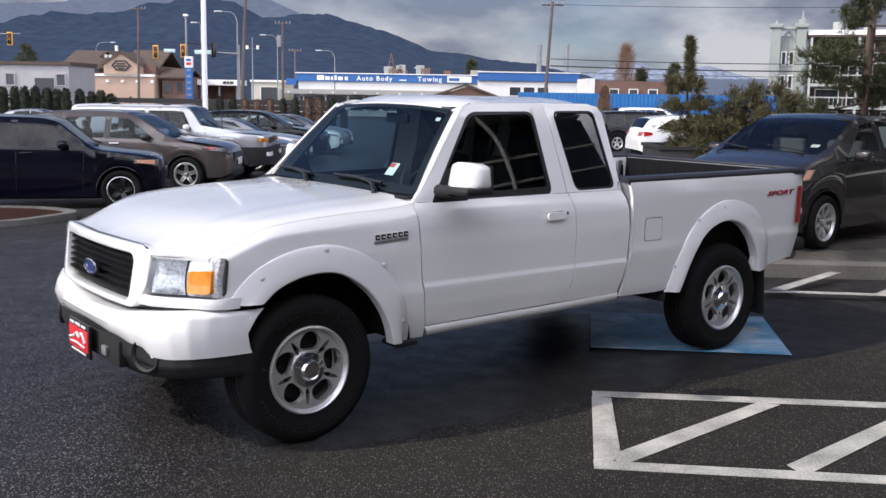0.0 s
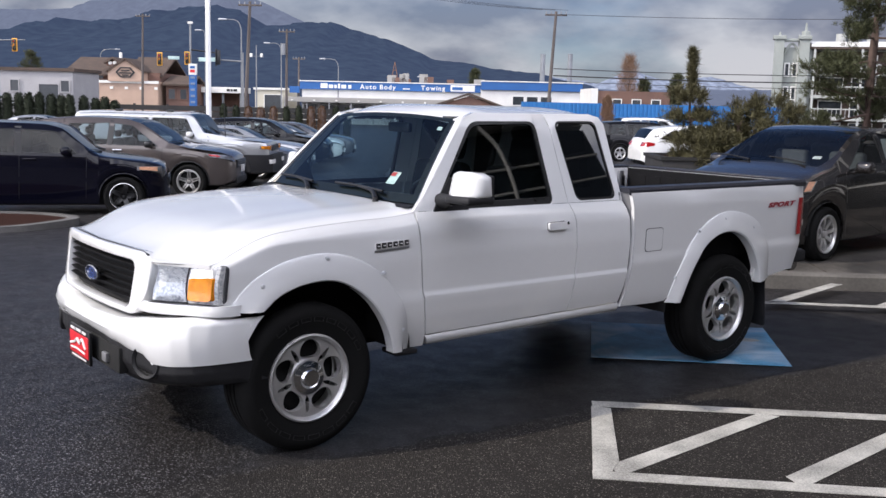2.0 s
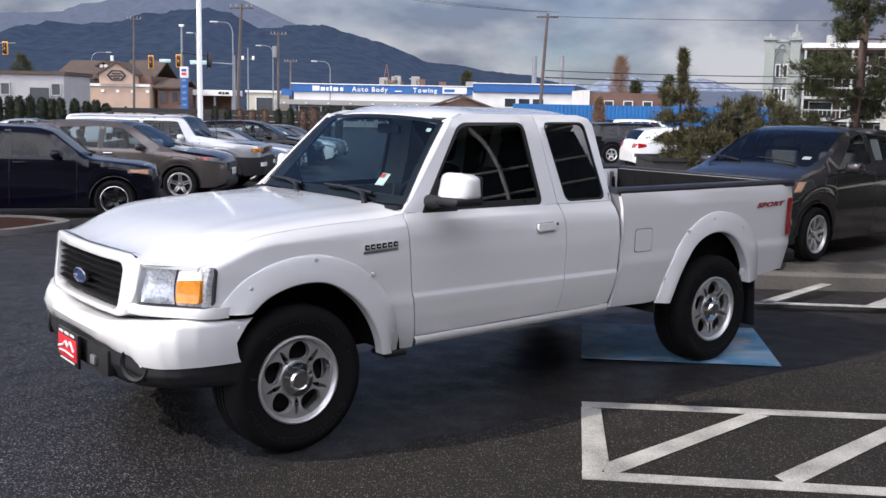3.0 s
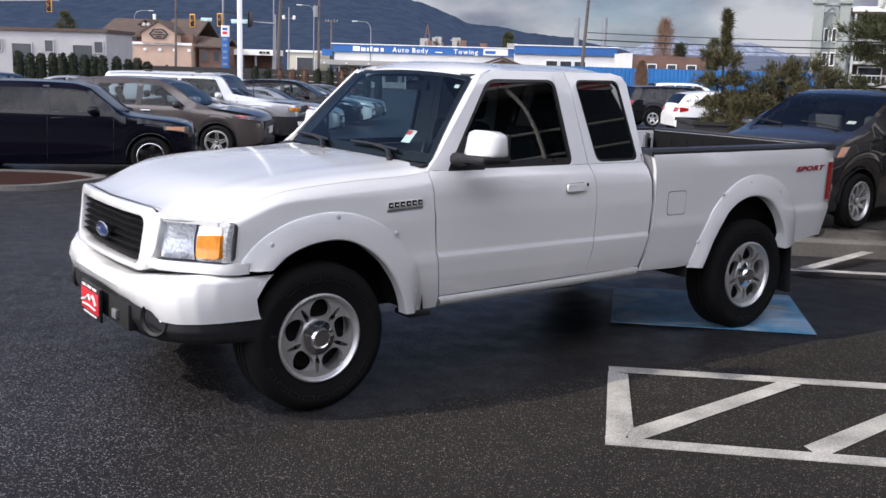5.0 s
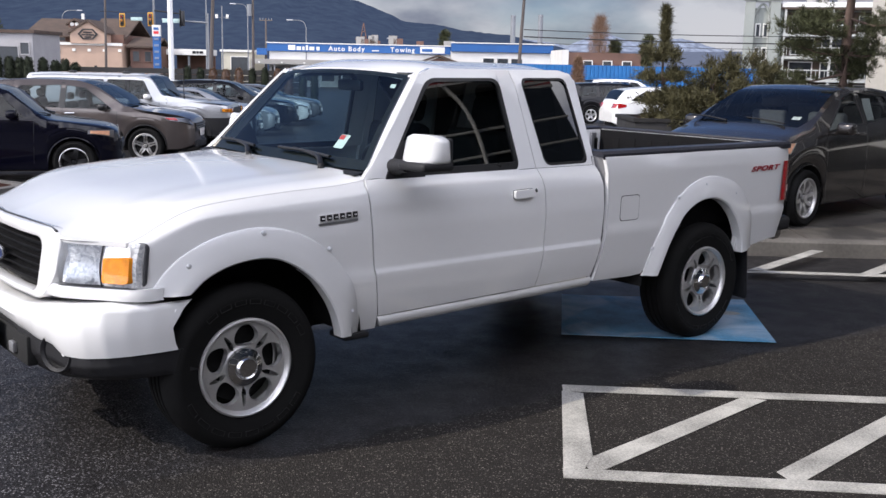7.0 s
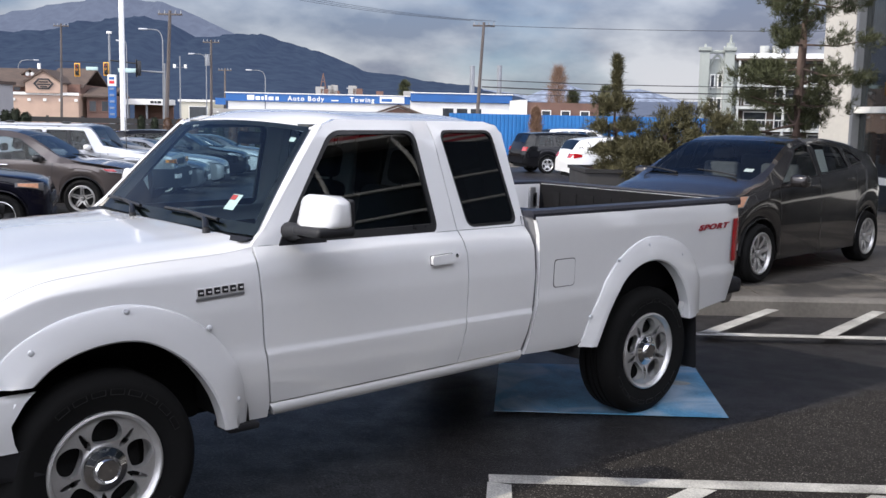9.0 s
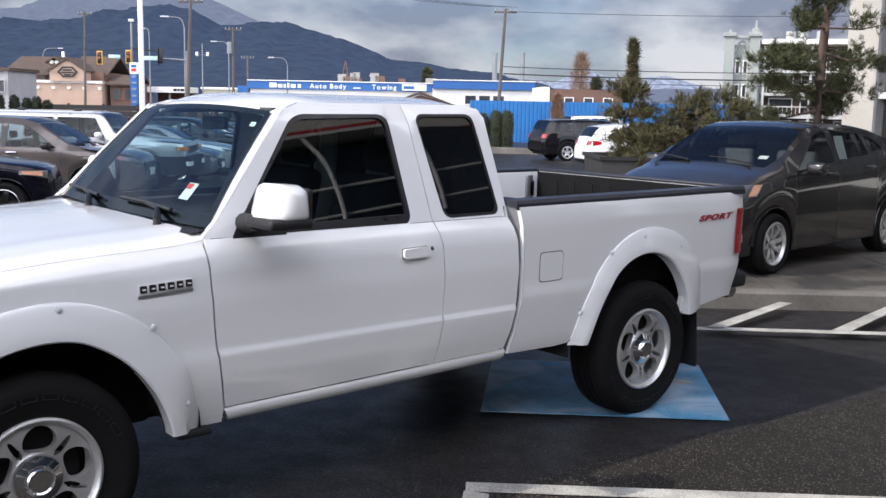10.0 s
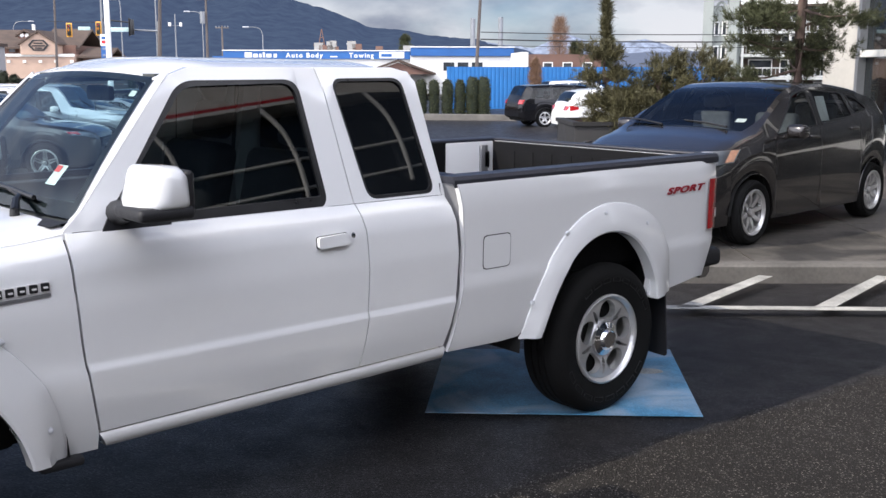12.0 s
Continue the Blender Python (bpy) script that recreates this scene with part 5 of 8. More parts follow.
hatch = "white bay hatching"
stripe("painted_line", bar((1.763, -0.159), (4.40, -2.568), 0.10, -1), LINE_WHITE, "worn white hatched bay line on asphalt", "road marking", hatch)
stripe("painted_line", bar((0.883, -1.031), (3.30, -3.334), 0.10, 1), LINE_WHITE, "worn white hatched bay line on asphalt", "road marking", hatch)
stripe("painted_line", [(1.690, -0.228), (1.752, -0.322), (1.150, -0.946), (1.02, -1.020), (0.952, -0.962)], LINE_WHITE, "worn white end line of the hatched bay", "road marking", hatch)
for k in range(3):
    sh = Vector((0.590, -0.573)) * k
    stripe("painted_line", [Vector(p) + sh for p in ((1.015, -1.082), (1.070, -0.951), (2.375, -0.850), (2.452, -0.948))], LINE_WHITE, "worn white diagonal hatch line", "road marking", hatch, 0.0025)
stripe("painted_line", [(5.175, 1.140), (5.235, 1.215), (8.55, -1.83), (8.49, -1.905)], LINE_WHITE, "thin white line beside the concrete pad", "road marking", hatch)
for k in range(3):
    sh = Vector((0.724, -0.629)) * k
    stripe("painted_line", [Vector(p) + sh for p in ((5.265, 1.130), (5.375, 1.030), (6.735, 1.275), (6.690, 1.372))], LINE_WHITE, "white diagonal hatch line beside the pad", "road marking", hatch)
blue = stripe("painted_square", [(2.506, 0.576), (3.482, -0.335), (4.323, 0.487), (3.317, 1.368)], LINE_BLUE, "worn sky-blue painted square under the truck's rear wheel", "road marking")
white_dot = lathe([(0.0, 0.0065), (0.085, 0.0065), (0.09, 0.0045)], 20, "z")
for p in white_dot.verts:
    p.co = Vector((3.868 + p.co.x * LOT_U.x + p.co.y * 0.55 * LOT_V.x, 0.302 + p.co.x * LOT_U.y + p.co.y * 0.55 * LOT_V.y, p.co.z))
part("painted_symbol", white_dot, LINE_WHITE, blue)

# raised concrete pad with its kerb, cut into slabs
PAD_Z = 0.075
KERB_A, KERB_B = Vector((5.52, 2.48)), Vector((13.1, -4.04))
PAD_U = (KERB_B - KERB_A).normalized()
PAD_V = Vector((-PAD_U.y, PAD_U.x))
pad = mesh_thing("pavement", prism([KERB_A + PAD_V * 0.02, KERB_B + PAD_V * 0.02, KERB_B + PAD_V * 11, KERB_A + PAD_V * 11], -0.25, PAD_Z - 0.02), KERB, "stained concrete apron with saw-cut joints", "pavement", kind="structure", smooth=False)
for i in range(6):
    for j in range(5):
        a = KERB_A + PAD_U * (0.05 + 1.6 * i) + PAD_V * (0.17 + 2.1 * j)
        part("concrete_slab", prism([a, a + PAD_U * 1.585, a + PAD_U * 1.585 + PAD_V * 2.085, a + PAD_V * 2.085], PAD_Z - 0.03, PAD_Z), CONCRETE, pad, smooth=False)
kerb_bm = bmesh.new()
prof = [(0.0, -0.1), (0.0, PAD_Z - 0.02), (0.02, PAD_Z - 0.002), (0.05, PAD_Z + 0.003), (0.16, PAD_Z + 0.003), (0.16, -0.1)]
rows = []
for k in range(25):
    p = KERB_A + (KERB_B - KERB_A) * (k / 24)
    rows.append([kerb_bm.verts.new((p.x + PAD_V.x * o, p.y + PAD_V.y * o, z)) for o, z in prof])
for r0, r1 in zip(rows, rows[1:]):
    for i in range(len(prof) - 1):
        kerb_bm.faces.new((r0[i], r0[i + 1], r1[i + 1], r1[i]))
mesh_thing("kerb", kerb_bm, KERB, "low worn concrete kerb along the apron", "kerb", kind="structure")

# planted island at the far side of the lane
ISLE_KERB = mat("island_kerb_concrete", (0.12, 0.115, 0.11), 0.85, var=0.3, scale=2.2, bump=0.4, bscale=90)
ISLE_MULCH = mat("bark_mulch", (0.034, 0.015, 0.011), 0.95, var=0.5, scale=18, bump=0.9, bscale=60, spec=0.1)
isle = rounded([Vector(site(-16.0, 11.3)[:2]), Vector(site(-5.75, 12.35)[:2]), Vector(site(-5.2, 13.6)[:2]), Vector(site(-6.0, 14.1)[:2]), Vector(site(-16.0, 13.6)[:2])], 0.5, 5)
def isle_z(u, v): return (u, v, fall(13.6) - 0.05)
mesh_thing("island_kerb", plate(isle, [shrink(isle, 0.16)], isle_z, (0, 0, 0.16)), ISLE_KERB, "grey concrete kerb of a planted island", "kerb", kind="structure", smooth=False)
mulch = plate(dense(shrink(isle, 0.15), 0.3), [], isle_z, (0, 0, 0.13))
mesh_thing("mulch_bed", mulch, ISLE_MULCH, "reddish bark mulch in the planted island", "mulch", kind="structure", smooth=False)

# ---- showroom behind the walk, seen only in reflections, and at the right ----
STEEL = mat("galvanised_pole", (0.22, 0.23, 0.245), 0.45, metal=0.4, var=0.1, scale=2)
FACADE_DARK = glass("showroom_glass", (0.05, 0.06, 0.07), 1.5, 0.7, (0.02, 0.025, 0.03))
FACADE_GLASS = glass("showroom_side_glass", (0.30, 0.36, 0.38), 1.9, 0.25, (0.05, 0.06, 0.065))
PANEL = mat("facade_panel", (0.30, 0.29, 0.27), 0.6, var=0.08, scale=0.8)
FACADE_WHITE = mat("facade_white", (0.75, 0.74, 0.70), 0.6, var=0.06, scale=0.8)
# duller than the facade white: the pier's shade is put into its colour
PIER = mat("pier_shaded_render", (0.50, 0.475, 0.43), 0.75, var=0.10, scale=0.7, bump=0.15, bscale=25)
STRIPE_RED = mat("facade_red", (0.5, 0.02, 0.03), 0.4, var=0.06)
show = thing("showroom_building", site_pose(9.52, 20.4, 90), "showroom with dark tall glazing, white ribs and a red-striped fascia", "building", kind="structure")
# local x runs ahead along the facade (negative: back past the walk), y to the left, out of the facade
part("corner_pier", boxed(-1.6, 0.0, -8.0, 0.0, 0.0, 10.0), PIER, show, smooth=False)
part("glazing", boxed(-15.5, -1.6, -0.12, -0.06, 0.3, 9.4), FACADE_GLASS, show, smooth=False)
part("inner_wall", boxed(-15.5, -1.6, -8.0, -7.7, 0.0, 9.4), CABIN, show, smooth=False)
part("inner_floor", boxed(-15.5, -1.6, -7.7, -0.2, 0.0, 0.25), CONCRETE, show, smooth=False)
part("plinth", boxed(-15.5, -1.6, -0.2, 0.05, -0.2, 0.3), PANEL, show, smooth=False)
part("fascia", boxed(-15.5, 0.0, -8.0, 0.5, 10.0, 12.4), PANEL, show, smooth=False)
part("red_stripe", boxed(-15.5, -1.6, -0.1, 0.53, 9.8, 10.0), STRIPE_RED, show, smooth=False)
part("white_stripe", boxed(-15.5, -1.6, -0.1, 0.55, 9.45, 9.8), FACADE_WHITE, show, smooth=False)
for z in (1.0, 2.3, 4.9, 7.3):
    part("transom", boxed(-15.5, -1.6, -0.06, 0.06, z - 0.06, z + 0.06), FACADE_WHITE, show, smooth=False)
for k in range(5):
    part("mullion", boxed(-1.66 - 3.2 * k, -1.54 - 3.2 * k, -0.06, 0.08, 0.3, 9.45), STEEL, show, smooth=False)

# its long front stands behind the walk: dark glass, thin rails, curved braces under a striped fascia
front = thing("showroom_front", pose(6.9, -7.3, 0, 0, 0, 11.53), "dark glazed showroom front with curved white braces and a red-striped tan fascia", "building", kind="structure")
FASCIA_TAN = mat("fascia_tan", (0.66, 0.62, 0.56), 0.6, var=0.08, scale=0.8)
part("glazing", boxed(-32, 4.0, -0.30, -0.24, 0.3, 7.2), FACADE_DARK, front, smooth=False)
part("inner_wall", boxed(-32, 4.0, -6.2, -6.0, 0.0, 7.2), CABIN, front, smooth=False)
part("inner_floor", boxed(-32, 4.0, -6.0, -0.3, 0.0, 0.25), CONCRETE, front, smooth=False)
part("plinth", boxed(-32, 4.0, -0.35, -0.2, -0.1, 0.3), PANEL, front, smooth=False)
part("fascia", boxed(-32, 4.0, -6.2, 0.0, 7.36, 8.15), FASCIA_TAN, front, "tan fascia", smooth=False)
part("red_stripe", boxed(-32, 4.0, -0.2, 0.015, 7.30, 7.36), STRIPE_RED, front, "red stripe", smooth=False)
part("white_stripe", boxed(-32, 4.0, -0.2, 0.02, 7.245, 7.30), FACADE_WHITE, front, smooth=False)
for z in (2.6, 4.4, 5.95, 6.43):
    part("transom", boxed(-32, 4.0, -0.24, -0.20, z - 0.017, z + 0.017), FACADE_WHITE, front, smooth=False)
for k in range(20):
    u = 0.1 + 1.68 * (k - 18)
    pts = spline([Vector(p) for p in ((u, -0.02, 7.27), (u + 0.20, -0.05, 6.88), (u + 0.27, -0.10, 6.50), (u + 0.26, -0.15, 6.06), (u + 0.22, -0.2, 5.72))], 4)
    part("curved_brace", tubed(pts, 0.035, 8), FACADE_WHITE, front)
for k in range(12):
    part("column", boxed(-31.9 + 3.2 * k, -31.75 + 3.2 * k, -0.5, -0.31, 0.0, 7.3), BLACK_TRIM, front, smooth=False)

# ---- parked cars ----
LAMP_CAR = mat("parked_car_lamp", (0.40, 0.40, 0.42), 0.15, metal=0.5, var=0.1, scale=4, coat=1.0)


def car(name, m, spec, label, paint, group=""):
    """A parked car, nose at x = 0 and tail at x = L, y across, built from lengthwise lines of height and width."""
    L, W = spec["L"], spec["W"] / 2
    top, belt, plan = spec["top"], spec["belt"], spec["plan"]
    wr = spec["wheel_r"]
    arch = wr + spec.get("arch", 0.055)
    extra = [round(cx + arch * math.cos(math.pi * k / 22), 4) for cx in spec["axles"] for k in range(23)]
    xs = sorted(set([round(x, 4) for x in steps(0, L, 72)] + extra + [p[0] for p in top] + [round(p[0] * L, 4) for p in plan] + spec["screen"] + spec["back"]))
    root = thing(name, m, label, spec.get("category", "car"), group)
    zt = lambda x: eased(x, [p[0] for p in top], [p[1] for p in top])
    zb = lambda x: eased(x, [p[0] for p in belt], [p[1] for p in belt])
    wx = lambda x: W * eased(x, [p[0] * L for p in plan], [p[1] for p in plan])
    tum = spec.get("tumble", 0.26)
    line = spec.get("crease", 0.72)

    def low(x):
        z = spec["sill"] + 0.10 * max(0, (0.35 - x) / 0.35) ** 2 + 0.14 * max(0, (x - L + 0.5) / 0.5) ** 2
        for cx in spec["axles"]:
            if abs(x - cx) < arch:
                z = max(z, wr + math.sqrt(arch * arch - (x - cx) ** 2))
        return z

    def ring(x):
        w, b, t, lo = wx(x), zb(x), zt(x), low(x)
        b = min(b, t - 0.01)
        lo = min(lo, b - 0.06)
        base = spec["sill"]
        at = lambda f: max(lo + (b - lo) * f * 0.9, base + (b - base) * f)
        pts = [(w * 0.93, lo), (w * 0.968, lo + 0.015), (w * 0.985, at(0.18)), (w * 0.998, at(0.40)), (w, at(0.55)), (w * 0.990, at(line)), (w * 0.9935, at(line + 0.06)), (w * 0.965, b)]
        h = t - b
        inn = tum * h
        cab = [(w * 0.965 - inn * 0.45, b + h * 0.45), (w * 0.965 - inn * 0.82, t - min(0.10, h * 0.3)), (w * 0.965 - inn - 0.03, t - min(0.045, h * 0.15)), (w * 0.965 - inn - 0.075, t - 0.015), (w * 0.3, t + 0.004), (0, t + 0.006)]
        deck = [(w * 0.95, b + h * 0.35), (w * 0.92, b + h * 0.6), (w * 0.86, b + h * 0.85), (w * 0.7, t), (w * 0.3, t + 0.02), (0, t + 0.024)]
        f = min(1.0, max(0.0, (h - 0.04) / 0.2))
        f = f * f * (3 - 2 * f)
        pts += [(p[0] + (q[0] - p[0]) * f, p[1] + (q[1] - p[1]) * f) for p, q in zip(deck, cab)]
        return [(x, -y, z) for y, z in pts] + [(x, y, z) for y, z in pts[-2::-1]]

    rows = [ring(x) for x in xs]
    n = len(rows[0])
    tall = [x for x in xs if zt(x) - min(zb(x), zt(x) - 0.01) > 0.12]
    xa, xb = tall[0], tall[-1]
    body, screen, back = bmesh.new(), bmesh.new(), bmesh.new()
    for i in range(len(xs) - 1):
        xm = (xs[i] + xs[i + 1]) / 2
        for k in range(n - 1):
            if xa <= xs[i] and xs[i + 1] <= xb and min(k, n - 2 - k) in (7, 8, 9):
                continue                                     # the sides of the cabin are panels with openings
            q = (rows[i][k], rows[i + 1][k], rows[i + 1][k + 1], rows[i][k + 1])
            inner = 11 <= k <= n - 13
            dest = body
            if inner and spec["screen"][0] < xm < spec["screen"][1]:
                dest = screen
            elif inner and spec["back"][0] < xm < spec["back"][1]:
                dest = back
            dest.faces.new([dest.verts.new(p) for p in q])
    for row, flip in ((rows[0], False), (rows[-1], True)):
        vs = [body.verts.new(p) for p in row]
        body.faces.new(vs[::-1] if flip else vs)
    part("body", body, paint, root, angle=26)
    part("windscreen", screen, spec.get("screen_glass", GLASS_CAR), root, "windscreen", angle=60)
    part("rear_window", back, GLASS_CAR, root, angle=60)

    def flank(x, z, out=0.0):
        """The distance of the cabin's side from the middle at a height."""
        q = ring(min(max(x, xa), xb))[7:11]
        return lerp(z, [p[2] for p in q], [-p[1] for p in q]) + out
    outline = [Vector((x, ring(x)[7][2])) for x in tall] + [Vector((xb, ring(xb)[k][2])) for k in (8, 9)] + [Vector((x, ring(x)[10][2])) for x in tall[::-1]] + [Vector((xa, ring(xa)[k][2])) for k in (9, 8)]

    def inside(p):
        q = ring(min(max(p.x, xa + 0.02), xb - 0.02))
        return Vector((p.x, min(max(p.y, q[7][2] + 0.014), q[10][2] - 0.012)))
    holes = [[inside(p) for p in dense(rounded([Vector(p) for p in poly], 0.035, 3), 0.12)] for poly in spec["windows"]]
    for s in (-1, 1):
        part("cabin_side", plate(outline, holes, lambda u, v: (u, s * flank(u, v), v), (0, -s * 0.02, 0)), paint, root, angle=18)
        for loop in holes:
            part("window_seal", plate(loop, [shrink(loop, 0.018)], lambda u, v: (u, s * flank(u, v, 0.003), v), (0, -s * 0.02, 0)), spec.get("seal_mat", BLACK_TRIM), root, smooth=False)
            part("side_window", plate(shrink(loop, 0.012), [], lambda u, v: (u, s * flank(u, v, -0.008), v)), spec.get("side_glass", GLASS_SIDE), root, smooth=False)
        for a, b in zip(holes, holes[1:]):                    # the dark pillar between two windows
            x1 = max(p.x for p in a)
            x0 = min(p.x for p in b)
            if 0.02 < x0 - x1 < 0.16:
                zlo, zhi = (ring((x0 + x1) / 2)[7][2] + 0.02, ring((x0 + x1) / 2)[10][2] - 0.02)
                part("window_pillar", grid(lambda u, v: (x1 - 0.01 + (x0 - x1 + 0.02) * u, s * flank((x0 + x1) / 2, zlo + (zhi - zlo) * v, 0.004), zlo + (zhi - zlo) * v), (0, 1), steps(0, 1, 4)), BLACK_TRIM, root, smooth=False)
    c0 = spec["screen"][0]
    part("cowl", curl(grid(lambda a, b: (c0 - 0.05 + 0.09 * a, W * 0.74 * b, zt(c0 - 0.05 + 0.09 * a) + 0.016 - 0.035 * b * b), (0, 0.5, 1), steps(-1, 1, 12)), (0, 0, -0.03)), BLACK_PLASTIC, root)
    part("underbody", boxed(0.2, L - 0.2, -W * 0.78, W * 0.78, spec["sill"] - 0.03, max(zb(L * 0.5) - 0.42, 0.45), 0.02), DARK_VOID, root)
    for y0 in (-0.45, 0.25):
        part("wiper", tubed([(c0 + 0.02, y0, zt(c0 + 0.02) + 0.03), (c0 + 0.10, y0 + 0.30, zt(c0 + 0.10) + 0.025), (c0 + 0.13, y0 + 0.52, zt(c0 + 0.13) + 0.02)], [0.012, 0.009, 0.006], 6), BLACK_TRIM, root)

    def skin(x, z):
        """The side's distance from the middle below the belt line."""
        return wx(x) * (0.965 + 0.030 * min(1, max(0.0, zb(x) - z) / 0.2))
    nose_x = [0.0, 0.03, 0.07, 0.12, 0.2, 0.3, 0.42, 0.55, 0.75, 0.95]
    face = lambda off: lerp(abs(off), [wx(x) for x in nose_x], nose_x) if abs(off) > wx(0) else 0.0
    for s in (-1, 1):
        for x, z in spec.get("handles", []):
            y0, y1 = sorted((s * (skin(x, z) - 0.01), s * (skin(x, z) + 0.03)))
            part("door_handle", boxed(x, x + 0.19, y0, y1, z - 0.018, z + 0.018, 0.012), spec.get("handle_mat", paint), root)
        for x, z0 in spec.get("seams", []):
            part("door_seam", grid(lambda a, b: (x + 0.006 * a - 0.02 * b, s * (skin(x, z0 + (zb(x) - z0) * b) + 0.0035), z0 + (zb(x) - z0) * b), (0, 1), steps(0, 1, 12)), BLACK_TRIM, root, smooth=False)
        for cx in spec["axles"]:
            lip = [(cx + arch * math.cos(a), s * (wx(cx + arch * math.cos(a)) * 0.985), max(spec["sill"], wr + arch * math.sin(a))) for a in steps(-0.12, math.pi + 0.12, 26)]
            part("arch_lip", tubed(lip, spec.get("lip", 0.014), 8), BLACK_PLASTIC if spec.get("clad") else paint, root)
            part("arch_liner", curl(grid(lambda a, b: (cx + (arch + 0.01) * math.cos(a), s * (W * 0.95 - 0.26 * b), wr + (arch + 0.01) * math.sin(a)), steps(0, math.pi, 18), (0, 1)), (0, 0, 0.005)), DARK_VOID, root)
        mx, mz = spec["mirror"]
        ym = skin(mx, mz)
        mb = bmesh.new()
        y0, y1 = sorted((s * (ym + 0.03), s * (ym + 0.22)))
        block(mb, mx - 0.05, mx + 0.09, y0, y1, mz - 0.01, mz + 0.12, 0.045, 3)
        tube(mb, [(mx, s * (ym - 0.03), mz - 0.02), (mx, s * (ym + 0.08), mz + 0.03)], 0.022, 8)
        part("door_mirror", mb, spec.get("mirror_mat", paint), root)
        o0, o1, z0, z1 = spec["head"]
        lean = 0.10 if spec.get("lean") else 0.0
        rise = spec.get("rise", 0.03)

        def lamp_at(a, b, push):
            off = o0 + (o1 - o0) * a
            return (face(off) - push + lean * b, s * (off + push * 0.5), z0 + 0.35 * (z1 - z0) * a + (z1 - z0) * (1 - 0.5 * a) * b + rise * a)
        part("headlamp", curl(grid(lambda a, b: lamp_at(a, b, 0.014), steps(0, 1, 10), steps(0, 1, 5)), (0.05, 0, 0)), LAMP_CAR, root, "clear headlamp")
        part("lamp_lens", grid(lambda a, b: lamp_at(a, b, 0.022 + 0.008 * math.sin(math.pi * b)), steps(0, 1, 10), steps(0, 1, 5)), LENS, root)
        if spec.get("corner"):
            c1, c2, cz0, cz1 = spec.get("corner_at", (0.72, 0.92, 0.1, 0.8))
            part("corner_lamp", curl(grid(lambda a, b: lamp_at(c1 + (c2 - c1) * a, cz0 + (cz1 - cz0) * b, 0.033), steps(0, 1, 4), steps(0, 1, 3)), (0.03, 0, 0)), spec["corner"], root, "amber corner lamp")
        t0, t1, tz0, tz1 = spec["tail"]
        rear = sorted((p[1], p[0]) for p in top if p[0] > L * 0.8)
        back_x = lambda z: lerp(z, [p[0] for p in rear], [p[1] for p in rear])
        tl = curl(grid(lambda a, b: (back_x(tz0 + (tz1 - tz0) * b) + 0.02 - max(0, (t0 + (t1 - t0) * a) - wx(L)) * 2.0, s * (t0 + (t1 - t0) * a), tz0 + (tz1 - tz0) * b), steps(0, 1, 6), steps(0, 1, 4)), (-0.05, 0, 0))
        part("tail_lamp", tl, RED_LENS, root, "red tail lamp")
        if spec.get("wrap"):                                 # the lamp runs on round the corner
            w0, w1, wz0, wz1 = spec["wrap"]
            part("tail_lamp_side", curl(grid(lambda a, b: (w0 + (w1 - w0) * a, s * (wx(w0 + (w1 - w0) * a) * 0.99 + 0.006), wz0 + (wz1 - wz0) * (b * (0.45 + 0.55 * a) + 0.3 * (1 - a))), steps(0, 1, 6), steps(0, 1, 3)), (0, -s * 0.03, 0)), RED_LENS, root, "red tail lamp")
    g0, g1, gw = spec["grille"]
    part("grille", curl(grid(lambda a, b: (face(a) - 0.012, a, b), steps(-gw, gw, 16), steps(g0, g1, 3)), (0.05, 0, 0)), BLACK_TRIM, root)
    for k in range(3):
        zz = g0 + (g1 - g0) * (k + 0.75) / 3.5
        part("grille_bar", curl(grid(lambda a, b: (face(a) - 0.022, a, zz + b), steps(-gw * 0.95, gw * 0.95, 16), (-0.007, 0.007)), (0.02, 0, 0)), spec.get("bar_mat", CHROME), root)
    if not spec.get("bare"):
        part("number_plate", boxed(-0.045, -0.02, -0.15, 0.15, spec["plate"], spec["plate"] + 0.14, 0.004), PLATE_WHITE, root, "blank plate")
    part("lower_intake", boxed(-0.02, 0.06, -W * 0.5, W * 0.5, spec["sill"] + 0.02, spec["sill"] + 0.16, 0.02), BLACK_PLASTIC, root)
    if spec.get("bumper"):
        part("front_bumper", curl(grid(lambda a, b: (face(a) - 0.10 + 0.03 * abs(b - 0.5), a, 0.40 + 0.40 * b), steps(-W * 0.97, W * 0.97, 20), steps(0, 1, 4)), (0.14, 0, 0)), BLACK_PLASTIC, root, "black front bumper")
        for s in (-1, 1):
            part("bumper_lamp", curl(grid(lambda a, b: (face(a) - 0.115, s * a, 0.60 + 0.09 * b), steps(W * 0.50, W * 0.86, 8), steps(0, 1, 2)), (0.03, 0, 0)), PLATE_WHITE, root, "pale lamp bar in the bumper")
    if spec.get("clad"):
        for s in (-1, 1):
            part("sill_cladding", curl(grid(lambda a, b: (spec["axles"][0] + arch + 0.02 + (spec["axles"][1] - spec["axles"][0] - 2 * arch - 0.04) * a, s * (W * 0.99 + 0.008), spec["sill"] + 0.14 * b), steps(0, 1, 6), steps(0, 1, 2)), (0, -s * 0.03, 0)), BLACK_PLASTIC, root)
    part("cabin_floor", boxed(spec["screen"][0] + 0.3, spec["back"][1] - 0.1, -W * 0.86, W * 0.86, zb(L / 2) - 0.32, zb(L / 2) - 0.28, 0.01), DARK_VOID, root)
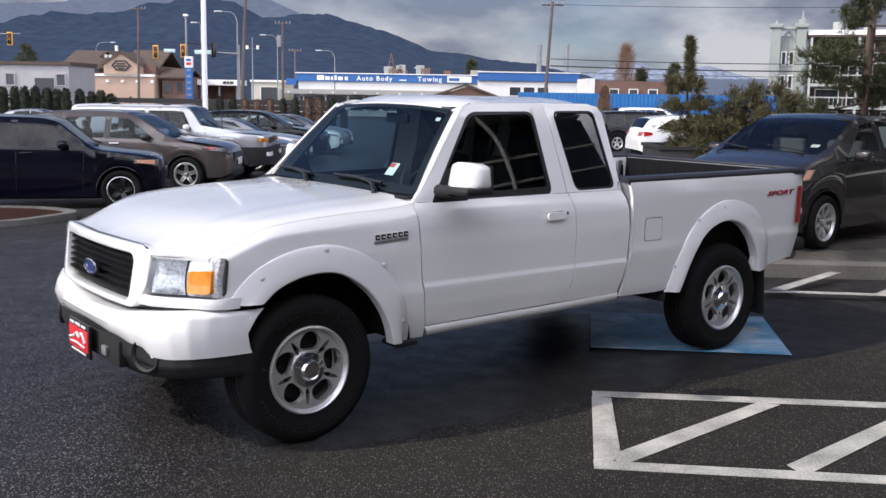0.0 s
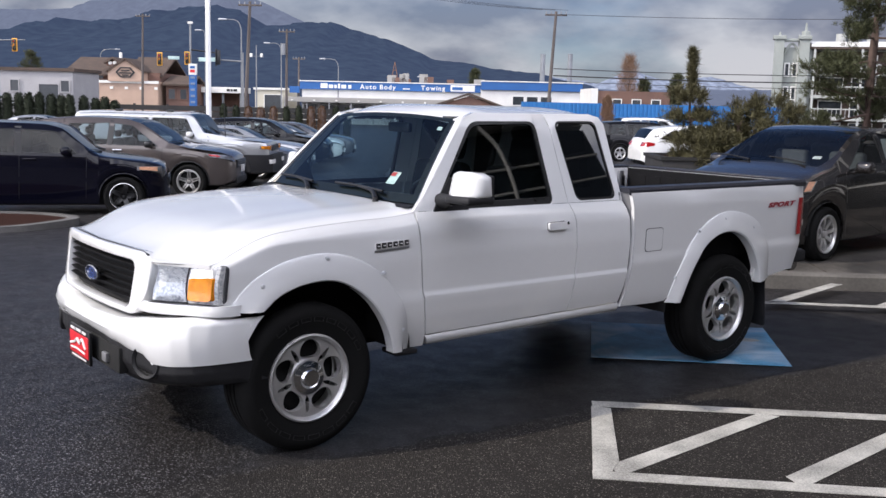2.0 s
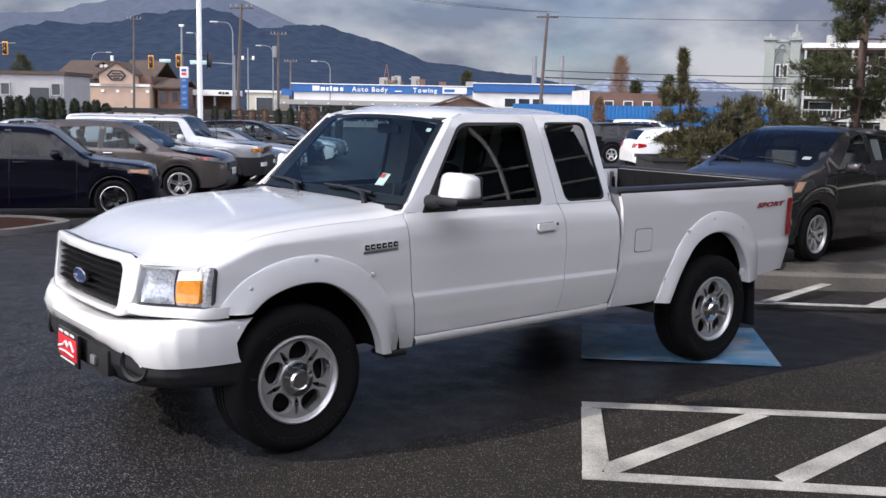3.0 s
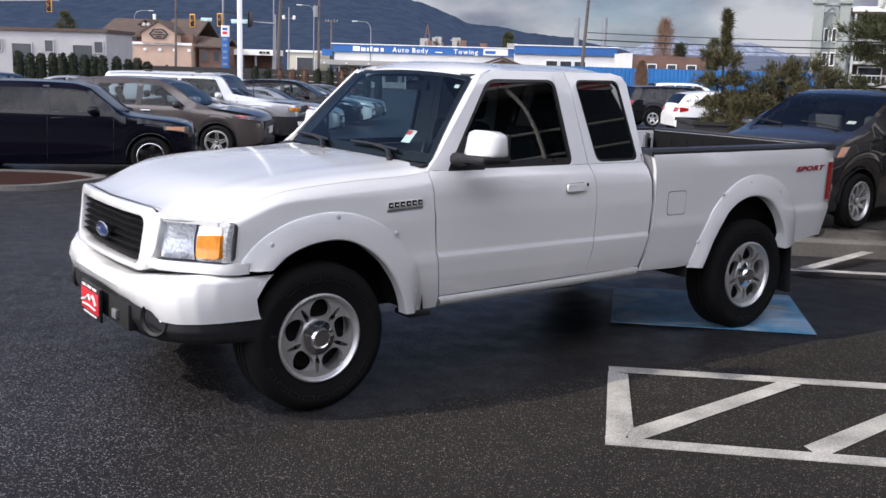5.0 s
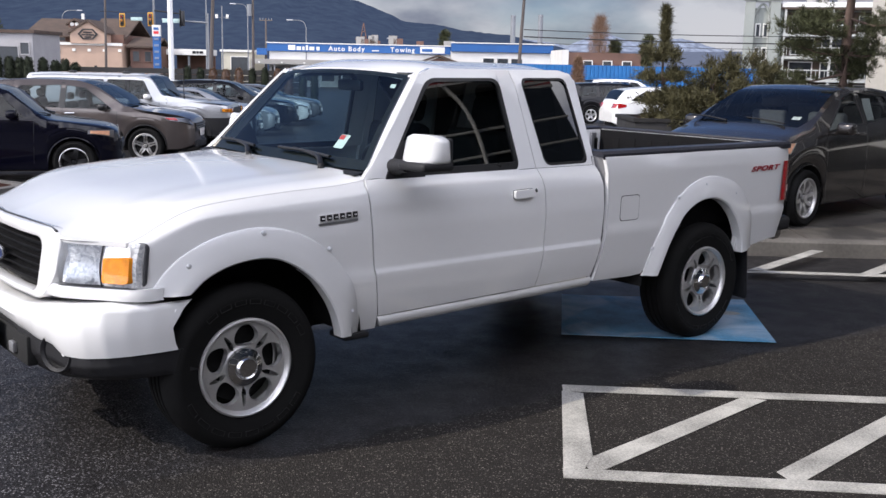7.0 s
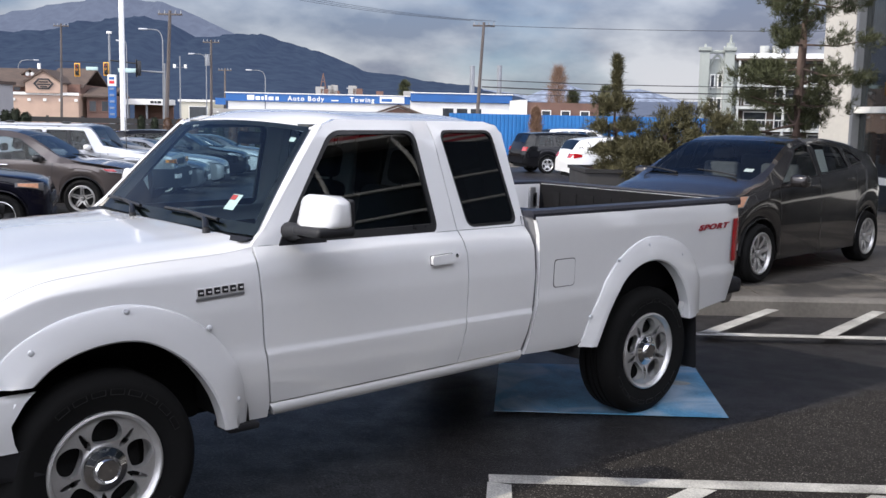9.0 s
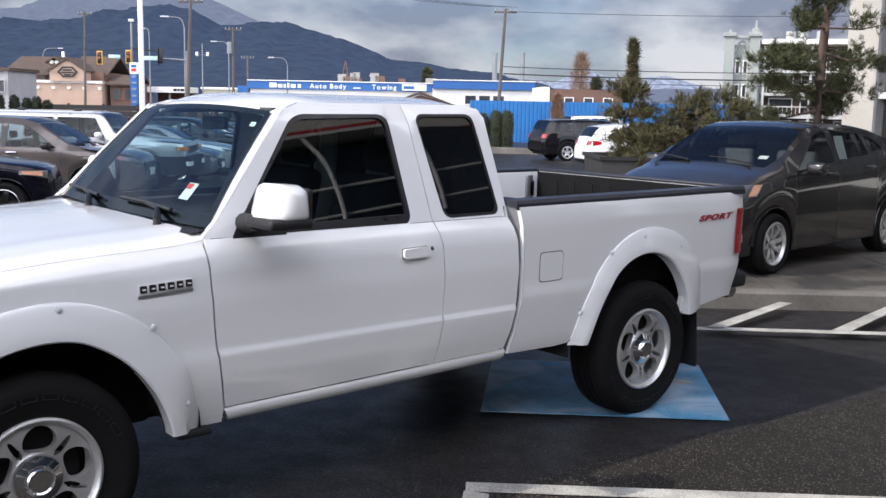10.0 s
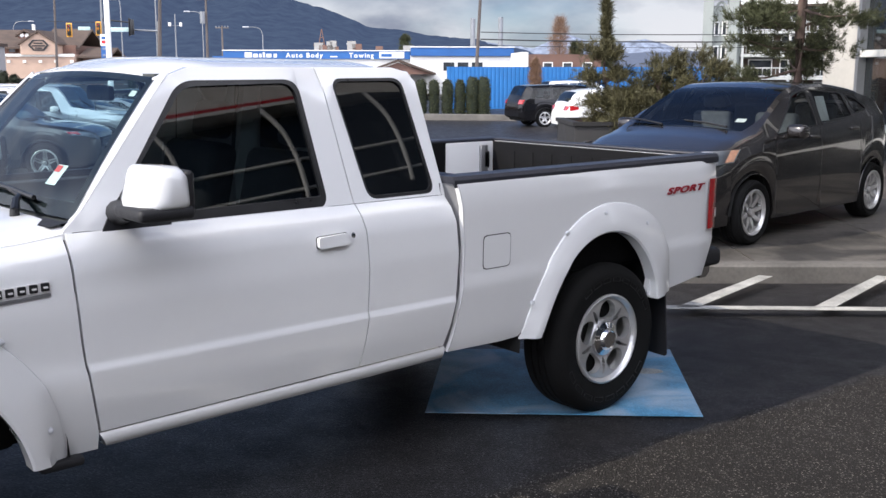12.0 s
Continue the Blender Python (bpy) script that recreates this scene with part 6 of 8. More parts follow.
    for s in (-1, 1):
        for sx in (spec["screen"][1] + 0.25, spec["screen"][1] + 1.1):
            if sx < spec["back"][0] - 0.1:
                part("seat", boxed(sx, sx + 0.14, s * 0.36 - 0.22, s * 0.36 + 0.22, zb(sx) - 0.35, zb(sx) + 0.14, 0.05, 3), SEAT_GREY, root)
                part("head_rest", boxed(sx + 0.03, sx + 0.12, s * 0.36 - 0.12, s * 0.36 + 0.12, zb(sx) + 0.17, zb(sx) + 0.31, 0.04, 3), SEAT_GREY, root)
        for cx in spec["axles"]:
            wheel(root, cx, wr, s * (W * 0.985), s > 0, wr, spec["rim_r"], 0.21, spec["rim"], rim_mat=spec.get("rim_mat", ALLOY), lip_mat=spec.get("lip_mat"))
    part("dash", boxed(spec["screen"][0] + 0.15, spec["screen"][1] - 0.1, -W * 0.75, W * 0.75, zb(spec["screen"][0] + 0.3) - 0.25, zb(spec["screen"][0] + 0.3) - 0.02, 0.05, 3), CABIN, root)
    return root


def paint(name, col, rough=0.25, metal=0.3, coat=1.0):
    return mat(name, col, rough, metal=metal, var=0.05, scale=3, coat=coat, rvar=0.03, spec=0.2)


SEVEN = {"spokes": 8, "start": 0.2, "hole": (0.05, 0.180), "spoke": 0.016, "dish": 0.03, "cap": 0.035}
FIVE = {"spokes": 5, "start": 0.3, "hole": (0.065, 0.212), "spoke": 0.029, "slot": (0.075, 0.205, 0.009), "dish": 0.03, "cap": 0.035}
DARKFIVE = {"spokes": 5, "start": 0.1, "hole": (0.06, 0.21), "spoke": 0.030, "dish": 0.04, "cap": 0.03}

PEACH = mat("peach_lamp_edge", (0.80, 0.42, 0.26), 0.15, var=0.2, scale=30, coat=1.0)
HATCH = {"L": 4.0, "W": 1.70, "sill": 0.19, "wheel_r": 0.296, "rim_r": 0.205, "rim": SEVEN, "axles": [0.85, 3.40], "crease": 0.74, "tumble": 0.40,
         "top": [(0, 0.60), (0.05, 0.72), (0.25, 0.82), (0.62, 0.93), (0.92, 1.00), (1.40, 1.24), (1.72, 1.375), (2.05, 1.44), (2.45, 1.445), (3.0, 1.40), (3.45, 1.31), (3.62, 1.26), (3.9, 0.98), (4.0, 0.80)],
         "belt": [(0, 0.58), (0.3, 0.74), (0.9, 0.91), (1.4, 0.965), (2.1, 1.01), (3.0, 1.08), (3.6, 1.10), (4.0, 0.75)],
         "plan": [(0, 0.42), (0.006, 0.55), (0.016, 0.66), (0.035, 0.77), (0.065, 0.86), (0.11, 0.92), (0.2, 0.978), (0.35, 1.0), (0.8, 1.0), (0.92, 0.95), (0.98, 0.86), (1, 0.78)],
         "screen": [0.95, 1.78], "back": [3.48, 3.88],
         "windows": [[(1.24, 0.975), (2.08, 1.035), (2.06, 1.385), (1.80, 1.35)], [(2.14, 1.04), (2.84, 1.10), (2.74, 1.345), (2.12, 1.385)], [(2.90, 1.115), (3.20, 1.165), (3.02, 1.29), (2.82, 1.33)]],
         "handles": [(1.86, 0.935), (2.74, 0.985)], "seams": [(1.22, 0.25), (2.12, 0.22), (3.02, 0.45)], "mirror": (1.36, 0.955), "head": (0.46, 0.79, 0.64, 0.86), "corner": PEACH, "corner_at": (0.95, 1.0, 0.1, 1.0), "rise": 0.05, "lean": True,
         "tail": (0.50, 0.72, 0.75, 1.05), "grille": (0.36, 0.50, 0.5), "plate": 0.45}
CROSS = {"L": 4.57, "W": 1.82, "sill": 0.27, "wheel_r": 0.345, "rim_r": 0.235, "rim": FIVE, "axles": [0.88, 3.50], "tumble": 0.36, "clad": True,
         "top": [(0, 0.72), (0.06, 0.88), (0.3, 0.98), (0.8, 1.05), (1.12, 1.09), (1.62, 1.40), (1.95, 1.58), (2.3, 1.655), (2.9, 1.67), (3.7, 1.62), (4.15, 1.54), (4.45, 1.15), (4.57, 0.85)],
         "belt": [(0, 0.70), (0.3, 0.90), (1.1, 1.02), (2.5, 1.06), (3.6, 1.12), (4.2, 1.2), (4.57, 0.8)],
         "plan": [(0, 0.42), (0.006, 0.55), (0.016, 0.67), (0.035, 0.79), (0.065, 0.88), (0.11, 0.95), (0.2, 0.988), (0.35, 1.0), (0.85, 1.0), (0.94, 0.95), (0.98, 0.88), (1, 0.8)],
         "screen": [1.14, 2.12], "back": [4.16, 4.42],
         "windows": [[(1.48, 1.07), (2.42, 1.085), (2.40, 1.545), (2.02, 1.50)], [(2.50, 1.085), (3.42, 1.12), (3.30, 1.52), (2.48, 1.55)], [(3.50, 1.13), (4.02, 1.19), (3.55, 1.48), (3.40, 1.50)]],
         "handles": [(2.2, 0.98), (3.18, 1.02)], "seams": [(1.42, 0.35), (2.46, 0.32), (3.30, 0.55)], "mirror": (1.62, 1.06), "head": (0.52, 0.84, 0.76, 0.90), "rise": 0.05, "lean": True,
         "tail": (0.6, 0.78, 0.95, 1.35), "grille": (0.62, 0.80, 0.42), "plate": 0.52}
BOXY = {"L": 4.25, "W": 1.76, "sill": 0.20, "wheel_r": 0.32, "rim_r": 0.215, "rim": DARKFIVE, "axles": [0.69, 3.36], "tumble": 0.20,
        "top": [(0, 0.70), (0.05, 0.85), (0.25, 0.94), (0.75, 1.02), (1.02, 1.06), (1.42, 1.38), (1.62, 1.55), (1.9, 1.625), (2.6, 1.645), (3.6, 1.62), (4.0, 1.58), (4.15, 1.3), (4.25, 0.8)],
        "belt": [(0, 0.68), (0.3, 0.88), (1.0, 1.02), (2.5, 1.06), (4.0, 1.10), (4.25, 0.75)],
        "plan": [(0, 0.48), (0.006, 0.62), (0.016, 0.74), (0.035, 0.84), (0.065, 0.91), (0.11, 0.96), (0.2, 0.99), (0.35, 1.0), (0.9, 1.0), (0.97, 0.95), (1, 0.88)],
        "screen": [1.04, 1.72], "back": [4.0, 4.14],
        "windows": [[(1.36, 1.08), (2.22, 1.10), (2.22, 1.52), (1.70, 1.49)], [(2.30, 1.10), (3.15, 1.12), (3.12, 1.51), (2.30, 1.525)], [(3.24, 1.12), (3.9, 1.14), (3.86, 1.47), (3.22, 1.51)]],
        "handles": [(2.0, 0.99), (2.95, 1.01)], "seams": [(1.26, 0.3), (2.26, 0.28), (3.20, 0.5)], "mirror": (1.52, 1.08), "head": (0.70, 0.84, 0.73, 0.87), "corner": PEACH, "corner_at": (0.45, 1.0, 0.15, 0.9), "bar_mat": BLACK_TRIM, "bare": True, "rise": 0.02,
        "tail": (0.62, 0.78, 0.8, 1.1), "grille": (0.50, 0.66, 0.5), "plate": 0.38}
ROVER = {"L": 4.67, "W": 1.90, "sill": 0.36, "wheel_r": 0.40, "rim_r": 0.22, "rim": FIVE, "axles": [0.88, 3.57], "tumble": 0.16, "clad": True, "lip": 0.05, "arch": 0.075,
         "top": [(0, 0.95), (0.05, 1.12), (0.2, 1.16), (0.9, 1.21), (1.38, 1.24), (1.62, 1.60), (1.75, 1.76), (1.95, 1.81), (3.9, 1.81), (4.4, 1.78), (4.55, 1.5), (4.67, 0.95)],
         "belt": [(0, 0.92), (0.2, 1.10), (1.3, 1.18), (2.5, 1.21), (4.4, 1.26), (4.67, 0.9)],
         "plan": [(0, 0.80), (0.02, 0.88), (0.05, 0.93), (0.10, 0.97), (0.2, 1.0), (0.9, 1.0), (0.97, 0.96), (1, 0.9)],
         "screen": [1.40, 1.82], "back": [4.42, 4.54],
         "windows": [[(1.68, 1.24), (2.68, 1.25), (2.68, 1.69), (1.88, 1.68)], [(2.76, 1.25), (3.4, 1.27), (3.34, 1.68), (2.76, 1.69)]],
         "handles": [(2.4, 1.10)], "seams": [(1.55, 0.5), (2.72, 0.45)], "mirror": (1.75, 1.24), "head": (0.44, 0.86, 0.92, 1.07), "corner": AMBER, "corner_at": (0.30, 1.0, 0.05, 0.95), "bar_mat": BLACK_TRIM, "bumper": True, "rise": 0.0,
         "tail": (0.7, 0.85, 0.95, 1.2), "grille": (0.90, 1.05, 0.38), "plate": 0.62}
SALOON = {"L": 4.6, "W": 1.80, "sill": 0.20, "wheel_r": 0.31, "rim_r": 0.215, "rim": FIVE, "axles": [0.9, 3.58], "tumble": 0.42,
          "top": [(0, 0.62), (0.05, 0.74), (0.3, 0.84), (0.9, 0.94), (1.25, 0.99), (1.8, 1.26), (2.15, 1.40), (2.5, 1.44), (3.0, 1.43), (3.4, 1.34), (3.95, 1.08), (4.5, 1.02), (4.6, 0.8)],
          "belt": [(0, 0.6), (0.3, 0.78), (1.2, 0.91), (2.5, 0.95), (3.9, 1.0), (4.6, 0.8)],
          "plan": [(0, 0.42), (0.006, 0.55), (0.016, 0.67), (0.035, 0.79), (0.065, 0.88), (0.11, 0.95), (0.2, 0.985), (0.35, 1.0), (0.8, 1.0), (0.92, 0.95), (0.98, 0.86), (1, 0.78)],
          "screen": [1.28, 2.25], "back": [3.25, 3.9],
          "windows": [[(1.62, 0.965), (2.50, 0.975), (2.48, 1.36), (2.14, 1.32)], [(2.57, 0.975), (3.35, 1.0), (3.15, 1.31), (2.55, 1.365)]],
          "handles": [(2.28, 0.88), (3.18, 0.90)], "seams": [(1.55, 0.25), (2.54, 0.24), (3.38, 0.45)], "mirror": (1.74, 0.96), "head": (0.48, 0.80, 0.64, 0.75), "rise": 0.05, "lean": True,
          "tail": (0.5, 0.80, 0.80, 0.96), "grille": (0.46, 0.60, 0.42), "plate": 0.36}
MINIV = dict(CROSS, L=4.9, axles=[0.95, 3.85], wheel_r=0.35, top=[(0, 0.72), (0.06, 0.9), (0.3, 1.02), (0.8, 1.10), (1.1, 1.15), (1.6, 1.45), (2.0, 1.68), (2.4, 1.74), (3.6, 1.75), (4.5, 1.70), (4.75, 1.3), (4.9, 0.9)],
             belt=[(0, 0.7), (0.3, 0.92), (1.1, 1.06), (2.5, 1.10), (4.5, 1.16), (4.9, 0.85)], screen=[1.12, 2.1], back=[4.5, 4.74],
             windows=[[(1.6, 1.10), (2.5, 1.12), (2.5, 1.62), (2.1, 1.58)], [(2.58, 1.12), (3.5, 1.14), (3.5, 1.63), (2.58, 1.63)], [(3.58, 1.14), (4.45, 1.18), (4.3, 1.60), (3.58, 1.63)]],
             tail=(0.6, 0.80, 1.0, 1.16), seams=[(1.5, 0.35), (2.54, 0.32), (3.54, 0.5)], handles=[(2.25, 1.02), (3.2, 1.04)])

GREY_PAINT = paint("dark_grey_paint", (0.034, 0.031, 0.031), 0.20, 0.5, 1.0)
NAVY_PAINT = paint("navy_black_paint", (0.003, 0.003, 0.008), 0.12, 0.0, 0.3)
BRONZE_PAINT = paint("grey_brown_paint", (0.105, 0.088, 0.082), 0.3, 0.4)
SILVER_PAINT = paint("silver_paint", (0.42, 0.43, 0.45), 0.3, 0.6)
BLACK_PAINT = paint("black_paint", (0.006, 0.006, 0.007), 0.12, 0.0, 0.4)
PEARL_PAINT = paint("white_parked_paint", (0.78, 0.78, 0.77), 0.3, 0.0)
STEEL_PAINT = paint("steel_grey_paint", (0.12, 0.125, 0.14), 0.28, 0.5)
PARKED = "parked cars"

hatchback = car("hatchback_car", pose(6.642, 2.758, PAD_Z, 0, 0, 3.7), dict(HATCH, mirror_mat=GREY_PAINT, lip=0.006, side_glass=GLASS_LIGHT, screen_glass=GLASS_LIGHT), "dark grey hatchback with silver wheels on the concrete apron", GREY_PAINT, PARKED)
part("window_sheet", grid(lambda u, v: (2.24 + 0.20 * u + 0.03 * v, -(0.79 - 0.40 * (0.03 + 0.24 * v)) + 0.03, 1.07 + 0.24 * v), (0, 1), (0, 1)), STICKER_WHITE, hatchback, "white paper sheet behind the glass", smooth=False)
part("windscreen_sticker", grid(lambda u, v: (1.16 + 0.05 * v, -0.52 + 0.10 * u, 1.085 + 0.030 * v), (0, 1), (0, 1)), STICKER_WHITE, hatchback, smooth=False)


def squat(spec, k):
    """The same car with its heights above the hubs brought down by k."""
    z = lambda v: 0.35 + (v - 0.35) * k
    s = dict(spec)
    for key in ("top", "belt", "mirror_line"):
        if key in s:
            s[key] = [(a, z(b)) for a, b in s[key]]
    s["windows"] = [[(a, z(b)) for a, b in w] for w in s["windows"]]
    s["handles"] = [(a, z(b)) for a, b in s["handles"]]
    s["mirror"] = (s["mirror"][0], z(s["mirror"][1]))
    for key in ("head", "tail"):
        s[key] = (*s[key][:2], z(s[key][2]), z(s[key][3]))
    s["grille"] = (z(s["grille"][0]), z(s["grille"][1]), s["grille"][2])
    return s


def parked(name, r, d, turn, spec, label, p, k=0.90, **kw):
    """r, d: where the nose stands; turn: degrees from pointing to the right."""
    s = squat(dict(spec, **kw), k)
    return car(name, site_pose(r, d, 180 + turn), s, label, p, PARKED)


ALLOY_DULL = mat("satin_alloy", (0.46, 0.45, 0.44), 0.35, metal=0.75, var=0.1, scale=12)
LIP = mat("polished_lip", (0.6, 0.6, 0.6), 0.2, metal=0.9, var=0.05)
parked("boxy_wagon", -4.74, 16.0, 14, BOXY, "navy-black boxy wagon with black, bright-lipped wheels", NAVY_PAINT, 0.885, side_glass=GLASS_DIM, rim_mat=BLACK_TRIM, lip_mat=LIP, seal_mat=BLACK_PAINT)
parked("crossover_car", -4.29, 19.6, 0, CROSS, "grey-brown crossover with silver double-spoke wheels", BRONZE_PAINT, 0.945, mirror_mat=BLACK_TRIM, handle_mat=CHROME, corner=RED_LENS, corner_at=(0.80, 1.0, 0.35, 0.95), rim_mat=ALLOY_DULL)
rover = parked("offroad_car", -4.15, 22.6, 0, ROVER, "silver off-road car with a white roof and black flares", SILVER_PAINT, 0.94, mirror_mat=PEARL_PAINT)

# ---- more parked cars ----
parked("saloon_car", -4.05, 25.4, 0, SALOON, "steel-grey saloon in the row of parked cars", STEEL_PAINT)
parked("saloon_car", -4.0, 28.1, 0, SALOON, "silver saloon in the row of parked cars", SILVER_PAINT)
parked("crossover_car", -3.8, 30.9, 0, CROSS, "dark crossover in the row of parked cars", BLACK_PAINT)
parked("saloon_car", -3.7, 33.7, 0, SALOON, "white saloon in the row of parked cars", PEARL_PAINT)
parked("saloon_car", -3.6, 36.5, 0, SALOON, "steel-grey saloon in the row of parked cars", STEEL_PAINT)
parked("saloon_car", -14.7, 40.0, 4, SALOON, "silver saloon parked before the hedge", SILVER_PAINT)
parked("crossover_car", -11.6, 27.0, -6, CROSS, "navy crossover behind the boxy wagon", NAVY_PAINT)
car("dark_minivan", site_pose(10.5, 40.0, 195), dict(squat(MINIV, 0.92), side_glass=GLASS_DIM, tail=(0.62, 0.80, 0.90, 1.06)), "black minivan parked with its tail to the lane", BLACK_PAINT, PARKED)
car("white_hatchback", site_pose(10.9, 32.6, 187), dict(squat(CROSS, 0.93), side_glass=GLASS_DIM, tail=(0.55, 0.80, 0.88, 1.02), wrap=(4.15, 4.42, 0.86, 1.04)), "white crossover with red tail lamps parked behind a planter", PEARL_PAINT, PARKED)
car("white_van", site_pose(13.7, 52.0, 190), dict(MINIV, L=5.2), "white van beyond the parked cars", PEARL_PAINT, PARKED)

# the off-road car's white roof
part("roof_cap", curl(grid(lambda a, b: (1.86 + 2.60 * a, 0.845 * b, 1.743 - 0.115 * abs(b) ** 7 - 0.02 * max(0, (a - 0.9) / 0.1) - 0.03 * max(0, (0.08 - a) / 0.08)), steps(0, 1, 12), steps(-1, 1, 24)), (0, 0, -0.02)), PEARL_PAINT, rover, "white roof")

part("antenna", tubed([(1.0, 0.80, 1.10), (1.02, 0.80, 1.9)], [0.012, 0.006], 6), BLACK_TRIM, rover)
for x in (2.25, 3.45):
    part("roof_mount", boxed(x, x + 0.16, 0.50, 0.62, 1.725, 1.785, 0.02), BLACK_TRIM, rover)

# ---- plants ----
def leaf_material(name, col, var=0.5):
    m, n, l, p = nodes_of(name)
    geo = n.new("ShaderNodeNewGeometry")
    r = n.new("ShaderNodeValToRGB")
    r.color_ramp.elements[0].color = (*[c * (1 - var) for c in col], 1)
    r.color_ramp.elements[1].color = (*[c * (1 + var) for c in col], 1)
    l.new(geo.outputs["Random Per Island"], r.inputs["Fac"])
    l.new(r.outputs["Color"], p.inputs["Base Color"])
    p.inputs["Roughness"].default_value = 0.6
    p.inputs["Specular IOR Level"].default_value = 0.3
    return m


PINE = leaf_material("pine_needles", (0.062, 0.068, 0.032))
PINE_DULL = leaf_material("shrub_pine_needles", (0.085, 0.078, 0.038))
CEDAR = leaf_material("hedge_cedar", (0.013, 0.018, 0.008))
CEDAR_SUN = leaf_material("sunny_cedar", (0.050, 0.054, 0.018))
CEDAR_BROWN = leaf_material("browned_cedar", (0.11, 0.055, 0.025))
BARK = mat("bark", (0.10, 0.068, 0.055), 0.9, var=0.45, scale=9, bump=0.9, bscale=30, stretch=(1, 1, 0.3))
BARE = leaf_material("bare_twigs", (0.20, 0.12, 0.075), 0.3)


def blades(name, parent, spots, rng, length, width, per, material, droop=0.0):
    """Many thin blades fanned out at the spots (place, way): needle tufts or leaf sprays, in one mesh."""
    verts, faces = [], []
    for place, way in spots:
        place, way = Vector(place), Vector(way).normalized()
        for _ in range(per):
            d = (way * 0.8 + Vector((rng.gauss(0, 1), rng.gauss(0, 1), rng.gauss(0, 1))) * 0.55).normalized()
            s = d.cross(Vector((rng.gauss(0, 1), rng.gauss(0, 1), rng.gauss(0, 1))))
            if s.length < 1e-3:
                continue
            s = s.normalized() * width * rng.uniform(0.7, 1.3)
            ln = length * rng.uniform(0.6, 1.2)
            b = place + Vector((rng.gauss(0, 1), rng.gauss(0, 1), rng.gauss(0, 1))) * length * 0.18
            t = b + d * ln - Vector((0, 0, droop * ln))
            k = len(verts)
            verts += [b - s * 0.6, b + s * 0.6, (b + t) / 2 + s, t]
            faces += [(k, k + 1, k + 2), (k, k + 2, k + 3)]
    me = bpy.data.meshes.new(name)
    me.from_pydata([tuple(q) for q in verts], [], faces)
    me.materials.append(material)
    ob = new(name, me)
    ob.parent = parent
    return ob


def pads(spots, centre, way, rng, size, count):
    """Tufts gathered in one flat-bottomed pad of needles."""
    for _ in range(count):
        off = Vector((rng.gauss(0, 1), rng.gauss(0, 1), rng.gauss(0.1, 0.75))) * size
        spots.append((centre + off, way * 0.4 + Vector((0, 0, 0.55)) + off * 2.5))


def pine_tree(m, height, spread, label, seed, bare_to=0.25, tufts=16, needle=0.12, name="pine_tree"):
    """A trunk with whorled limbs that carry pads of needles, with gaps between."""
    rng = random.Random(seed)
    root = thing(name, m, label, "tree")
    wob = [(rng.uniform(-0.005, 0.005) * i, rng.uniform(-0.005, 0.005) * i, height * i / 8) for i in range(9)]
    trunk_r = [0.10 * (1 - 0.85 * i / 8) + 0.012 for i in range(9)]
    part("trunk", tubed(wob, trunk_r, 10), BARK, root, "reddish-brown trunk")
    spots = []
    z = height * bare_to
    while z < height * 0.97:
        f = (z - height * bare_to) / (height * (1 - bare_to))
        for k in range(rng.randint(3, 5)):
            a = rng.uniform(0, math.tau)
            ln = spread * (1 - f) ** 0.7 * rng.uniform(0.5, 1.1) + 0.15
            base = Vector((lerp(z, [w[2] for w in wob], [w[0] for w in wob]), lerp(z, [w[2] for w in wob], [w[1] for w in wob]), z))
            tip = base + Vector((math.cos(a) * ln, math.sin(a) * ln, ln * rng.uniform(-0.15, 0.35)))
            mid = base.lerp(tip, 0.5) + Vector((0, 0, -0.06 * ln))
            part("limb", tubed([base, mid, tip], [0.018 * (1 - f) + 0.008, 0.012 * (1 - f) + 0.005, 0.004], 6), BARK, root)
            way = (tip - base).normalized()
            for t in (0.5, 0.68, 0.86, 1.0):
                p = mid.lerp(tip, t * 2 - 1) + Vector((rng.gauss(0, 0.10), rng.gauss(0, 0.10), rng.gauss(0, 0.05))) * min(1, ln)
                pads(spots, p, way, rng, (0.035 + needle * 0.5) * rng.uniform(0.8, 1.3), tufts // 2)
        z += height * rng.uniform(0.04, 0.065)
    tagged(blades("crown", root, spots, rng, needle, needle * 0.055, 18, PINE), "tufted dark green needles", kind="stuff")
    return root


pine_tree(site_pose(7.4, 16.74), 6.4, 1.30, "tall young pine with a bare lower trunk and open tufts", 5, 0.30, 44, 0.10)


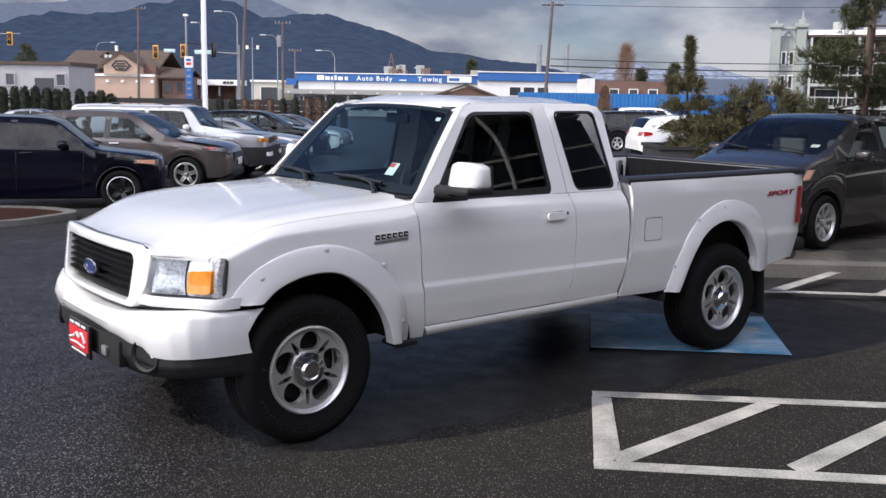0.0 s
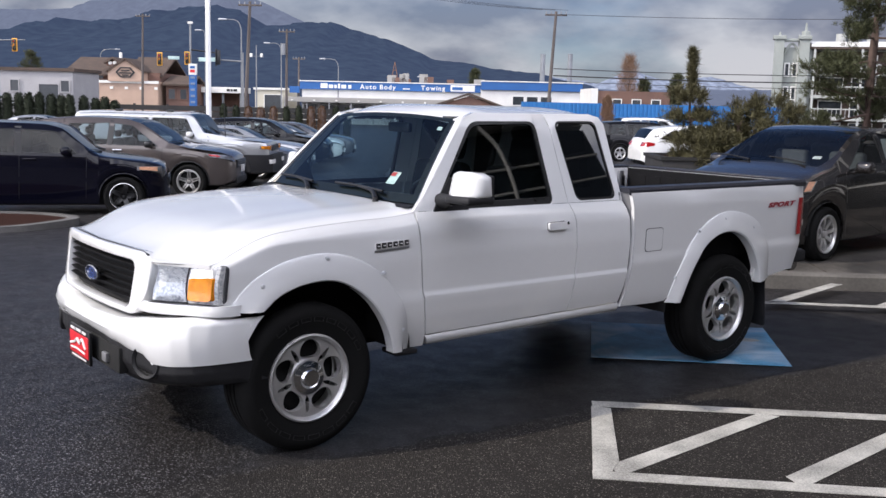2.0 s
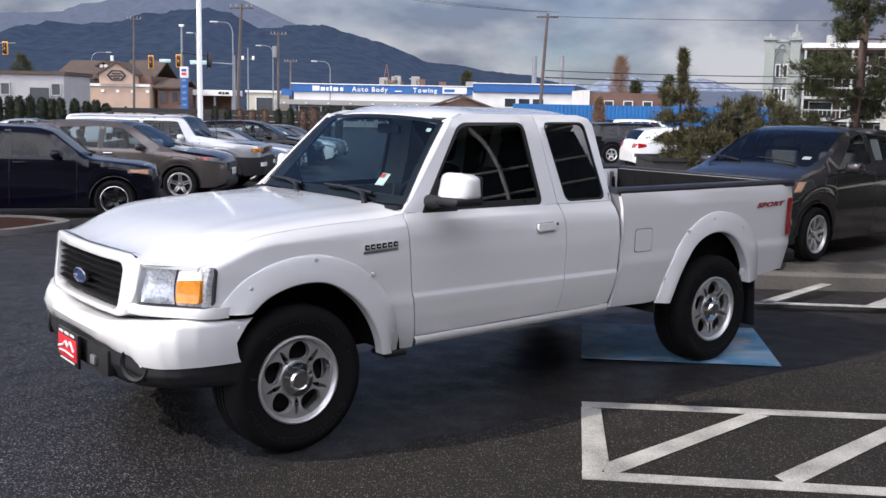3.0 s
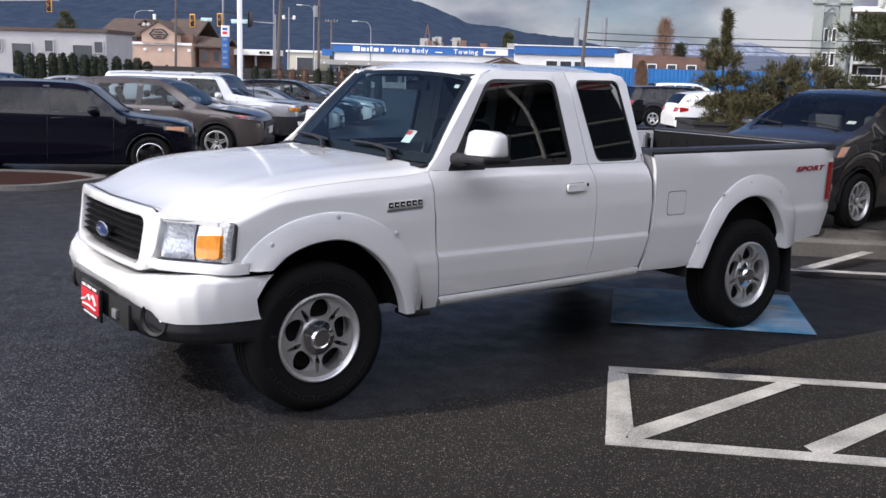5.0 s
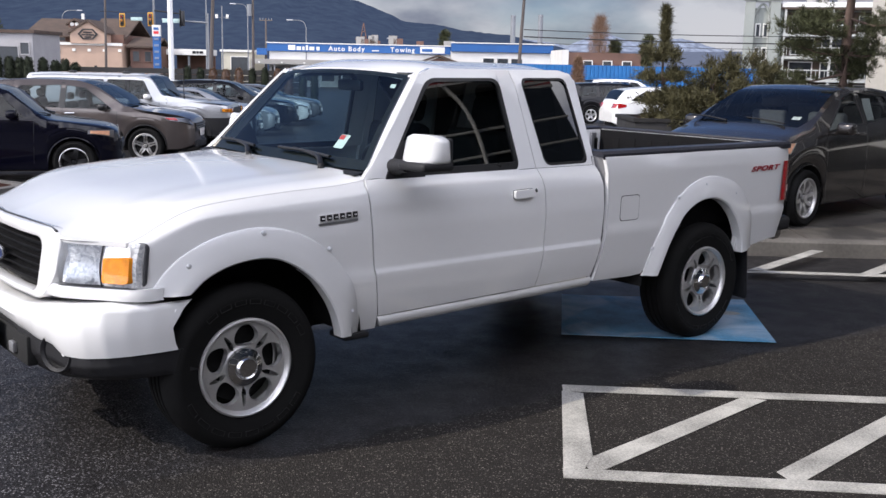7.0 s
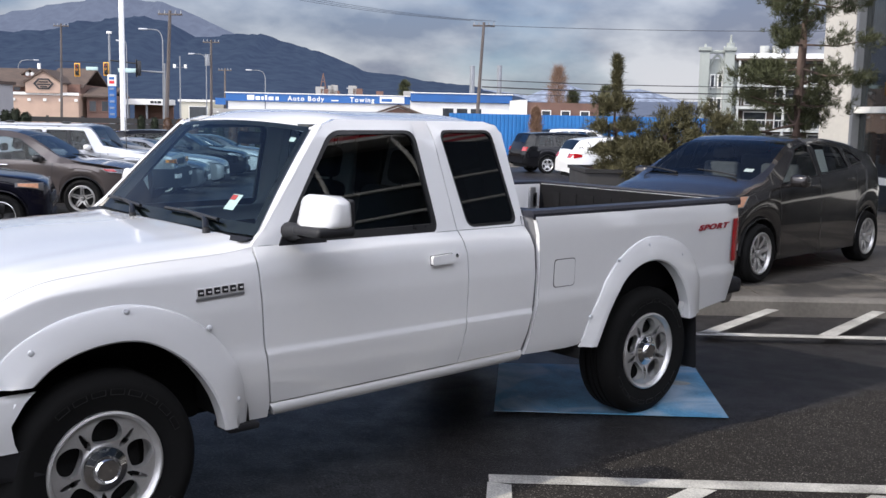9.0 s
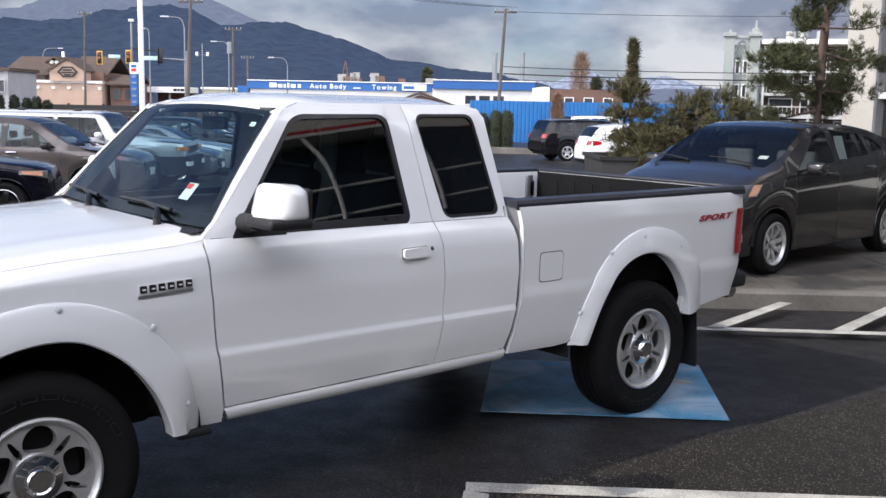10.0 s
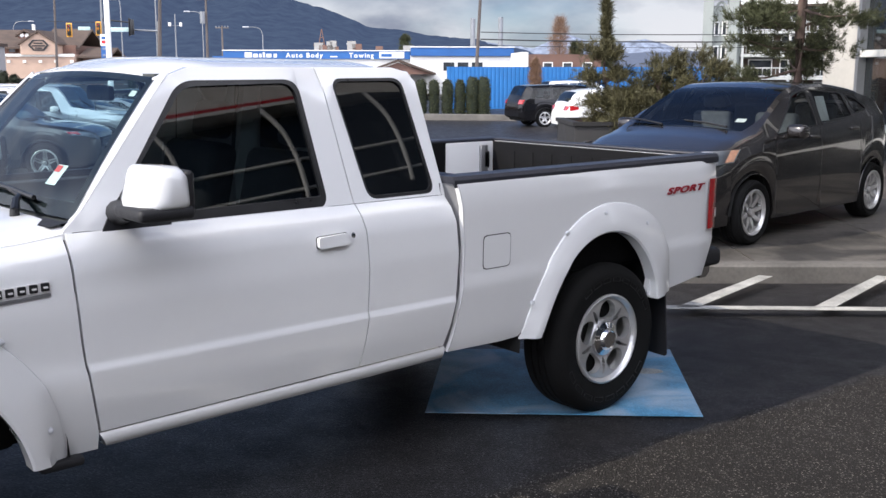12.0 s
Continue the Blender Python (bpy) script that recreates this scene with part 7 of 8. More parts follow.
def spreading_pine(m, label, seed):
    """A low, wide pine shrub: a domed crown of needle pads on crooked limbs, and an upright leader with whorls."""
    rng = random.Random(seed)
    root = thing("pine_shrub", m, label, "shrub")
    spots = []
    dome = ([-1.1, -0.7, -0.3, 0.2, 0.7, 1.0, 1.3], [0.45, 0.90, 1.26, 1.40, 1.40, 1.15, 0.55])
    for k in range(88):
        x = rng.uniform(-1.05, 1.25)
        y = rng.uniform(-0.75, 0.75)
        hi = lerp(x, *dome) * (1 - 0.35 * abs(y) / 0.75) * rng.uniform(0.88, 1.02)
        z = hi * (rng.random() ** 0.75) - 0.08
        tip = Vector((x, y, z))
        base = Vector((rng.uniform(-0.25, 0.15), rng.uniform(-0.1, 0.1), rng.uniform(0.0, 0.3)))
        mid = base.lerp(tip, 0.55) + Vector((rng.gauss(0, 0.06), rng.gauss(0, 0.06), rng.uniform(-0.08, 0.1)))
        if k % 2 == 0:
            part("limb", tubed([base, mid, tip], [0.028, 0.016, 0.006], 6), BARK, root)
        pads(spots, tip, (tip - base).normalized(), rng, rng.uniform(0.07, 0.125), 28)
    sx = -1.05
    part("leader", tubed([(-0.25, 0, 0.1), (sx + 0.1, 0, 0.35), (sx, 0, 0.9), (sx + 0.02, 0, 2.02)], [0.04, 0.032, 0.024, 0.008], 6), BARK, root, "upright leading shoot")
    for z, rad, count in ((1.20, 0.28, 6), (0.80, 0.38, 8), (0.42, 0.34, 6), (0.06, 0.28, 4)):
        for i in range(count):
            a = math.tau * i / count + rng.uniform(-0.3, 0.3)
            tip = Vector((sx + rad * math.cos(a) * rng.uniform(0.5, 1.05), rad * math.sin(a) * rng.uniform(0.5, 1.05), z + rng.uniform(-0.03, 0.09)))
            part("limb", tubed([(sx, 0, z - 0.08), tip], [0.014, 0.005], 5), BARK, root)
            pads(spots, tip, Vector((math.cos(a), math.sin(a), 0.3)), rng, 0.08, 28)
    for k in range(190):
        z = rng.uniform(1.25, 2.06)
        a = rng.uniform(0, math.tau)
        spots.append(((sx + 0.02 + 0.03 * math.cos(a), 0.03 * math.sin(a), z), (math.cos(a), math.sin(a), 1.7)))
    tagged(blades("crown", root, spots, rng, 0.12, 0.007, 14, PINE_DULL), "olive-green needle pads", kind="stuff")
    return root


spreading_pine(site_pose(5.50, 17.5, 0, 0.98), "wide olive-green pine shrub in a dark planter", 11)
PLANTER = mat("planter_dark", (0.018, 0.017, 0.017), 0.7, var=0.2, scale=4, bump=0.2, bscale=60)
pl = thing("planter_box", site_pose(4.95, 17.5), "square dark-brown planter box holding a pine shrub", "planter")
part("planter_wall", boxed(-1.12, 1.12, -0.8, 0.8, -0.1, 1.05, 0.02), PLANTER, pl)
part("planter_rim", plate([Vector(p) for p in ((-1.15, -0.83), (1.15, -0.83), (1.15, 0.83), (-1.15, 0.83))], [[Vector(p) for p in ((-1.02, -0.7), (1.02, -0.7), (1.02, 0.7), (-1.02, 0.7))]], lambda u, v: (u, v, 1.05), (0, 0, 0.06)), PLANTER, pl)
part("soil", boxed(-1.03, 1.03, -0.71, 0.71, 1.04, 1.07), ISLE_MULCH, pl)


def cedar(m, h, r, seed, material, group, label):
    """A clipped columnar cedar: a twiggy core under a coat of small sprays."""
    rng = random.Random(seed)
    root = thing("hedge_cedar", m, label, "hedge shrub", group)
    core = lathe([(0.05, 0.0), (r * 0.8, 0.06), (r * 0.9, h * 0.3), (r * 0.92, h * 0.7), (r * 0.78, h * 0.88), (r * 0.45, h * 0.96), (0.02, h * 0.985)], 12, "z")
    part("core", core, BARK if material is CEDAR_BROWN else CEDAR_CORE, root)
    spots = []
    for k in range(330):
        z = rng.uniform(0.02, 1.0)
        w = r * lerp(z, [0, 0.1, 0.4, 0.75, 0.9, 0.97, 1.0], [0.8, 0.92, 1.0, 0.98, 0.82, 0.5, 0.15])
        a = rng.uniform(0, math.tau)
        spots.append(((w * math.cos(a), w * math.sin(a), z * h), (math.cos(a), math.sin(a), 0.9)))
    tagged(blades("foliage", root, spots, rng, 0.085, 0.016, 10, material), kind="stuff")
    return root


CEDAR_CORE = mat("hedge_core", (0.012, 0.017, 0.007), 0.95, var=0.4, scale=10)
ROW = "hedge of clipped cedars"
proto = [cedar(pose(0, 0, -50), 2.35, 0.285, s, CEDAR, ROW, "clipped columnar cedar in a hedge row") for s in (1, 2)]
proto_b = cedar(pose(0, 0, -50), 1.75, 0.32, 7, CEDAR_BROWN, ROW, "browned columnar cedar in a hedge row")
proto_r = cedar(pose(0, 0, -50), 2.6, 0.52, 9, CEDAR_SUN, ROW, "tall green columnar cedar behind a low wall")
hr = random.Random(3)
for k in range(13):
    copy_thing(proto[k % 2], site_pose(-26.95 + 0.635 * k + hr.uniform(-0.05, 0.05), 55 + hr.uniform(-0.3, 0.3), 40 * k) @ Matrix.Diagonal((1, 1, hr.uniform(1.0, 1.1) * (1 - 0.012 * k), 1)))
for k in range(11):
    copy_thing(proto_b if k in (2, 3, 4, 7, 8) else proto[0], site_pose(-13.1 + 0.72 * k + hr.uniform(-0.06, 0.06), 55.3, 33 * k) @ Matrix.Diagonal((0.72, 0.72, hr.uniform(1.0, 1.14) * (1.0 if k in (2, 3, 4, 7, 8) else 0.75), 1)))
for r, w in ((2.5, 0.55), (3.1, 0.52), (3.72, 0.55), (4.30, 0.52), (4.88, 0.64), (5.38, 0.62)):
    copy_thing(proto_r, site_pose(r, 46.3 - 0.1 * r, 60 * r) @ Matrix.Diagonal((w, w, 0.70 + 0.05 * (r > 4.5), 1)))
for p in (*proto, proto_b, proto_r):
    for o in list(p.children_recursive) + [p]:
        bpy.data.objects.remove(o)

# ---- street ----

WOOD_POLE = mat("weathered_pole", (0.10, 0.085, 0.078), 0.9, var=0.3, scale=3, bump=0.4, bscale=40, stretch=(1, 1, 0.2))
SIGNAL_YELLOW = mat("signal_yellow", (0.75, 0.38, 0.05), 0.5, var=0.1)
SIGN_BLUE = mat("sign_blue", (0.016, 0.10, 0.31), 0.5, var=0.1, scale=0.6)
SIGN_DIM = mat("sign_dim", (0.16, 0.21, 0.30), 0.5, var=0.1)
SIGN_GREEN = mat("street_sign", (0.45, 0.60, 0.58), 0.5, var=0.1)
ROOF_DARK = mat("dark_roofing", (0.085, 0.060, 0.047), 0.9, var=0.3, scale=1.2, bump=0.4, bscale=6)
PINK_WALL = mat("pinkish_stucco", (0.44, 0.31, 0.235), 0.85, var=0.10, scale=0.7, bump=0.2, bscale=30)
BROWN_WALL = mat("brown_siding", (0.15, 0.085, 0.065), 0.85, var=0.2, scale=1.0)
WHITE_WALL = mat("white_wall", (0.70, 0.69, 0.66), 0.8, var=0.08, scale=0.6, bump=0.1, bscale=20)
BLUE_SHEET = mat("blue_sheet", (0.010, 0.13, 0.36), 0.5, var=0.10, scale=0.8)
WINDOW_DARK = mat("far_window", (0.03, 0.035, 0.04), 0.15, var=0.3, scale=2)


def pole(name, r, d, h, rad, label, material, lean=0.0, taper=0.6):
    root = thing(name, site_pose(r, d), label, "pole")
    part("shaft", tubed([(0, 0, -0.3), (lean * 0.5, 0, h * 0.5), (lean, 0, h)], [rad, rad * (1 + taper) / 2, rad * taper], 10), material, root)
    return root


def street_light(r, d, h, reach, label="grey street light with a curved arm"):
    root = pole("street_light", r, d, h - 0.8, 0.085, label, STEEL)
    pts = [(0, 0, h - 0.9), (reach * 0.12, 0, h - 0.35), (reach * 0.4, 0, h - 0.05), (reach, 0, h)]
    part("arm", tubed(spline([Vector(p) for p in pts], 4), 0.045, 6), STEEL, root)
    x0, x1 = sorted((reach, reach + math.copysign(0.7, reach)))
    part("lamp_head", boxed(x0, x1, -0.13, 0.13, h - 0.08, h + 0.08, 0.05), SILVER_PAINT, root)
    return root


def power_pole(r, d, h, lean=0.0, arms=1, can=False):
    root = pole("power_pole", r, d, h, 0.15, "weathered wooden power pole with a crossarm", WOOD_POLE, lean, 0.65)
    for k in range(arms):
        z = h - 0.25 - 0.9 * k
        part("crossarm", boxed(lean - 0.8, lean + 0.8, -0.06, 0.06, z - 0.06, z + 0.06, 0.01), WOOD_POLE, root)
        for x in (-0.72, -0.36, 0.36, 0.72):
            part("insulator", tubed([(lean + x, 0, z + 0.06), (lean + x, 0, z + 0.26)], [0.05, 0.035], 8), STEEL, root)
    if can:
        part("transformer", tubed([(lean - 0.35, 0, h - 2.5), (lean - 0.35, 0, h - 1.4)], [0.26, 0.26], 14), STEEL, root)
    return root


pole("lamp_mast", -11.38, 45.0, 13.0, 0.13, "tall white lighting mast", PEARL_PAINT, 0.0, 0.8)
power_pole(7.25, 70, 9.2, 0.45)
power_pole(-16.25, 95, 9.5, 0.05, 1, True)
power_pole(-14.2, 66, 9.0, 0.42)
power_pole(-33.95, 105, 11.6, 0.25)
power_pole(-18.95, 120, 8.1)
street_light(-17.45, 80, 9.0, -1.2)
street_light(-19.4, 110, 9.1, -1.3)
street_light(-12.8, 110, 7.45, -1.5)
street_light(-47.6, 130, 9.1, 2.0)
street_light(-25.6, 100, 9.6, -0.35)
street_light(-3.2, 135, 6.5, -0.6)
pole("flue_stack", 11.05, 113, 8.7, 0.30, "grey metal flue stack above the body shop", STEEL, 0, 1.0)
pole("flue_stack", 14.65, 116, 9.0, 0.30, "grey metal flue stack above the body shop", STEEL, 0, 1.0)
flood = pole("floodlight_pole", -20.25, 100, 8.2, 0.09, "slim pole with two white floodlights", STEEL)
for fx in (-0.55, 0.55):
    part("floodlight", boxed(fx - 0.13, fx + 0.13, -0.12, 0.12, 6.95, 7.35, 0.04), FACADE_WHITE, flood)
    part("bracket", tubed([(0, 0, 7.05), (fx, 0, 7.05)], 0.03, 6), STEEL, flood)


def signal_head(r, d, z, parent=None):
    root = thing("traffic_light", site_pose(r, d, 0, z) @ Matrix.Scale(0.76, 4), "yellow-edged traffic light on a mast arm", "traffic light", "traffic lights")
    part("backplate", boxed(-0.30, 0.30, 0.0, 0.06, -0.72, 0.72, 0.05), SIGNAL_YELLOW, root)
    part("housing", boxed(-0.19, 0.19, -0.16, 0.0, -0.60, 0.60, 0.04), BLACK_TRIM, root)
    for k in range(3):
        hood = lathe([(0.15, -0.34), (0.16, -0.14)], 16)
        bmesh.ops.translate(hood, verts=hood.verts, vec=(0, 0, 0.38 - 0.38 * k))
        part("visor", hood, BLACK_TRIM, root)
        lens = lathe([(0.0, -0.18), (0.14, -0.165)], 16)
        bmesh.ops.translate(lens, verts=lens.verts, vec=(0, 0, 0.38 - 0.38 * k))
        part("signal_lens", lens, (RED_LENS, AMBER, WINDOW_DARK)[k], root)
    return root


mast = pole("signal_mast", -21.72, 80, 8.7, 0.13, "grey traffic signal mast with a dark arm", STEEL)
part("mast_arm", tubed([(0, 0, 6.45), (2.4, 0, 6.2)], [0.07, 0.05], 8), BLACK_TRIM, mast)
part("span_wire", tubed([(0, 0, 6.2), (-4.4, 0, 6.3)], 0.02, 6), BLACK_TRIM, mast)
part("sign_blade", boxed(-1.9, -0.95, -0.03, 0.03, 5.6, 5.88, 0.02), SIGN_GREEN, mast)
part("mast_cap", boxed(-0.2, 0.2, -0.12, 0.12, 8.55, 8.75, 0.03), FACADE_WHITE, mast)
side_head = thing("traffic_light", site_pose(-19.34, 79.8, 90, 5.85), "black traffic light seen edge-on at an arm's end", "traffic light", "traffic lights")
part("housing", boxed(-0.17, 0.17, -0.15, 0.15, -0.6, 0.6, 0.04), BLACK_TRIM, side_head)
part("backplate", boxed(-0.3, 0.3, 0.15, 0.2, -0.7, 0.7, 0.04), BLACK_TRIM, side_head)
cross = pole("sign_arm_pole", -17.3, 79.9, 6.3, 0.10, "grey pole with a long arm carrying a street sign", STEEL)
part("mast_arm", tubed([(0, 0, 5.55), (-3.8, 0, 5.75)], [0.08, 0.05], 8), STEEL, cross)
part("sign_blade", boxed(-3.7, -2.0, -0.12, -0.07, 5.48, 5.82, 0.02), SIGN_GREEN, cross)
signal_head(-24.2, 79.6, 5.6)
signal_head(-21.9, 79.6, 5.72)
far_mast = pole("signal_mast", -44.0, 80, 9.0, 0.13, "grey traffic signal mast beyond the workshop", STEEL)
part("mast_arm", tubed([(0, 0, 6.7), (8.4, 0, 6.95)], [0.08, 0.04], 8), STEEL, far_mast)
signal_head(-36.3, 79.6, 6.5)

WIRE = mat("cable_black", (0.02, 0.02, 0.022), 0.6, var=0.1)


def cable(a, b, sag, rad=0.02):
    a, b = Vector(a), Vector(b)
    pts = [a.lerp(b, t) - Vector((0, 0, sag * 4 * t * (1 - t))) for t in steps(0, 1, 16)]
    return mesh_thing("overhead_cable", tubed(pts, rad, 5), WIRE, "black overhead cable strung between poles", "cable", "overhead cables")


for dz, rad in ((9.0, 0.018), (5.1, 0.03), (4.6, 0.045), (4.2, 0.02)):
    cable(site(7.65, 70, dz), site(60, 62, dz + 1.2), 0.7, rad)
for k in (-0.9, 0.0, 0.9):
    cable(site(7.65 + k, 70, 9.3), site(-13.4 + k, 66, 11.6), 0.5, 0.012)
    cable(site(-13.4 + k, 66, 11.6), site(-60, 62, 13.0), 0.6, 0.012)


# ---- buildings ----
def windows_on(parent, xs, zs, w, h, y=-0.04, trim=None):
    for x in xs:
        for z in zs:
            win = new("window")
            win.parent = parent
            part("window_frame", plate([Vector(p) for p in ((x - w / 2, z), (x + w / 2, z), (x + w / 2, z + h), (x - w / 2, z + h))], [[Vector(p) for p in ((x - w / 2 + 0.08, z + 0.08), (x + w / 2 - 0.08, z + 0.08), (x + w / 2 - 0.08, z + h - 0.08), (x - w / 2 + 0.08, z + h - 0.08))]],
                 lambda a, b: (a, y, b), (0, -0.08, 0)), trim or FACADE_WHITE, win, smooth=False)
            part("pane", boxed(x - w / 2 + 0.05, x + w / 2 - 0.05, y - 0.02, y + 0.01, z + 0.05, z + h - 0.05), WINDOW_DARK, win, smooth=False)


def gable_roof(x0, x1, y0, y1, z, rise, over=0.4, along="x"):
    """A pitched roof with eaves; its ridge runs along x or y."""
    bm = bmesh.new()
    if along == "x":
        ym = (y0 + y1) / 2
        sec = [(y0 - over, z - 0.15), (ym, z + rise), (y1 + over, z - 0.15), (y1 + over, z - 0.35), (ym, z + rise - 0.25), (y0 - over, z - 0.35)]
        a = [bm.verts.new((x0 - over, p, q)) for p, q in sec]
        b = [bm.verts.new((x1 + over, p, q)) for p, q in sec]
    else:
        xm = (x0 + x1) / 2
        sec = [(x0 - over, z - 0.15), (xm, z + rise), (x1 + over, z - 0.15), (x1 + over, z - 0.35), (xm, z + rise - 0.25), (x0 - over, z - 0.35)]
        a = [bm.verts.new((p, y0 - over, q)) for p, q in sec]
        b = [bm.verts.new((p, y1 + over, q)) for p, q in sec]
    for i in range(6):
        bm.faces.new((a[i], a[(i + 1) % 6], b[(i + 1) % 6], b[i]))
    bm.faces.new(a[::-1])
    bm.faces.new(b)
    return bm


def word(body, size, m, parent, material, extrude=0.03, spread=1.0):
    """A word set letter by letter, each letter a mesh of its own."""
    at = 0.0
    for ch in body:
        if ch == " ":
            at += size * 0.34 * spread
            continue
        cu = bpy.data.curves.new("letter", "FONT")
        cu.body, cu.size, cu.extrude, cu.offset = ch, size, extrude, 0.02 * size
        tmp = new("letter_tmp", cu)
        bpy.context.view_layer.update()
        me = bpy.data.meshes.new_from_object(tmp.evaluated_get(bpy.context.evaluated_depsgraph_get()))
        bpy.data.objects.remove(tmp)
        me.materials.clear()
        me.materials.append(material)
        left, wide = min(v.co.x for v in me.vertices), max(v.co.x for v in me.vertices)
        ob = new("letter", me)
        ob.parent = parent
        ob.matrix_basis = m @ pose(at - left, 0, 0)
        at += (wide - left) + size * 0.13 * spread


shop = thing("body_shop", site_pose(0, 110), "long white body shop with a blue sign band and canopy", "building")
part("wall", boxed(-17.0, 3.7, 0.0, 12.0, -0.5, 4.1, 0.02), WHITE_WALL, shop, smooth=False)
part("wall", boxed(3.7, 15.1, -1.0, 14.0, -0.5, 4.4, 0.02), WHITE_WALL, shop, smooth=False)
part("sign_band", boxed(-17.2, 3.68, -0.35, 0.2, 3.95, 4.85, 0.03), SIGN_BLUE, shop, "blue sign band", smooth=False)
part("sign_band", boxed(3.72, 15.3, -1.3, 0.2, 4.3, 5.25, 0.03), SIGN_BLUE, shop, "blue band", smooth=False)
part("coping", boxed(-17.3, 3.68, -0.45, 0.3, 4.85, 4.95), FACADE_WHITE, shop, smooth=False)
part("coping", boxed(3.72, 15.4, -1.4, 0.3, 5.25, 5.36), FACADE_WHITE, shop, smooth=False)
word("Auto Body", 0.74, pose(-10.25, -0.37, 4.12, 90, 0, 0), shop, FACADE_WHITE, 0.02, 1.25)
word("Towing", 0.74, pose(-3.2, -0.37, 4.12, 90, 0, 0), shop, FACADE_WHITE, 0.02, 1.25)
for x0, x1 in ((-14.8, -14.0), (-13.85, -13.35), (-13.2, -12.95), (-12.8, -12.55), (-12.4, -11.85), (-11.6, -11.25)):
    part("sign_bar", boxed(x0, x1, -0.39, -0.33, 4.12, 4.66 if x0 < -14 or -13 < x0 < -12.5 else 4.52), FACADE_WHITE, shop, smooth=False)
part("sign_bar", boxed(-5.3, -4.5, -0.39, -0.33, 4.16, 4.28), FACADE_WHITE, shop, smooth=False)
part("sign_panel", boxed(0.2, 3.0, -0.39, -0.33, 4.05, 4.78), PEARL_PAINT, shop, smooth=False)
part("sign_panel_bar", boxed(0.4, 1.6, -0.42, -0.38, 4.22, 4.55), SIGN_BLUE, shop, smooth=False)
part("sign_band", boxed(-18.4, -17.25, -0.3, 0.2, 3.5, 4.25, 0.02), SIGN_BLUE, shop, smooth=False)
part("canopy_roof", boxed(-18.2, 2.0, -5.5, 0.0, 2.5, 3.05, 0.03), PANEL, shop, smooth=False)
for k in range(9):
    part("canopy_post", boxed(-18.2 + 2.45 * k, -18.08 + 2.45 * k, -5.3, -5.15, -0.5, 2.5), ALLOY_GREY, shop, smooth=False)
for k in range(8):
    part("canopy_lamp", boxed(-17.4 + 2.45 * k, -17.2 + 2.45 * k, -5.62, -5.5, 2.62, 2.76), FACADE_WHITE, shop, smooth=False)
windows_on(shop, [-16 + 1.9 * k for k in range(10)], [0.6], 1.6, 1.7)
windows_on(shop, [8.0, 9.6, 11.2], [2.6], 1.4, 1.1, -1.04)
part("porch_front", plate([Vector(p) for p in ((-1.6, 2.3), (6.1, 2.3), (2.25, 3.55))], [], lambda a, b: (a, -6.0, b), (0, 0.2, 0)), BROWN_WALL, shop, smooth=False)
part("gable_porch", gable_roof(-1.5, 6.0, -6, -1, 2.6, 1.3, 0.3, "y"), ROOF_DARK, shop, smooth=False)
rng = random.Random(8)
for k in range(9):
    x = rng.uniform(-8, 3)
    h = rng.uniform(0.4, 1.1)
    part("roof_unit", boxed(x, x + rng.uniform(0.6, 1.6), 3, 5, 5.0, 5.0 + h, 0.02), BROWN_WALL if k % 2 else PANEL, shop, smooth=False)
lat = bmesh.new()
for a, b in (((-7.1, 4.8), (-6.6, 7.5)), ((-6.1, 4.8), (-6.6, 7.5)), ((-7.0, 5.3), (-6.2, 5.3)), ((-6.9, 5.9), (-6.3, 5.9)), ((-6.8, 6.5), (-6.45, 6.5)), ((-7.0, 5.3), (-6.35, 5.9)), ((-6.2, 5.3), (-6.9, 5.9)), ((-7.6, 5.6), (-5.2, 5.5))):
    tube(lat, [(a[0], 6, a[1]), (b[0], 6, b[1])], 0.06, 6)
part("lattice_mast", lat, BROWN_WALL, shop)

fence = thing("sheet_fence", site_pose(0, 60), "bright blue corrugated sheet fence", "fence")
for k in range(34):
    x = 4.6 + 0.5 * k
    rib = [(x, -0.02), (x + 0.06, -0.06), (x + 0.19, -0.06), (x + 0.25, -0.02), (x + 0.31, -0.06), (x + 0.44, -0.06), (x + 0.5, -0.02)]
    bm = bmesh.new()
    lo = [bm.verts.new((a, b, -0.2)) for a, b in rib]
    hi = [bm.verts.new((a, b, 2.55)) for a, b in rib]
    for i in range(len(rib) - 1):
        bm.faces.new((lo[i], lo[i + 1], hi[i + 1], hi[i]))
    part("fence_sheet", curl(bm, (0, 0.03, 0)), BLUE_SHEET, fence, smooth=False)
part("fence_rail", boxed(4.6, 21.6, 0.04, 0.10, 2.3, 2.4), ALLOY_GREY, fence, smooth=False)

shed = thing("brown_shed", site_pose(0, 88), "low brown building behind the blue fence", "building")
part("wall", boxed(13.8, 20.5, 0, 8, -0.5, 4.0), BROWN_WALL, shed, smooth=False)
part("end_wall", boxed(13.2, 13.8, -0.1, 8, -0.5, 4.2), WHITE_WALL, shed, smooth=False)
windows_on(shed, [15.6, 17.4, 19.2], [2.2], 0.9, 1.1)

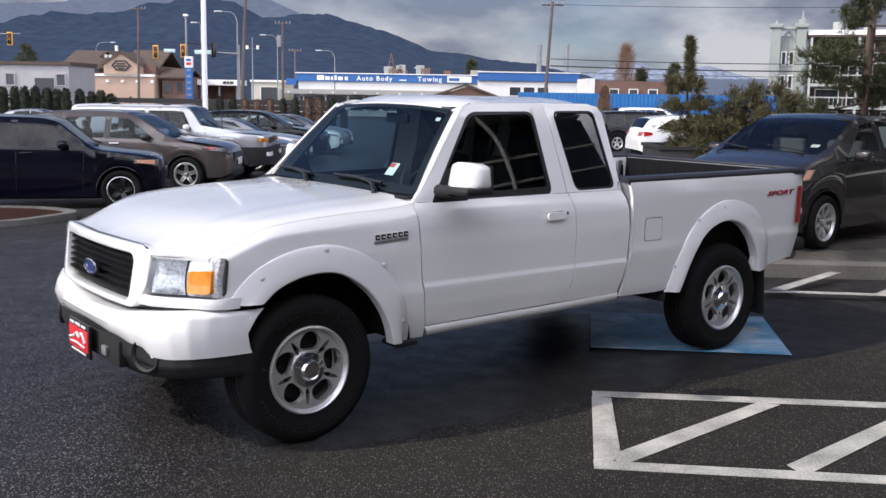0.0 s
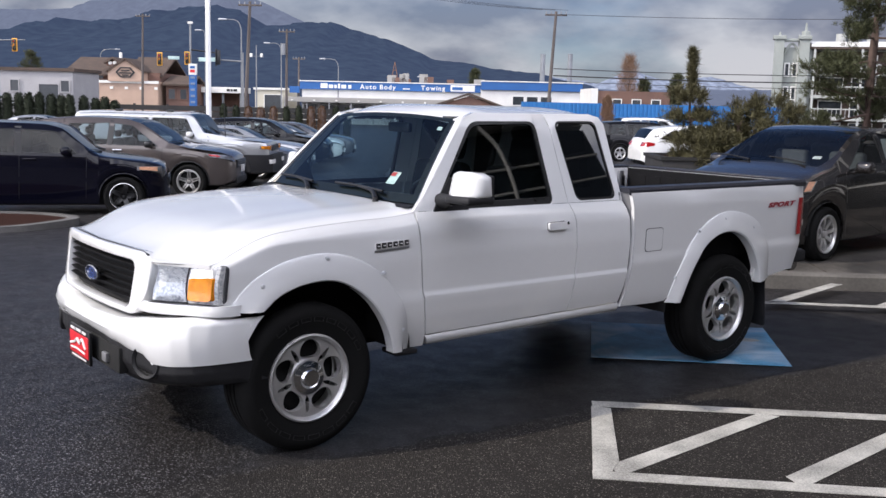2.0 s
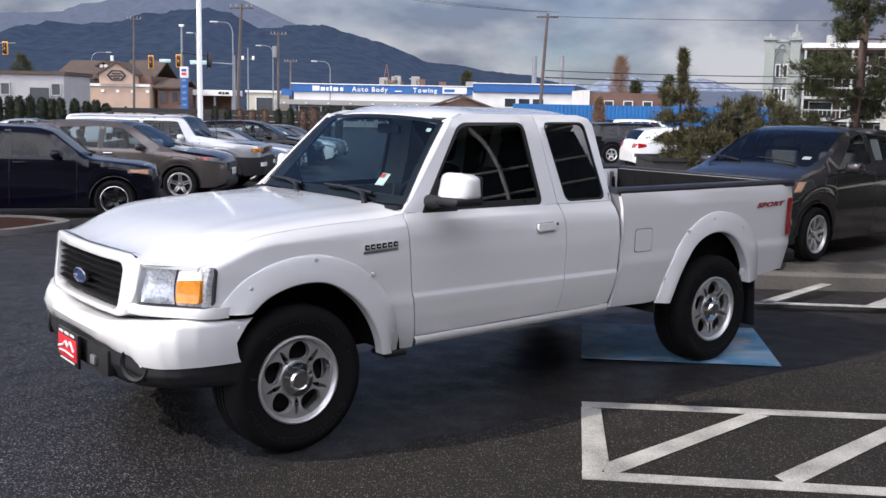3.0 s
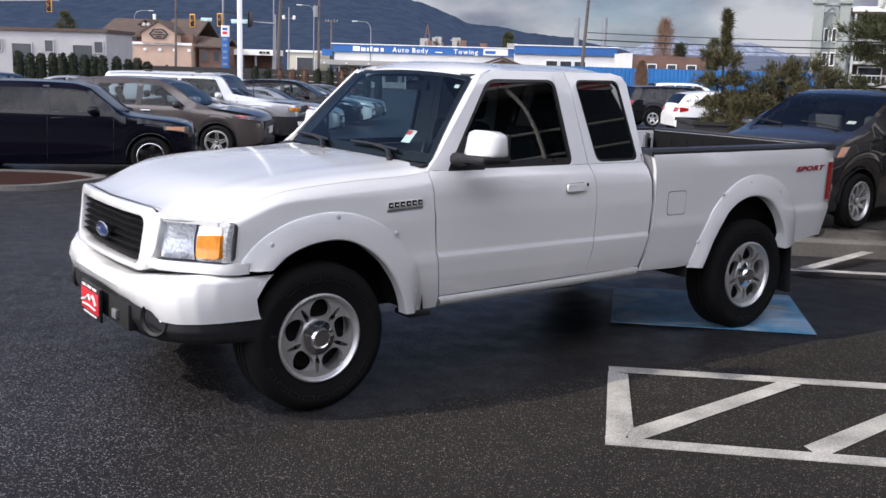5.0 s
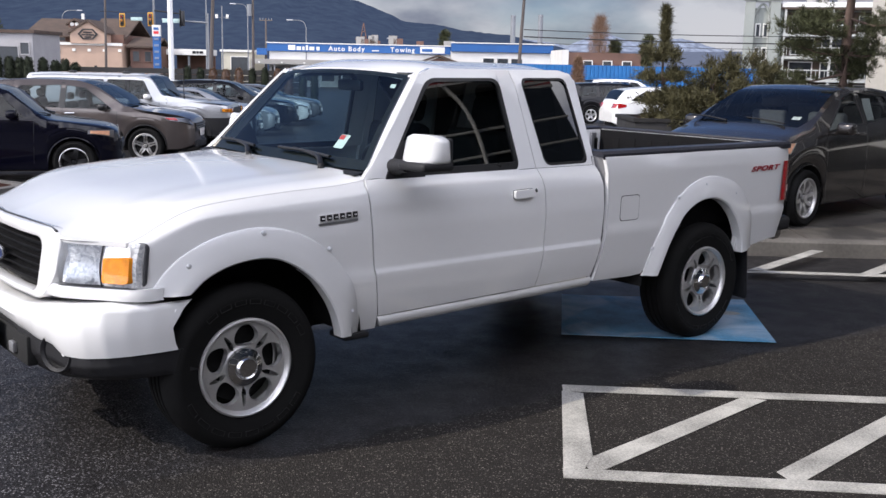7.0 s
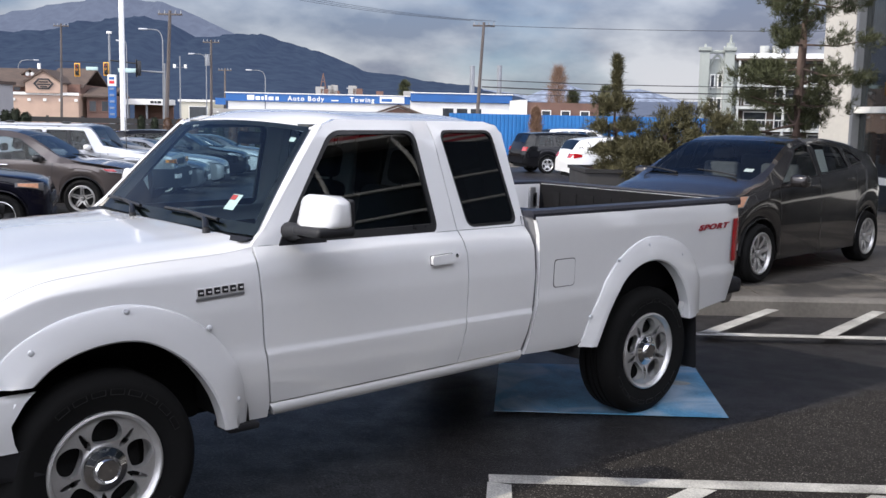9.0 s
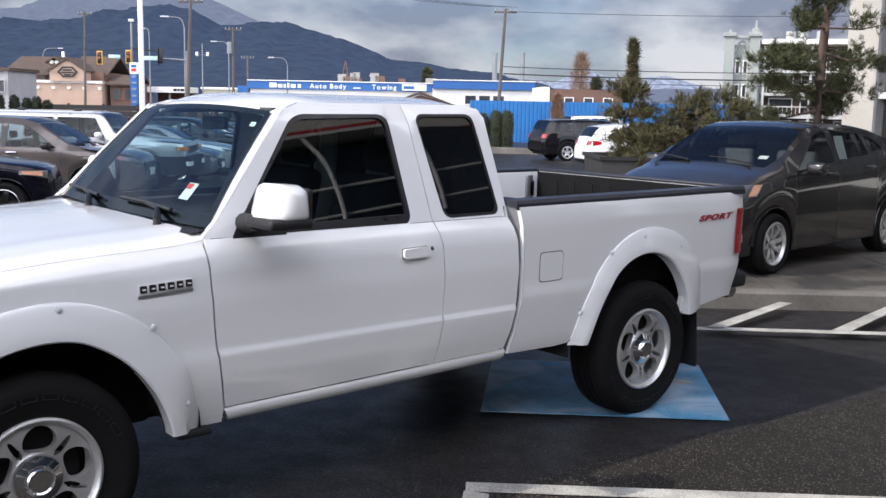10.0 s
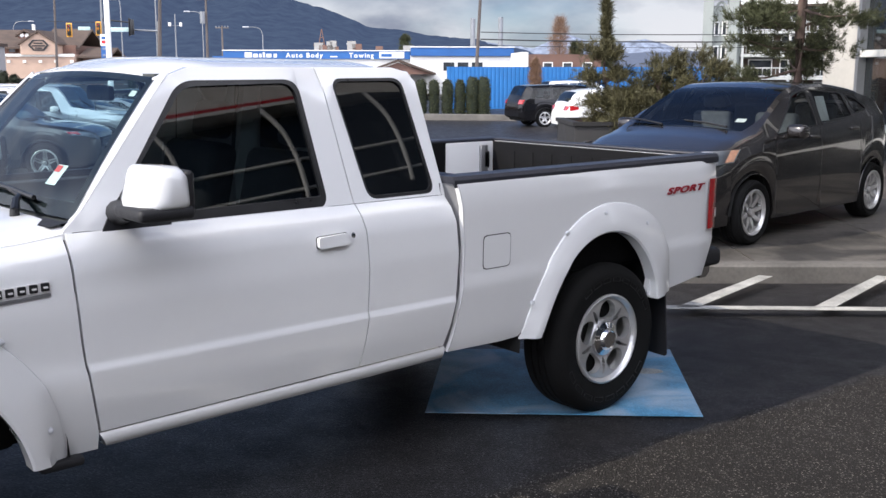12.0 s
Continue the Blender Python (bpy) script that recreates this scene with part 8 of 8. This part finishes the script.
inn = thing("gabled_inn", site_pose(-38.0, 112), "pinkish gabled building with dark pitched roofs and a lozenge sign", "building")
part("wall", boxed(-8.0, 3.7, 0, 14, -0.5, 4.45), PINK_WALL, inn, smooth=False)
part("upper_wall", boxed(-7.6, 3.5, 1.5, 13, 4.45, 5.5), BROWN_WALL, inn, smooth=False)
part("eave_band", boxed(-8.1, 3.8, -0.18, 0.0, 4.2, 4.5), FACADE_WHITE, inn, smooth=False)
part("roof", gable_roof(-7.6, -3.4, 1.5, 13, 5.5, 1.9, 0.35), ROOF_DARK, inn, smooth=False)
part("roof", gable_roof(-3.9, -0.4, 0.9, 13, 5.4, 1.8, 0.3), ROOF_DARK, inn, smooth=False)
part("roof", gable_roof(-0.4, 3.5, 2.0, 13, 5.4, 2.15, 0.35), ROOF_DARK, inn, smooth=False)
gab = plate([Vector(p) for p in ((-2.05, 4.4), (2.05, 4.4), (2.05, 5.72), (0.0, 7.0), (-2.05, 5.72))], [], lambda a, b: (a, -0.4, b), (0, 2.6, 0))
part("gable_front", gab, PINK_WALL, inn, "pinkish gable front", smooth=False)
part("gable_roof", gable_roof(-2.05, 2.05, -0.45, 4.0, 5.80, 1.33, 0.18, "y"), ROOF_DARK, inn, smooth=False)
part("dormer_roof", gable_roof(-2.6, -0.9, 0.4, 4.0, 6.75, 0.5, 0.15, "y"), ROOF_DARK, inn, smooth=False)
part("dormer", boxed(-2.5, -1.0, 0.5, 4.0, 6.2, 6.75), BROWN_WALL, inn, smooth=False)
for x in (-2.05, -1.5):
    eye_win = lathe([(0.0, -0.05), (0.20, -0.05), (0.24, 0.0)], 16)
    bmesh.ops.translate(eye_win, verts=eye_win.verts, vec=(x, 0.46, 6.55))
    part("round_window", eye_win, FACADE_WHITE, inn)
dm = plate([Vector(p) for p in ((-1.15, 5.45), (-0.6, 4.85), (0.6, 4.85), (1.15, 5.45), (0.6, 6.05), (-0.6, 6.05))], [[Vector(p) for p in ((-0.9, 5.45), (-0.48, 4.99), (0.48, 4.99), (0.9, 5.45), (0.48, 5.91), (-0.48, 5.91))]], lambda a, b: (a, -0.5, b), (0, 0.08, 0))
part("sign_shape", dm, BLACK_TRIM, inn, smooth=False)
for z, w in ((5.12, 0.38), (5.38, 0.72), (5.66, 0.5)):
    part("sign_bar", boxed(-w, w, -0.52, -0.42, z - 0.07, z + 0.07), BLACK_TRIM, inn, smooth=False)
windows_on(inn, [-6.6, -5.2, -3.6], [4.6], 0.9, 0.7, 1.46, BROWN_WALL)
for k in range(7):
    part("eave_lamp", boxed(-7.2 + 1.75 * k, -6.85 + 1.75 * k, -0.15, -0.02, 3.5, 3.8), FACADE_WHITE, inn, smooth=False)
part("chimney_vent", boxed(-2.75, -2.45, 6, 6.4, 7.2, 8.0, 0.03), FACADE_WHITE, inn, smooth=False)
part("side_wing", boxed(4.3, 7.2, 1.2, 7.8, -0.5, 4.3), BROWN_WALL, inn, "dark brown side wing", smooth=False)
part("wing_roof", gable_roof(4.3, 7.2, 1, 8, 4.4, 0.9, 0.3), ROOF_DARK, inn, smooth=False)
windows_on(inn, [5.0, 6.4], [2.4], 0.9, 1.3, 1.16, BROWN_WALL)

SHOP_WALL = mat("beige_shop_wall", (0.50, 0.47, 0.38), 0.85, var=0.12, scale=0.7)
# white wall colour darkened for the shade on the workshop
GARAGE_WALL = mat("shaded_white_wall", (0.35, 0.34, 0.345), 0.8, var=0.12, scale=0.6, bump=0.1, bscale=20)
garage = thing("white_garage", site_pose(-31.1, 75), "white flat-roofed workshop with large doors", "building")
part("wall", boxed(-9.0, 1.4, 0, 6, -0.5, 4.25), GARAGE_WALL, garage, smooth=False)
part("roof_edge", boxed(-9.2, 1.6, -0.2, 6.2, 4.25, 4.5), ROOF_DARK, garage, smooth=False)
windows_on(garage, [-5.4, -0.5], [0.9], 1.7, 2.4, -0.04, GARAGE_WALL)
windows_on(garage, [-7.4, -3.2, 0.8], [2.6], 0.8, 1.0, -0.04, GARAGE_WALL)
low = thing("low_shop", site_pose(-21.0, 112), "small flat-roofed beige shop with a wide window", "building")
part("wall", boxed(-1.85, 1.95, 0, 8, -0.5, 3.8), SHOP_WALL, low, smooth=False)
part("roof_edge", boxed(-2.0, 2.1, -0.2, 8.2, 3.8, 4.05), FACADE_WHITE, low, smooth=False)
windows_on(low, [0.3], [1.6], 2.2, 1.7)
fuel = thing("fuel_canopy", site_pose(-28.2, 118), "white flat canopy on posts beside the street", "canopy")
part("canopy_fascia", boxed(-2.6, 2.6, 0, 5, 3.4, 4.1, 0.03), FACADE_WHITE, fuel, smooth=False)
for x0, x1 in ((0.6, 1.0), (1.1, 1.35), (1.45, 1.9)):
    part("fascia_bar", boxed(x0, x1, -0.04, 0.02, 3.6, 3.9), BLACK_TRIM, fuel, smooth=False)
for x in (-2.2, 0.0, 2.2):
    part("canopy_post", boxed(x - 0.12, x + 0.12, 0.6, 0.84, -0.4, 3.4), STEEL, fuel, smooth=False)
part("back_wall", boxed(-2.4, 2.4, 4.6, 5.0, -0.4, 3.4), BROWN_WALL, fuel, smooth=False)
bsign = thing("pylon_sign", site_pose(-21.0, 78), "blue pylon sign with a white head", "sign")
part("sign_board", boxed(-0.30, 0.30, -0.15, 0.15, 1.6, 4.3, 0.03), SIGN_BLUE, bsign, smooth=False)
part("sign_head", boxed(-0.33, 0.33, -0.16, 0.16, 4.3, 5.2, 0.03), FACADE_WHITE, bsign, "white sign head", smooth=False)
part("head_mark", prism([Vector(p) for p in ((-0.2, -0.19), (0.2, -0.19), (0.12, -0.165), (-0.12, -0.165))], 4.5, 4.72), DEALER_RED, bsign, smooth=False)
part("head_mark", boxed(-0.2, 0.2, -0.19, -0.15, 4.82, 5.02), SIGN_BLUE, bsign, smooth=False)
for k in range(5):
    part("sign_bar", boxed(-0.18, 0.18, -0.19, -0.14, 2.0 + 0.5 * k, 2.18 + 0.5 * k, 0.02), SIGN_DIM, bsign, smooth=False)
part("sign_post", boxed(-0.15, 0.15, -0.1, 0.1, -0.4, 1.6), STEEL, bsign, smooth=False)
rail = thing("dark_rail_fence", site_pose(-13.0, 57), "low dark slatted fence behind the hedge", "fence")
for k in range(4):
    part("fence_board", boxed(-8, 6, 0, 0.06, 0.5 + 0.34 * k, 0.80 + 0.34 * k), PLANTER, rail, smooth=False)
for k in range(8):
    part("fence_post", boxed(-8 + 2 * k, -7.88 + 2 * k, 0.06, 0.18, -0.3, 1.9), PLANTER, rail, smooth=False)
lowwall = mesh_thing("low_wall", boxed(0, 5.4, 0, 0.3, -0.3, 0.28, 0.02), KERB, "low concrete wall before the cedars", "wall", kind="structure", smooth=False)
lowwall.matrix_basis = site_pose(1.4, 44.8, -14)

flats = thing("apartment_block", site_pose(24.3, 70, -18), "pale green-grey apartment block with balconies and corner towers", "building")
# the shade on this front is put into the railing and siding colours
BALCONY_SHADED = mat("balcony_shaded", (0.42, 0.43, 0.41), 0.7, var=0.08, scale=0.6)
FLAT_WALL = mat("pale_siding", (0.27, 0.29, 0.27), 0.85, var=0.08, scale=0.5)
part("wall", boxed(0.0, 2.1, 0, 12, -0.5, 7.0), FLAT_WALL, flats, smooth=False)
part("wall", boxed(2.1, 16, 1.6, 14, -0.5, 6.9), FLAT_WALL, flats, smooth=False)
for x, top in ((-0.35, 7.55), (1.40, 7.55)):
    part("corner_tower", boxed(x - 0.2, x + 0.5, -0.5, 0.6, -0.5, top, 0.03), FLAT_WALL, flats, smooth=False)
    part("tower_cap", boxed(x - 0.32, x + 0.62, -0.65, 0.75, top, top + 0.28, 0.05), FLAT_WALL, flats, smooth=False)
part("finial", tubed([(1.58, 0, 7.8), (1.58, 0, 8.15), (1.58, 0, 8.2), (1.58, 0, 8.75)], [0.34, 0.30, 0.12, 0.06], 10), FLAT_WALL, flats)
part("finial", tubed([(-0.2, 0, 7.8), (-0.2, 0, 8.1)], [0.14, 0.05], 8), FLAT_WALL, flats)
arch = [Vector((0.15 + 1.05 * t, 6.5 + 0.75 * math.sin(math.pi * t))) for t in steps(0, 1, 14)]
part("pediment_arch", tubed([(p.x, -0.1, p.y) for p in arch], 0.10, 6), FLAT_WALL, flats)
part("cornice", tubed([(-0.35, -0.3, 7.5), (1.6, -0.3, 7.5)], 0.13, 8), FLAT_WALL, flats)
part("roof_edge", boxed(1.9, 16.2, -0.3, 14.2, 6.9, 7.3), ROOF_DARK, flats, smooth=False)
part("roof_trim", boxed(2.0, 16.2, -0.36, -0.3, 7.05, 7.4), FACADE_WHITE, flats, smooth=False)
windows_on(flats, [0.42, 0.95], [4.9, 3.2, 1.4], 0.38, 1.0)
windows_on(flats, [3.6, 5.8, 8.2, 10.8, 13.4], [0.4, 2.0, 3.7, 5.3], 1.7, 1.25, 1.53)
# dark sheets in the roofing colour paint the shade behind the balconies
for z0, z1 in ((0.2, 1.75), (2.0, 3.3), (3.65, 4.95), (5.25, 6.8)):
    part("balcony_recess", boxed(2.3, 15.8, 1.545, 1.59, z0, z1), ROOF_DARK, flats, smooth=False)
for z in (1.8, 3.4, 5.0):
    part("balcony_floor", boxed(2.15, 16, -0.2, 1.54, z, z + 0.2), BALCONY_SHADED, flats, smooth=False)
    part("balcony_rail", boxed(2.15, 16, -0.24, -0.18, z + 0.78, z + 0.86), BALCONY_SHADED, flats, smooth=False)
    for j in range(44):
        part("baluster", boxed(2.2 + 0.3 * j, 2.235 + 0.3 * j, -0.23, -0.19, z + 0.2, z + 0.78), BALCONY_SHADED, flats, smooth=False)
for j in range(5):
    part("balcony_post", boxed(2.2 + 3.2 * j, 2.36 + 3.2 * j, -0.25, -0.05, -0.5, 6.9), BALCONY_SHADED, flats, smooth=False)
part("drain_pipe", boxed(1.08, 1.18, -0.12, 0.0, -0.4, 7.9), BALCONY_SHADED, flats, smooth=False)
for x in (4.2, 5.1, 6.4):
    part("roof_flue", tubed([(x, 5, 7.2), (x, 5, 8.3)], 0.36, 10), BALCONY_SHADED, flats)

hyd = thing("fire_hydrant", site_pose(7.62, 16.3), "red fire hydrant beside the pine trunk", "hydrant")
part("barrel", lathe([(0.0, 0.0), (0.16, 0.0), (0.16, 0.05), (0.11, 0.06), (0.11, 0.95), (0.14, 0.97), (0.14, 1.03), (0.09, 1.14), (0.03, 1.20), (0.0, 1.2)], 18, "z"), STRIPE_RED, hyd)
part("nozzle", tubed([(-0.19, 0, 0.82), (0.19, 0, 0.82)], 0.06, 10), STRIPE_RED, hyd)
board = thing("white_board", site_pose(6.95, 17.4), "small white notice board on posts", "sign")
part("board", boxed(-0.3, 0.3, 0, 0.04, 0.85, 1.35, 0.01), FACADE_WHITE, board, smooth=False)
part("post", boxed(-0.03, 0.03, 0.04, 0.1, 0, 1.3), STEEL, board, smooth=False)

# ---- far trees and hills ----
def bare_tree(m, h, label, seed):
    rng = random.Random(seed)
    root = thing("bare_tree", m, label, "tree")
    part("trunk", tubed([(0, 0, -0.3), (0, 0, h * 0.5), (0.1, 0, h * 0.95)], [0.14, 0.09, 0.02], 8), BARK, root)
    spots = []
    for k in range(420):
        z = rng.uniform(0.2, 1.0)
        w = h * 0.13 * lerp(z, [0.2, 0.45, 0.8, 1.0], [0.3, 1.0, 0.8, 0.2])
        a, rr = rng.uniform(0, math.tau), math.sqrt(rng.random())
        spots.append(((w * rr * math.cos(a), w * rr * math.sin(a), z * h), (math.cos(a) * 0.4, math.sin(a) * 0.4, 1.0)))
    tagged(blades("twig_crown", root, spots, rng, h * 0.10, 0.013, 11, BARE), "fine bare twigs", kind="stuff")
    return root


bare_tree(site_pose(17.95, 95), 7.5, "tall bare upright tree behind the fence", 21)
bare_tree(site_pose(9.8, 58.5), 2.9, "small bare street tree before the blue fence", 22)
for k, (r, d, h, s) in enumerate(((20.1, 98, 5.4, 0.38), (23.9, 100, 6.2, 0.5), (3.6, 132, 7.6, 0.8), (-52.7, 120, 8.2, 2.2))):
    pine_tree(site_pose(r, d), h, s * 1.1, "distant dark conifer behind the fence", 40 + k, 0.1, 8, 0.32, "conifer_tree")


def hills(name, ridge, d, depth, seed, material, label, rough=1.0):
    """A long wooded ridge from its skyline (r, height) down to its foot, with gullies."""
    rng_off = Vector((seed * 13.7, seed * 5.1, 0))
    rs = steps(ridge[0][0], ridge[-1][0], 220)

    def at(r, v):
        top = lerp(r, [p[0] for p in ridge], [p[1] for p in ridge])
        base = fall(d)
        q = Vector((r * 0.016 + v * 0.9, v * 0.40, 0)) + rng_off
        gully = noise.fractal(q, 1.0, 2.0, 6)
        z = base + (top - base) * (1 - v) ** 1.15
        z += gully * (top - base) * 0.085 * rough * 4 * v * (1 - v)
        if v < 0.02:
            z += 3.0 * noise.noise(Vector((r * 0.09, seed, 0)))
        p = site(r, d - depth * v + gully * depth * 0.10)
        return (p[0], p[1], z)
    return mesh_thing(name, grid(at, rs, steps(0, 1, 46)), material, label, "hill", kind="structure")


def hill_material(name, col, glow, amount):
    """Far forest; an even glow put into the surface stands in for haze."""
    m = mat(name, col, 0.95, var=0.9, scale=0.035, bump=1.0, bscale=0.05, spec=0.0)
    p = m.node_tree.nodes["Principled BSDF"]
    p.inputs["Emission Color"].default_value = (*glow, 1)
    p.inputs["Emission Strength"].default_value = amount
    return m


# the second colour of each range is its painted haze
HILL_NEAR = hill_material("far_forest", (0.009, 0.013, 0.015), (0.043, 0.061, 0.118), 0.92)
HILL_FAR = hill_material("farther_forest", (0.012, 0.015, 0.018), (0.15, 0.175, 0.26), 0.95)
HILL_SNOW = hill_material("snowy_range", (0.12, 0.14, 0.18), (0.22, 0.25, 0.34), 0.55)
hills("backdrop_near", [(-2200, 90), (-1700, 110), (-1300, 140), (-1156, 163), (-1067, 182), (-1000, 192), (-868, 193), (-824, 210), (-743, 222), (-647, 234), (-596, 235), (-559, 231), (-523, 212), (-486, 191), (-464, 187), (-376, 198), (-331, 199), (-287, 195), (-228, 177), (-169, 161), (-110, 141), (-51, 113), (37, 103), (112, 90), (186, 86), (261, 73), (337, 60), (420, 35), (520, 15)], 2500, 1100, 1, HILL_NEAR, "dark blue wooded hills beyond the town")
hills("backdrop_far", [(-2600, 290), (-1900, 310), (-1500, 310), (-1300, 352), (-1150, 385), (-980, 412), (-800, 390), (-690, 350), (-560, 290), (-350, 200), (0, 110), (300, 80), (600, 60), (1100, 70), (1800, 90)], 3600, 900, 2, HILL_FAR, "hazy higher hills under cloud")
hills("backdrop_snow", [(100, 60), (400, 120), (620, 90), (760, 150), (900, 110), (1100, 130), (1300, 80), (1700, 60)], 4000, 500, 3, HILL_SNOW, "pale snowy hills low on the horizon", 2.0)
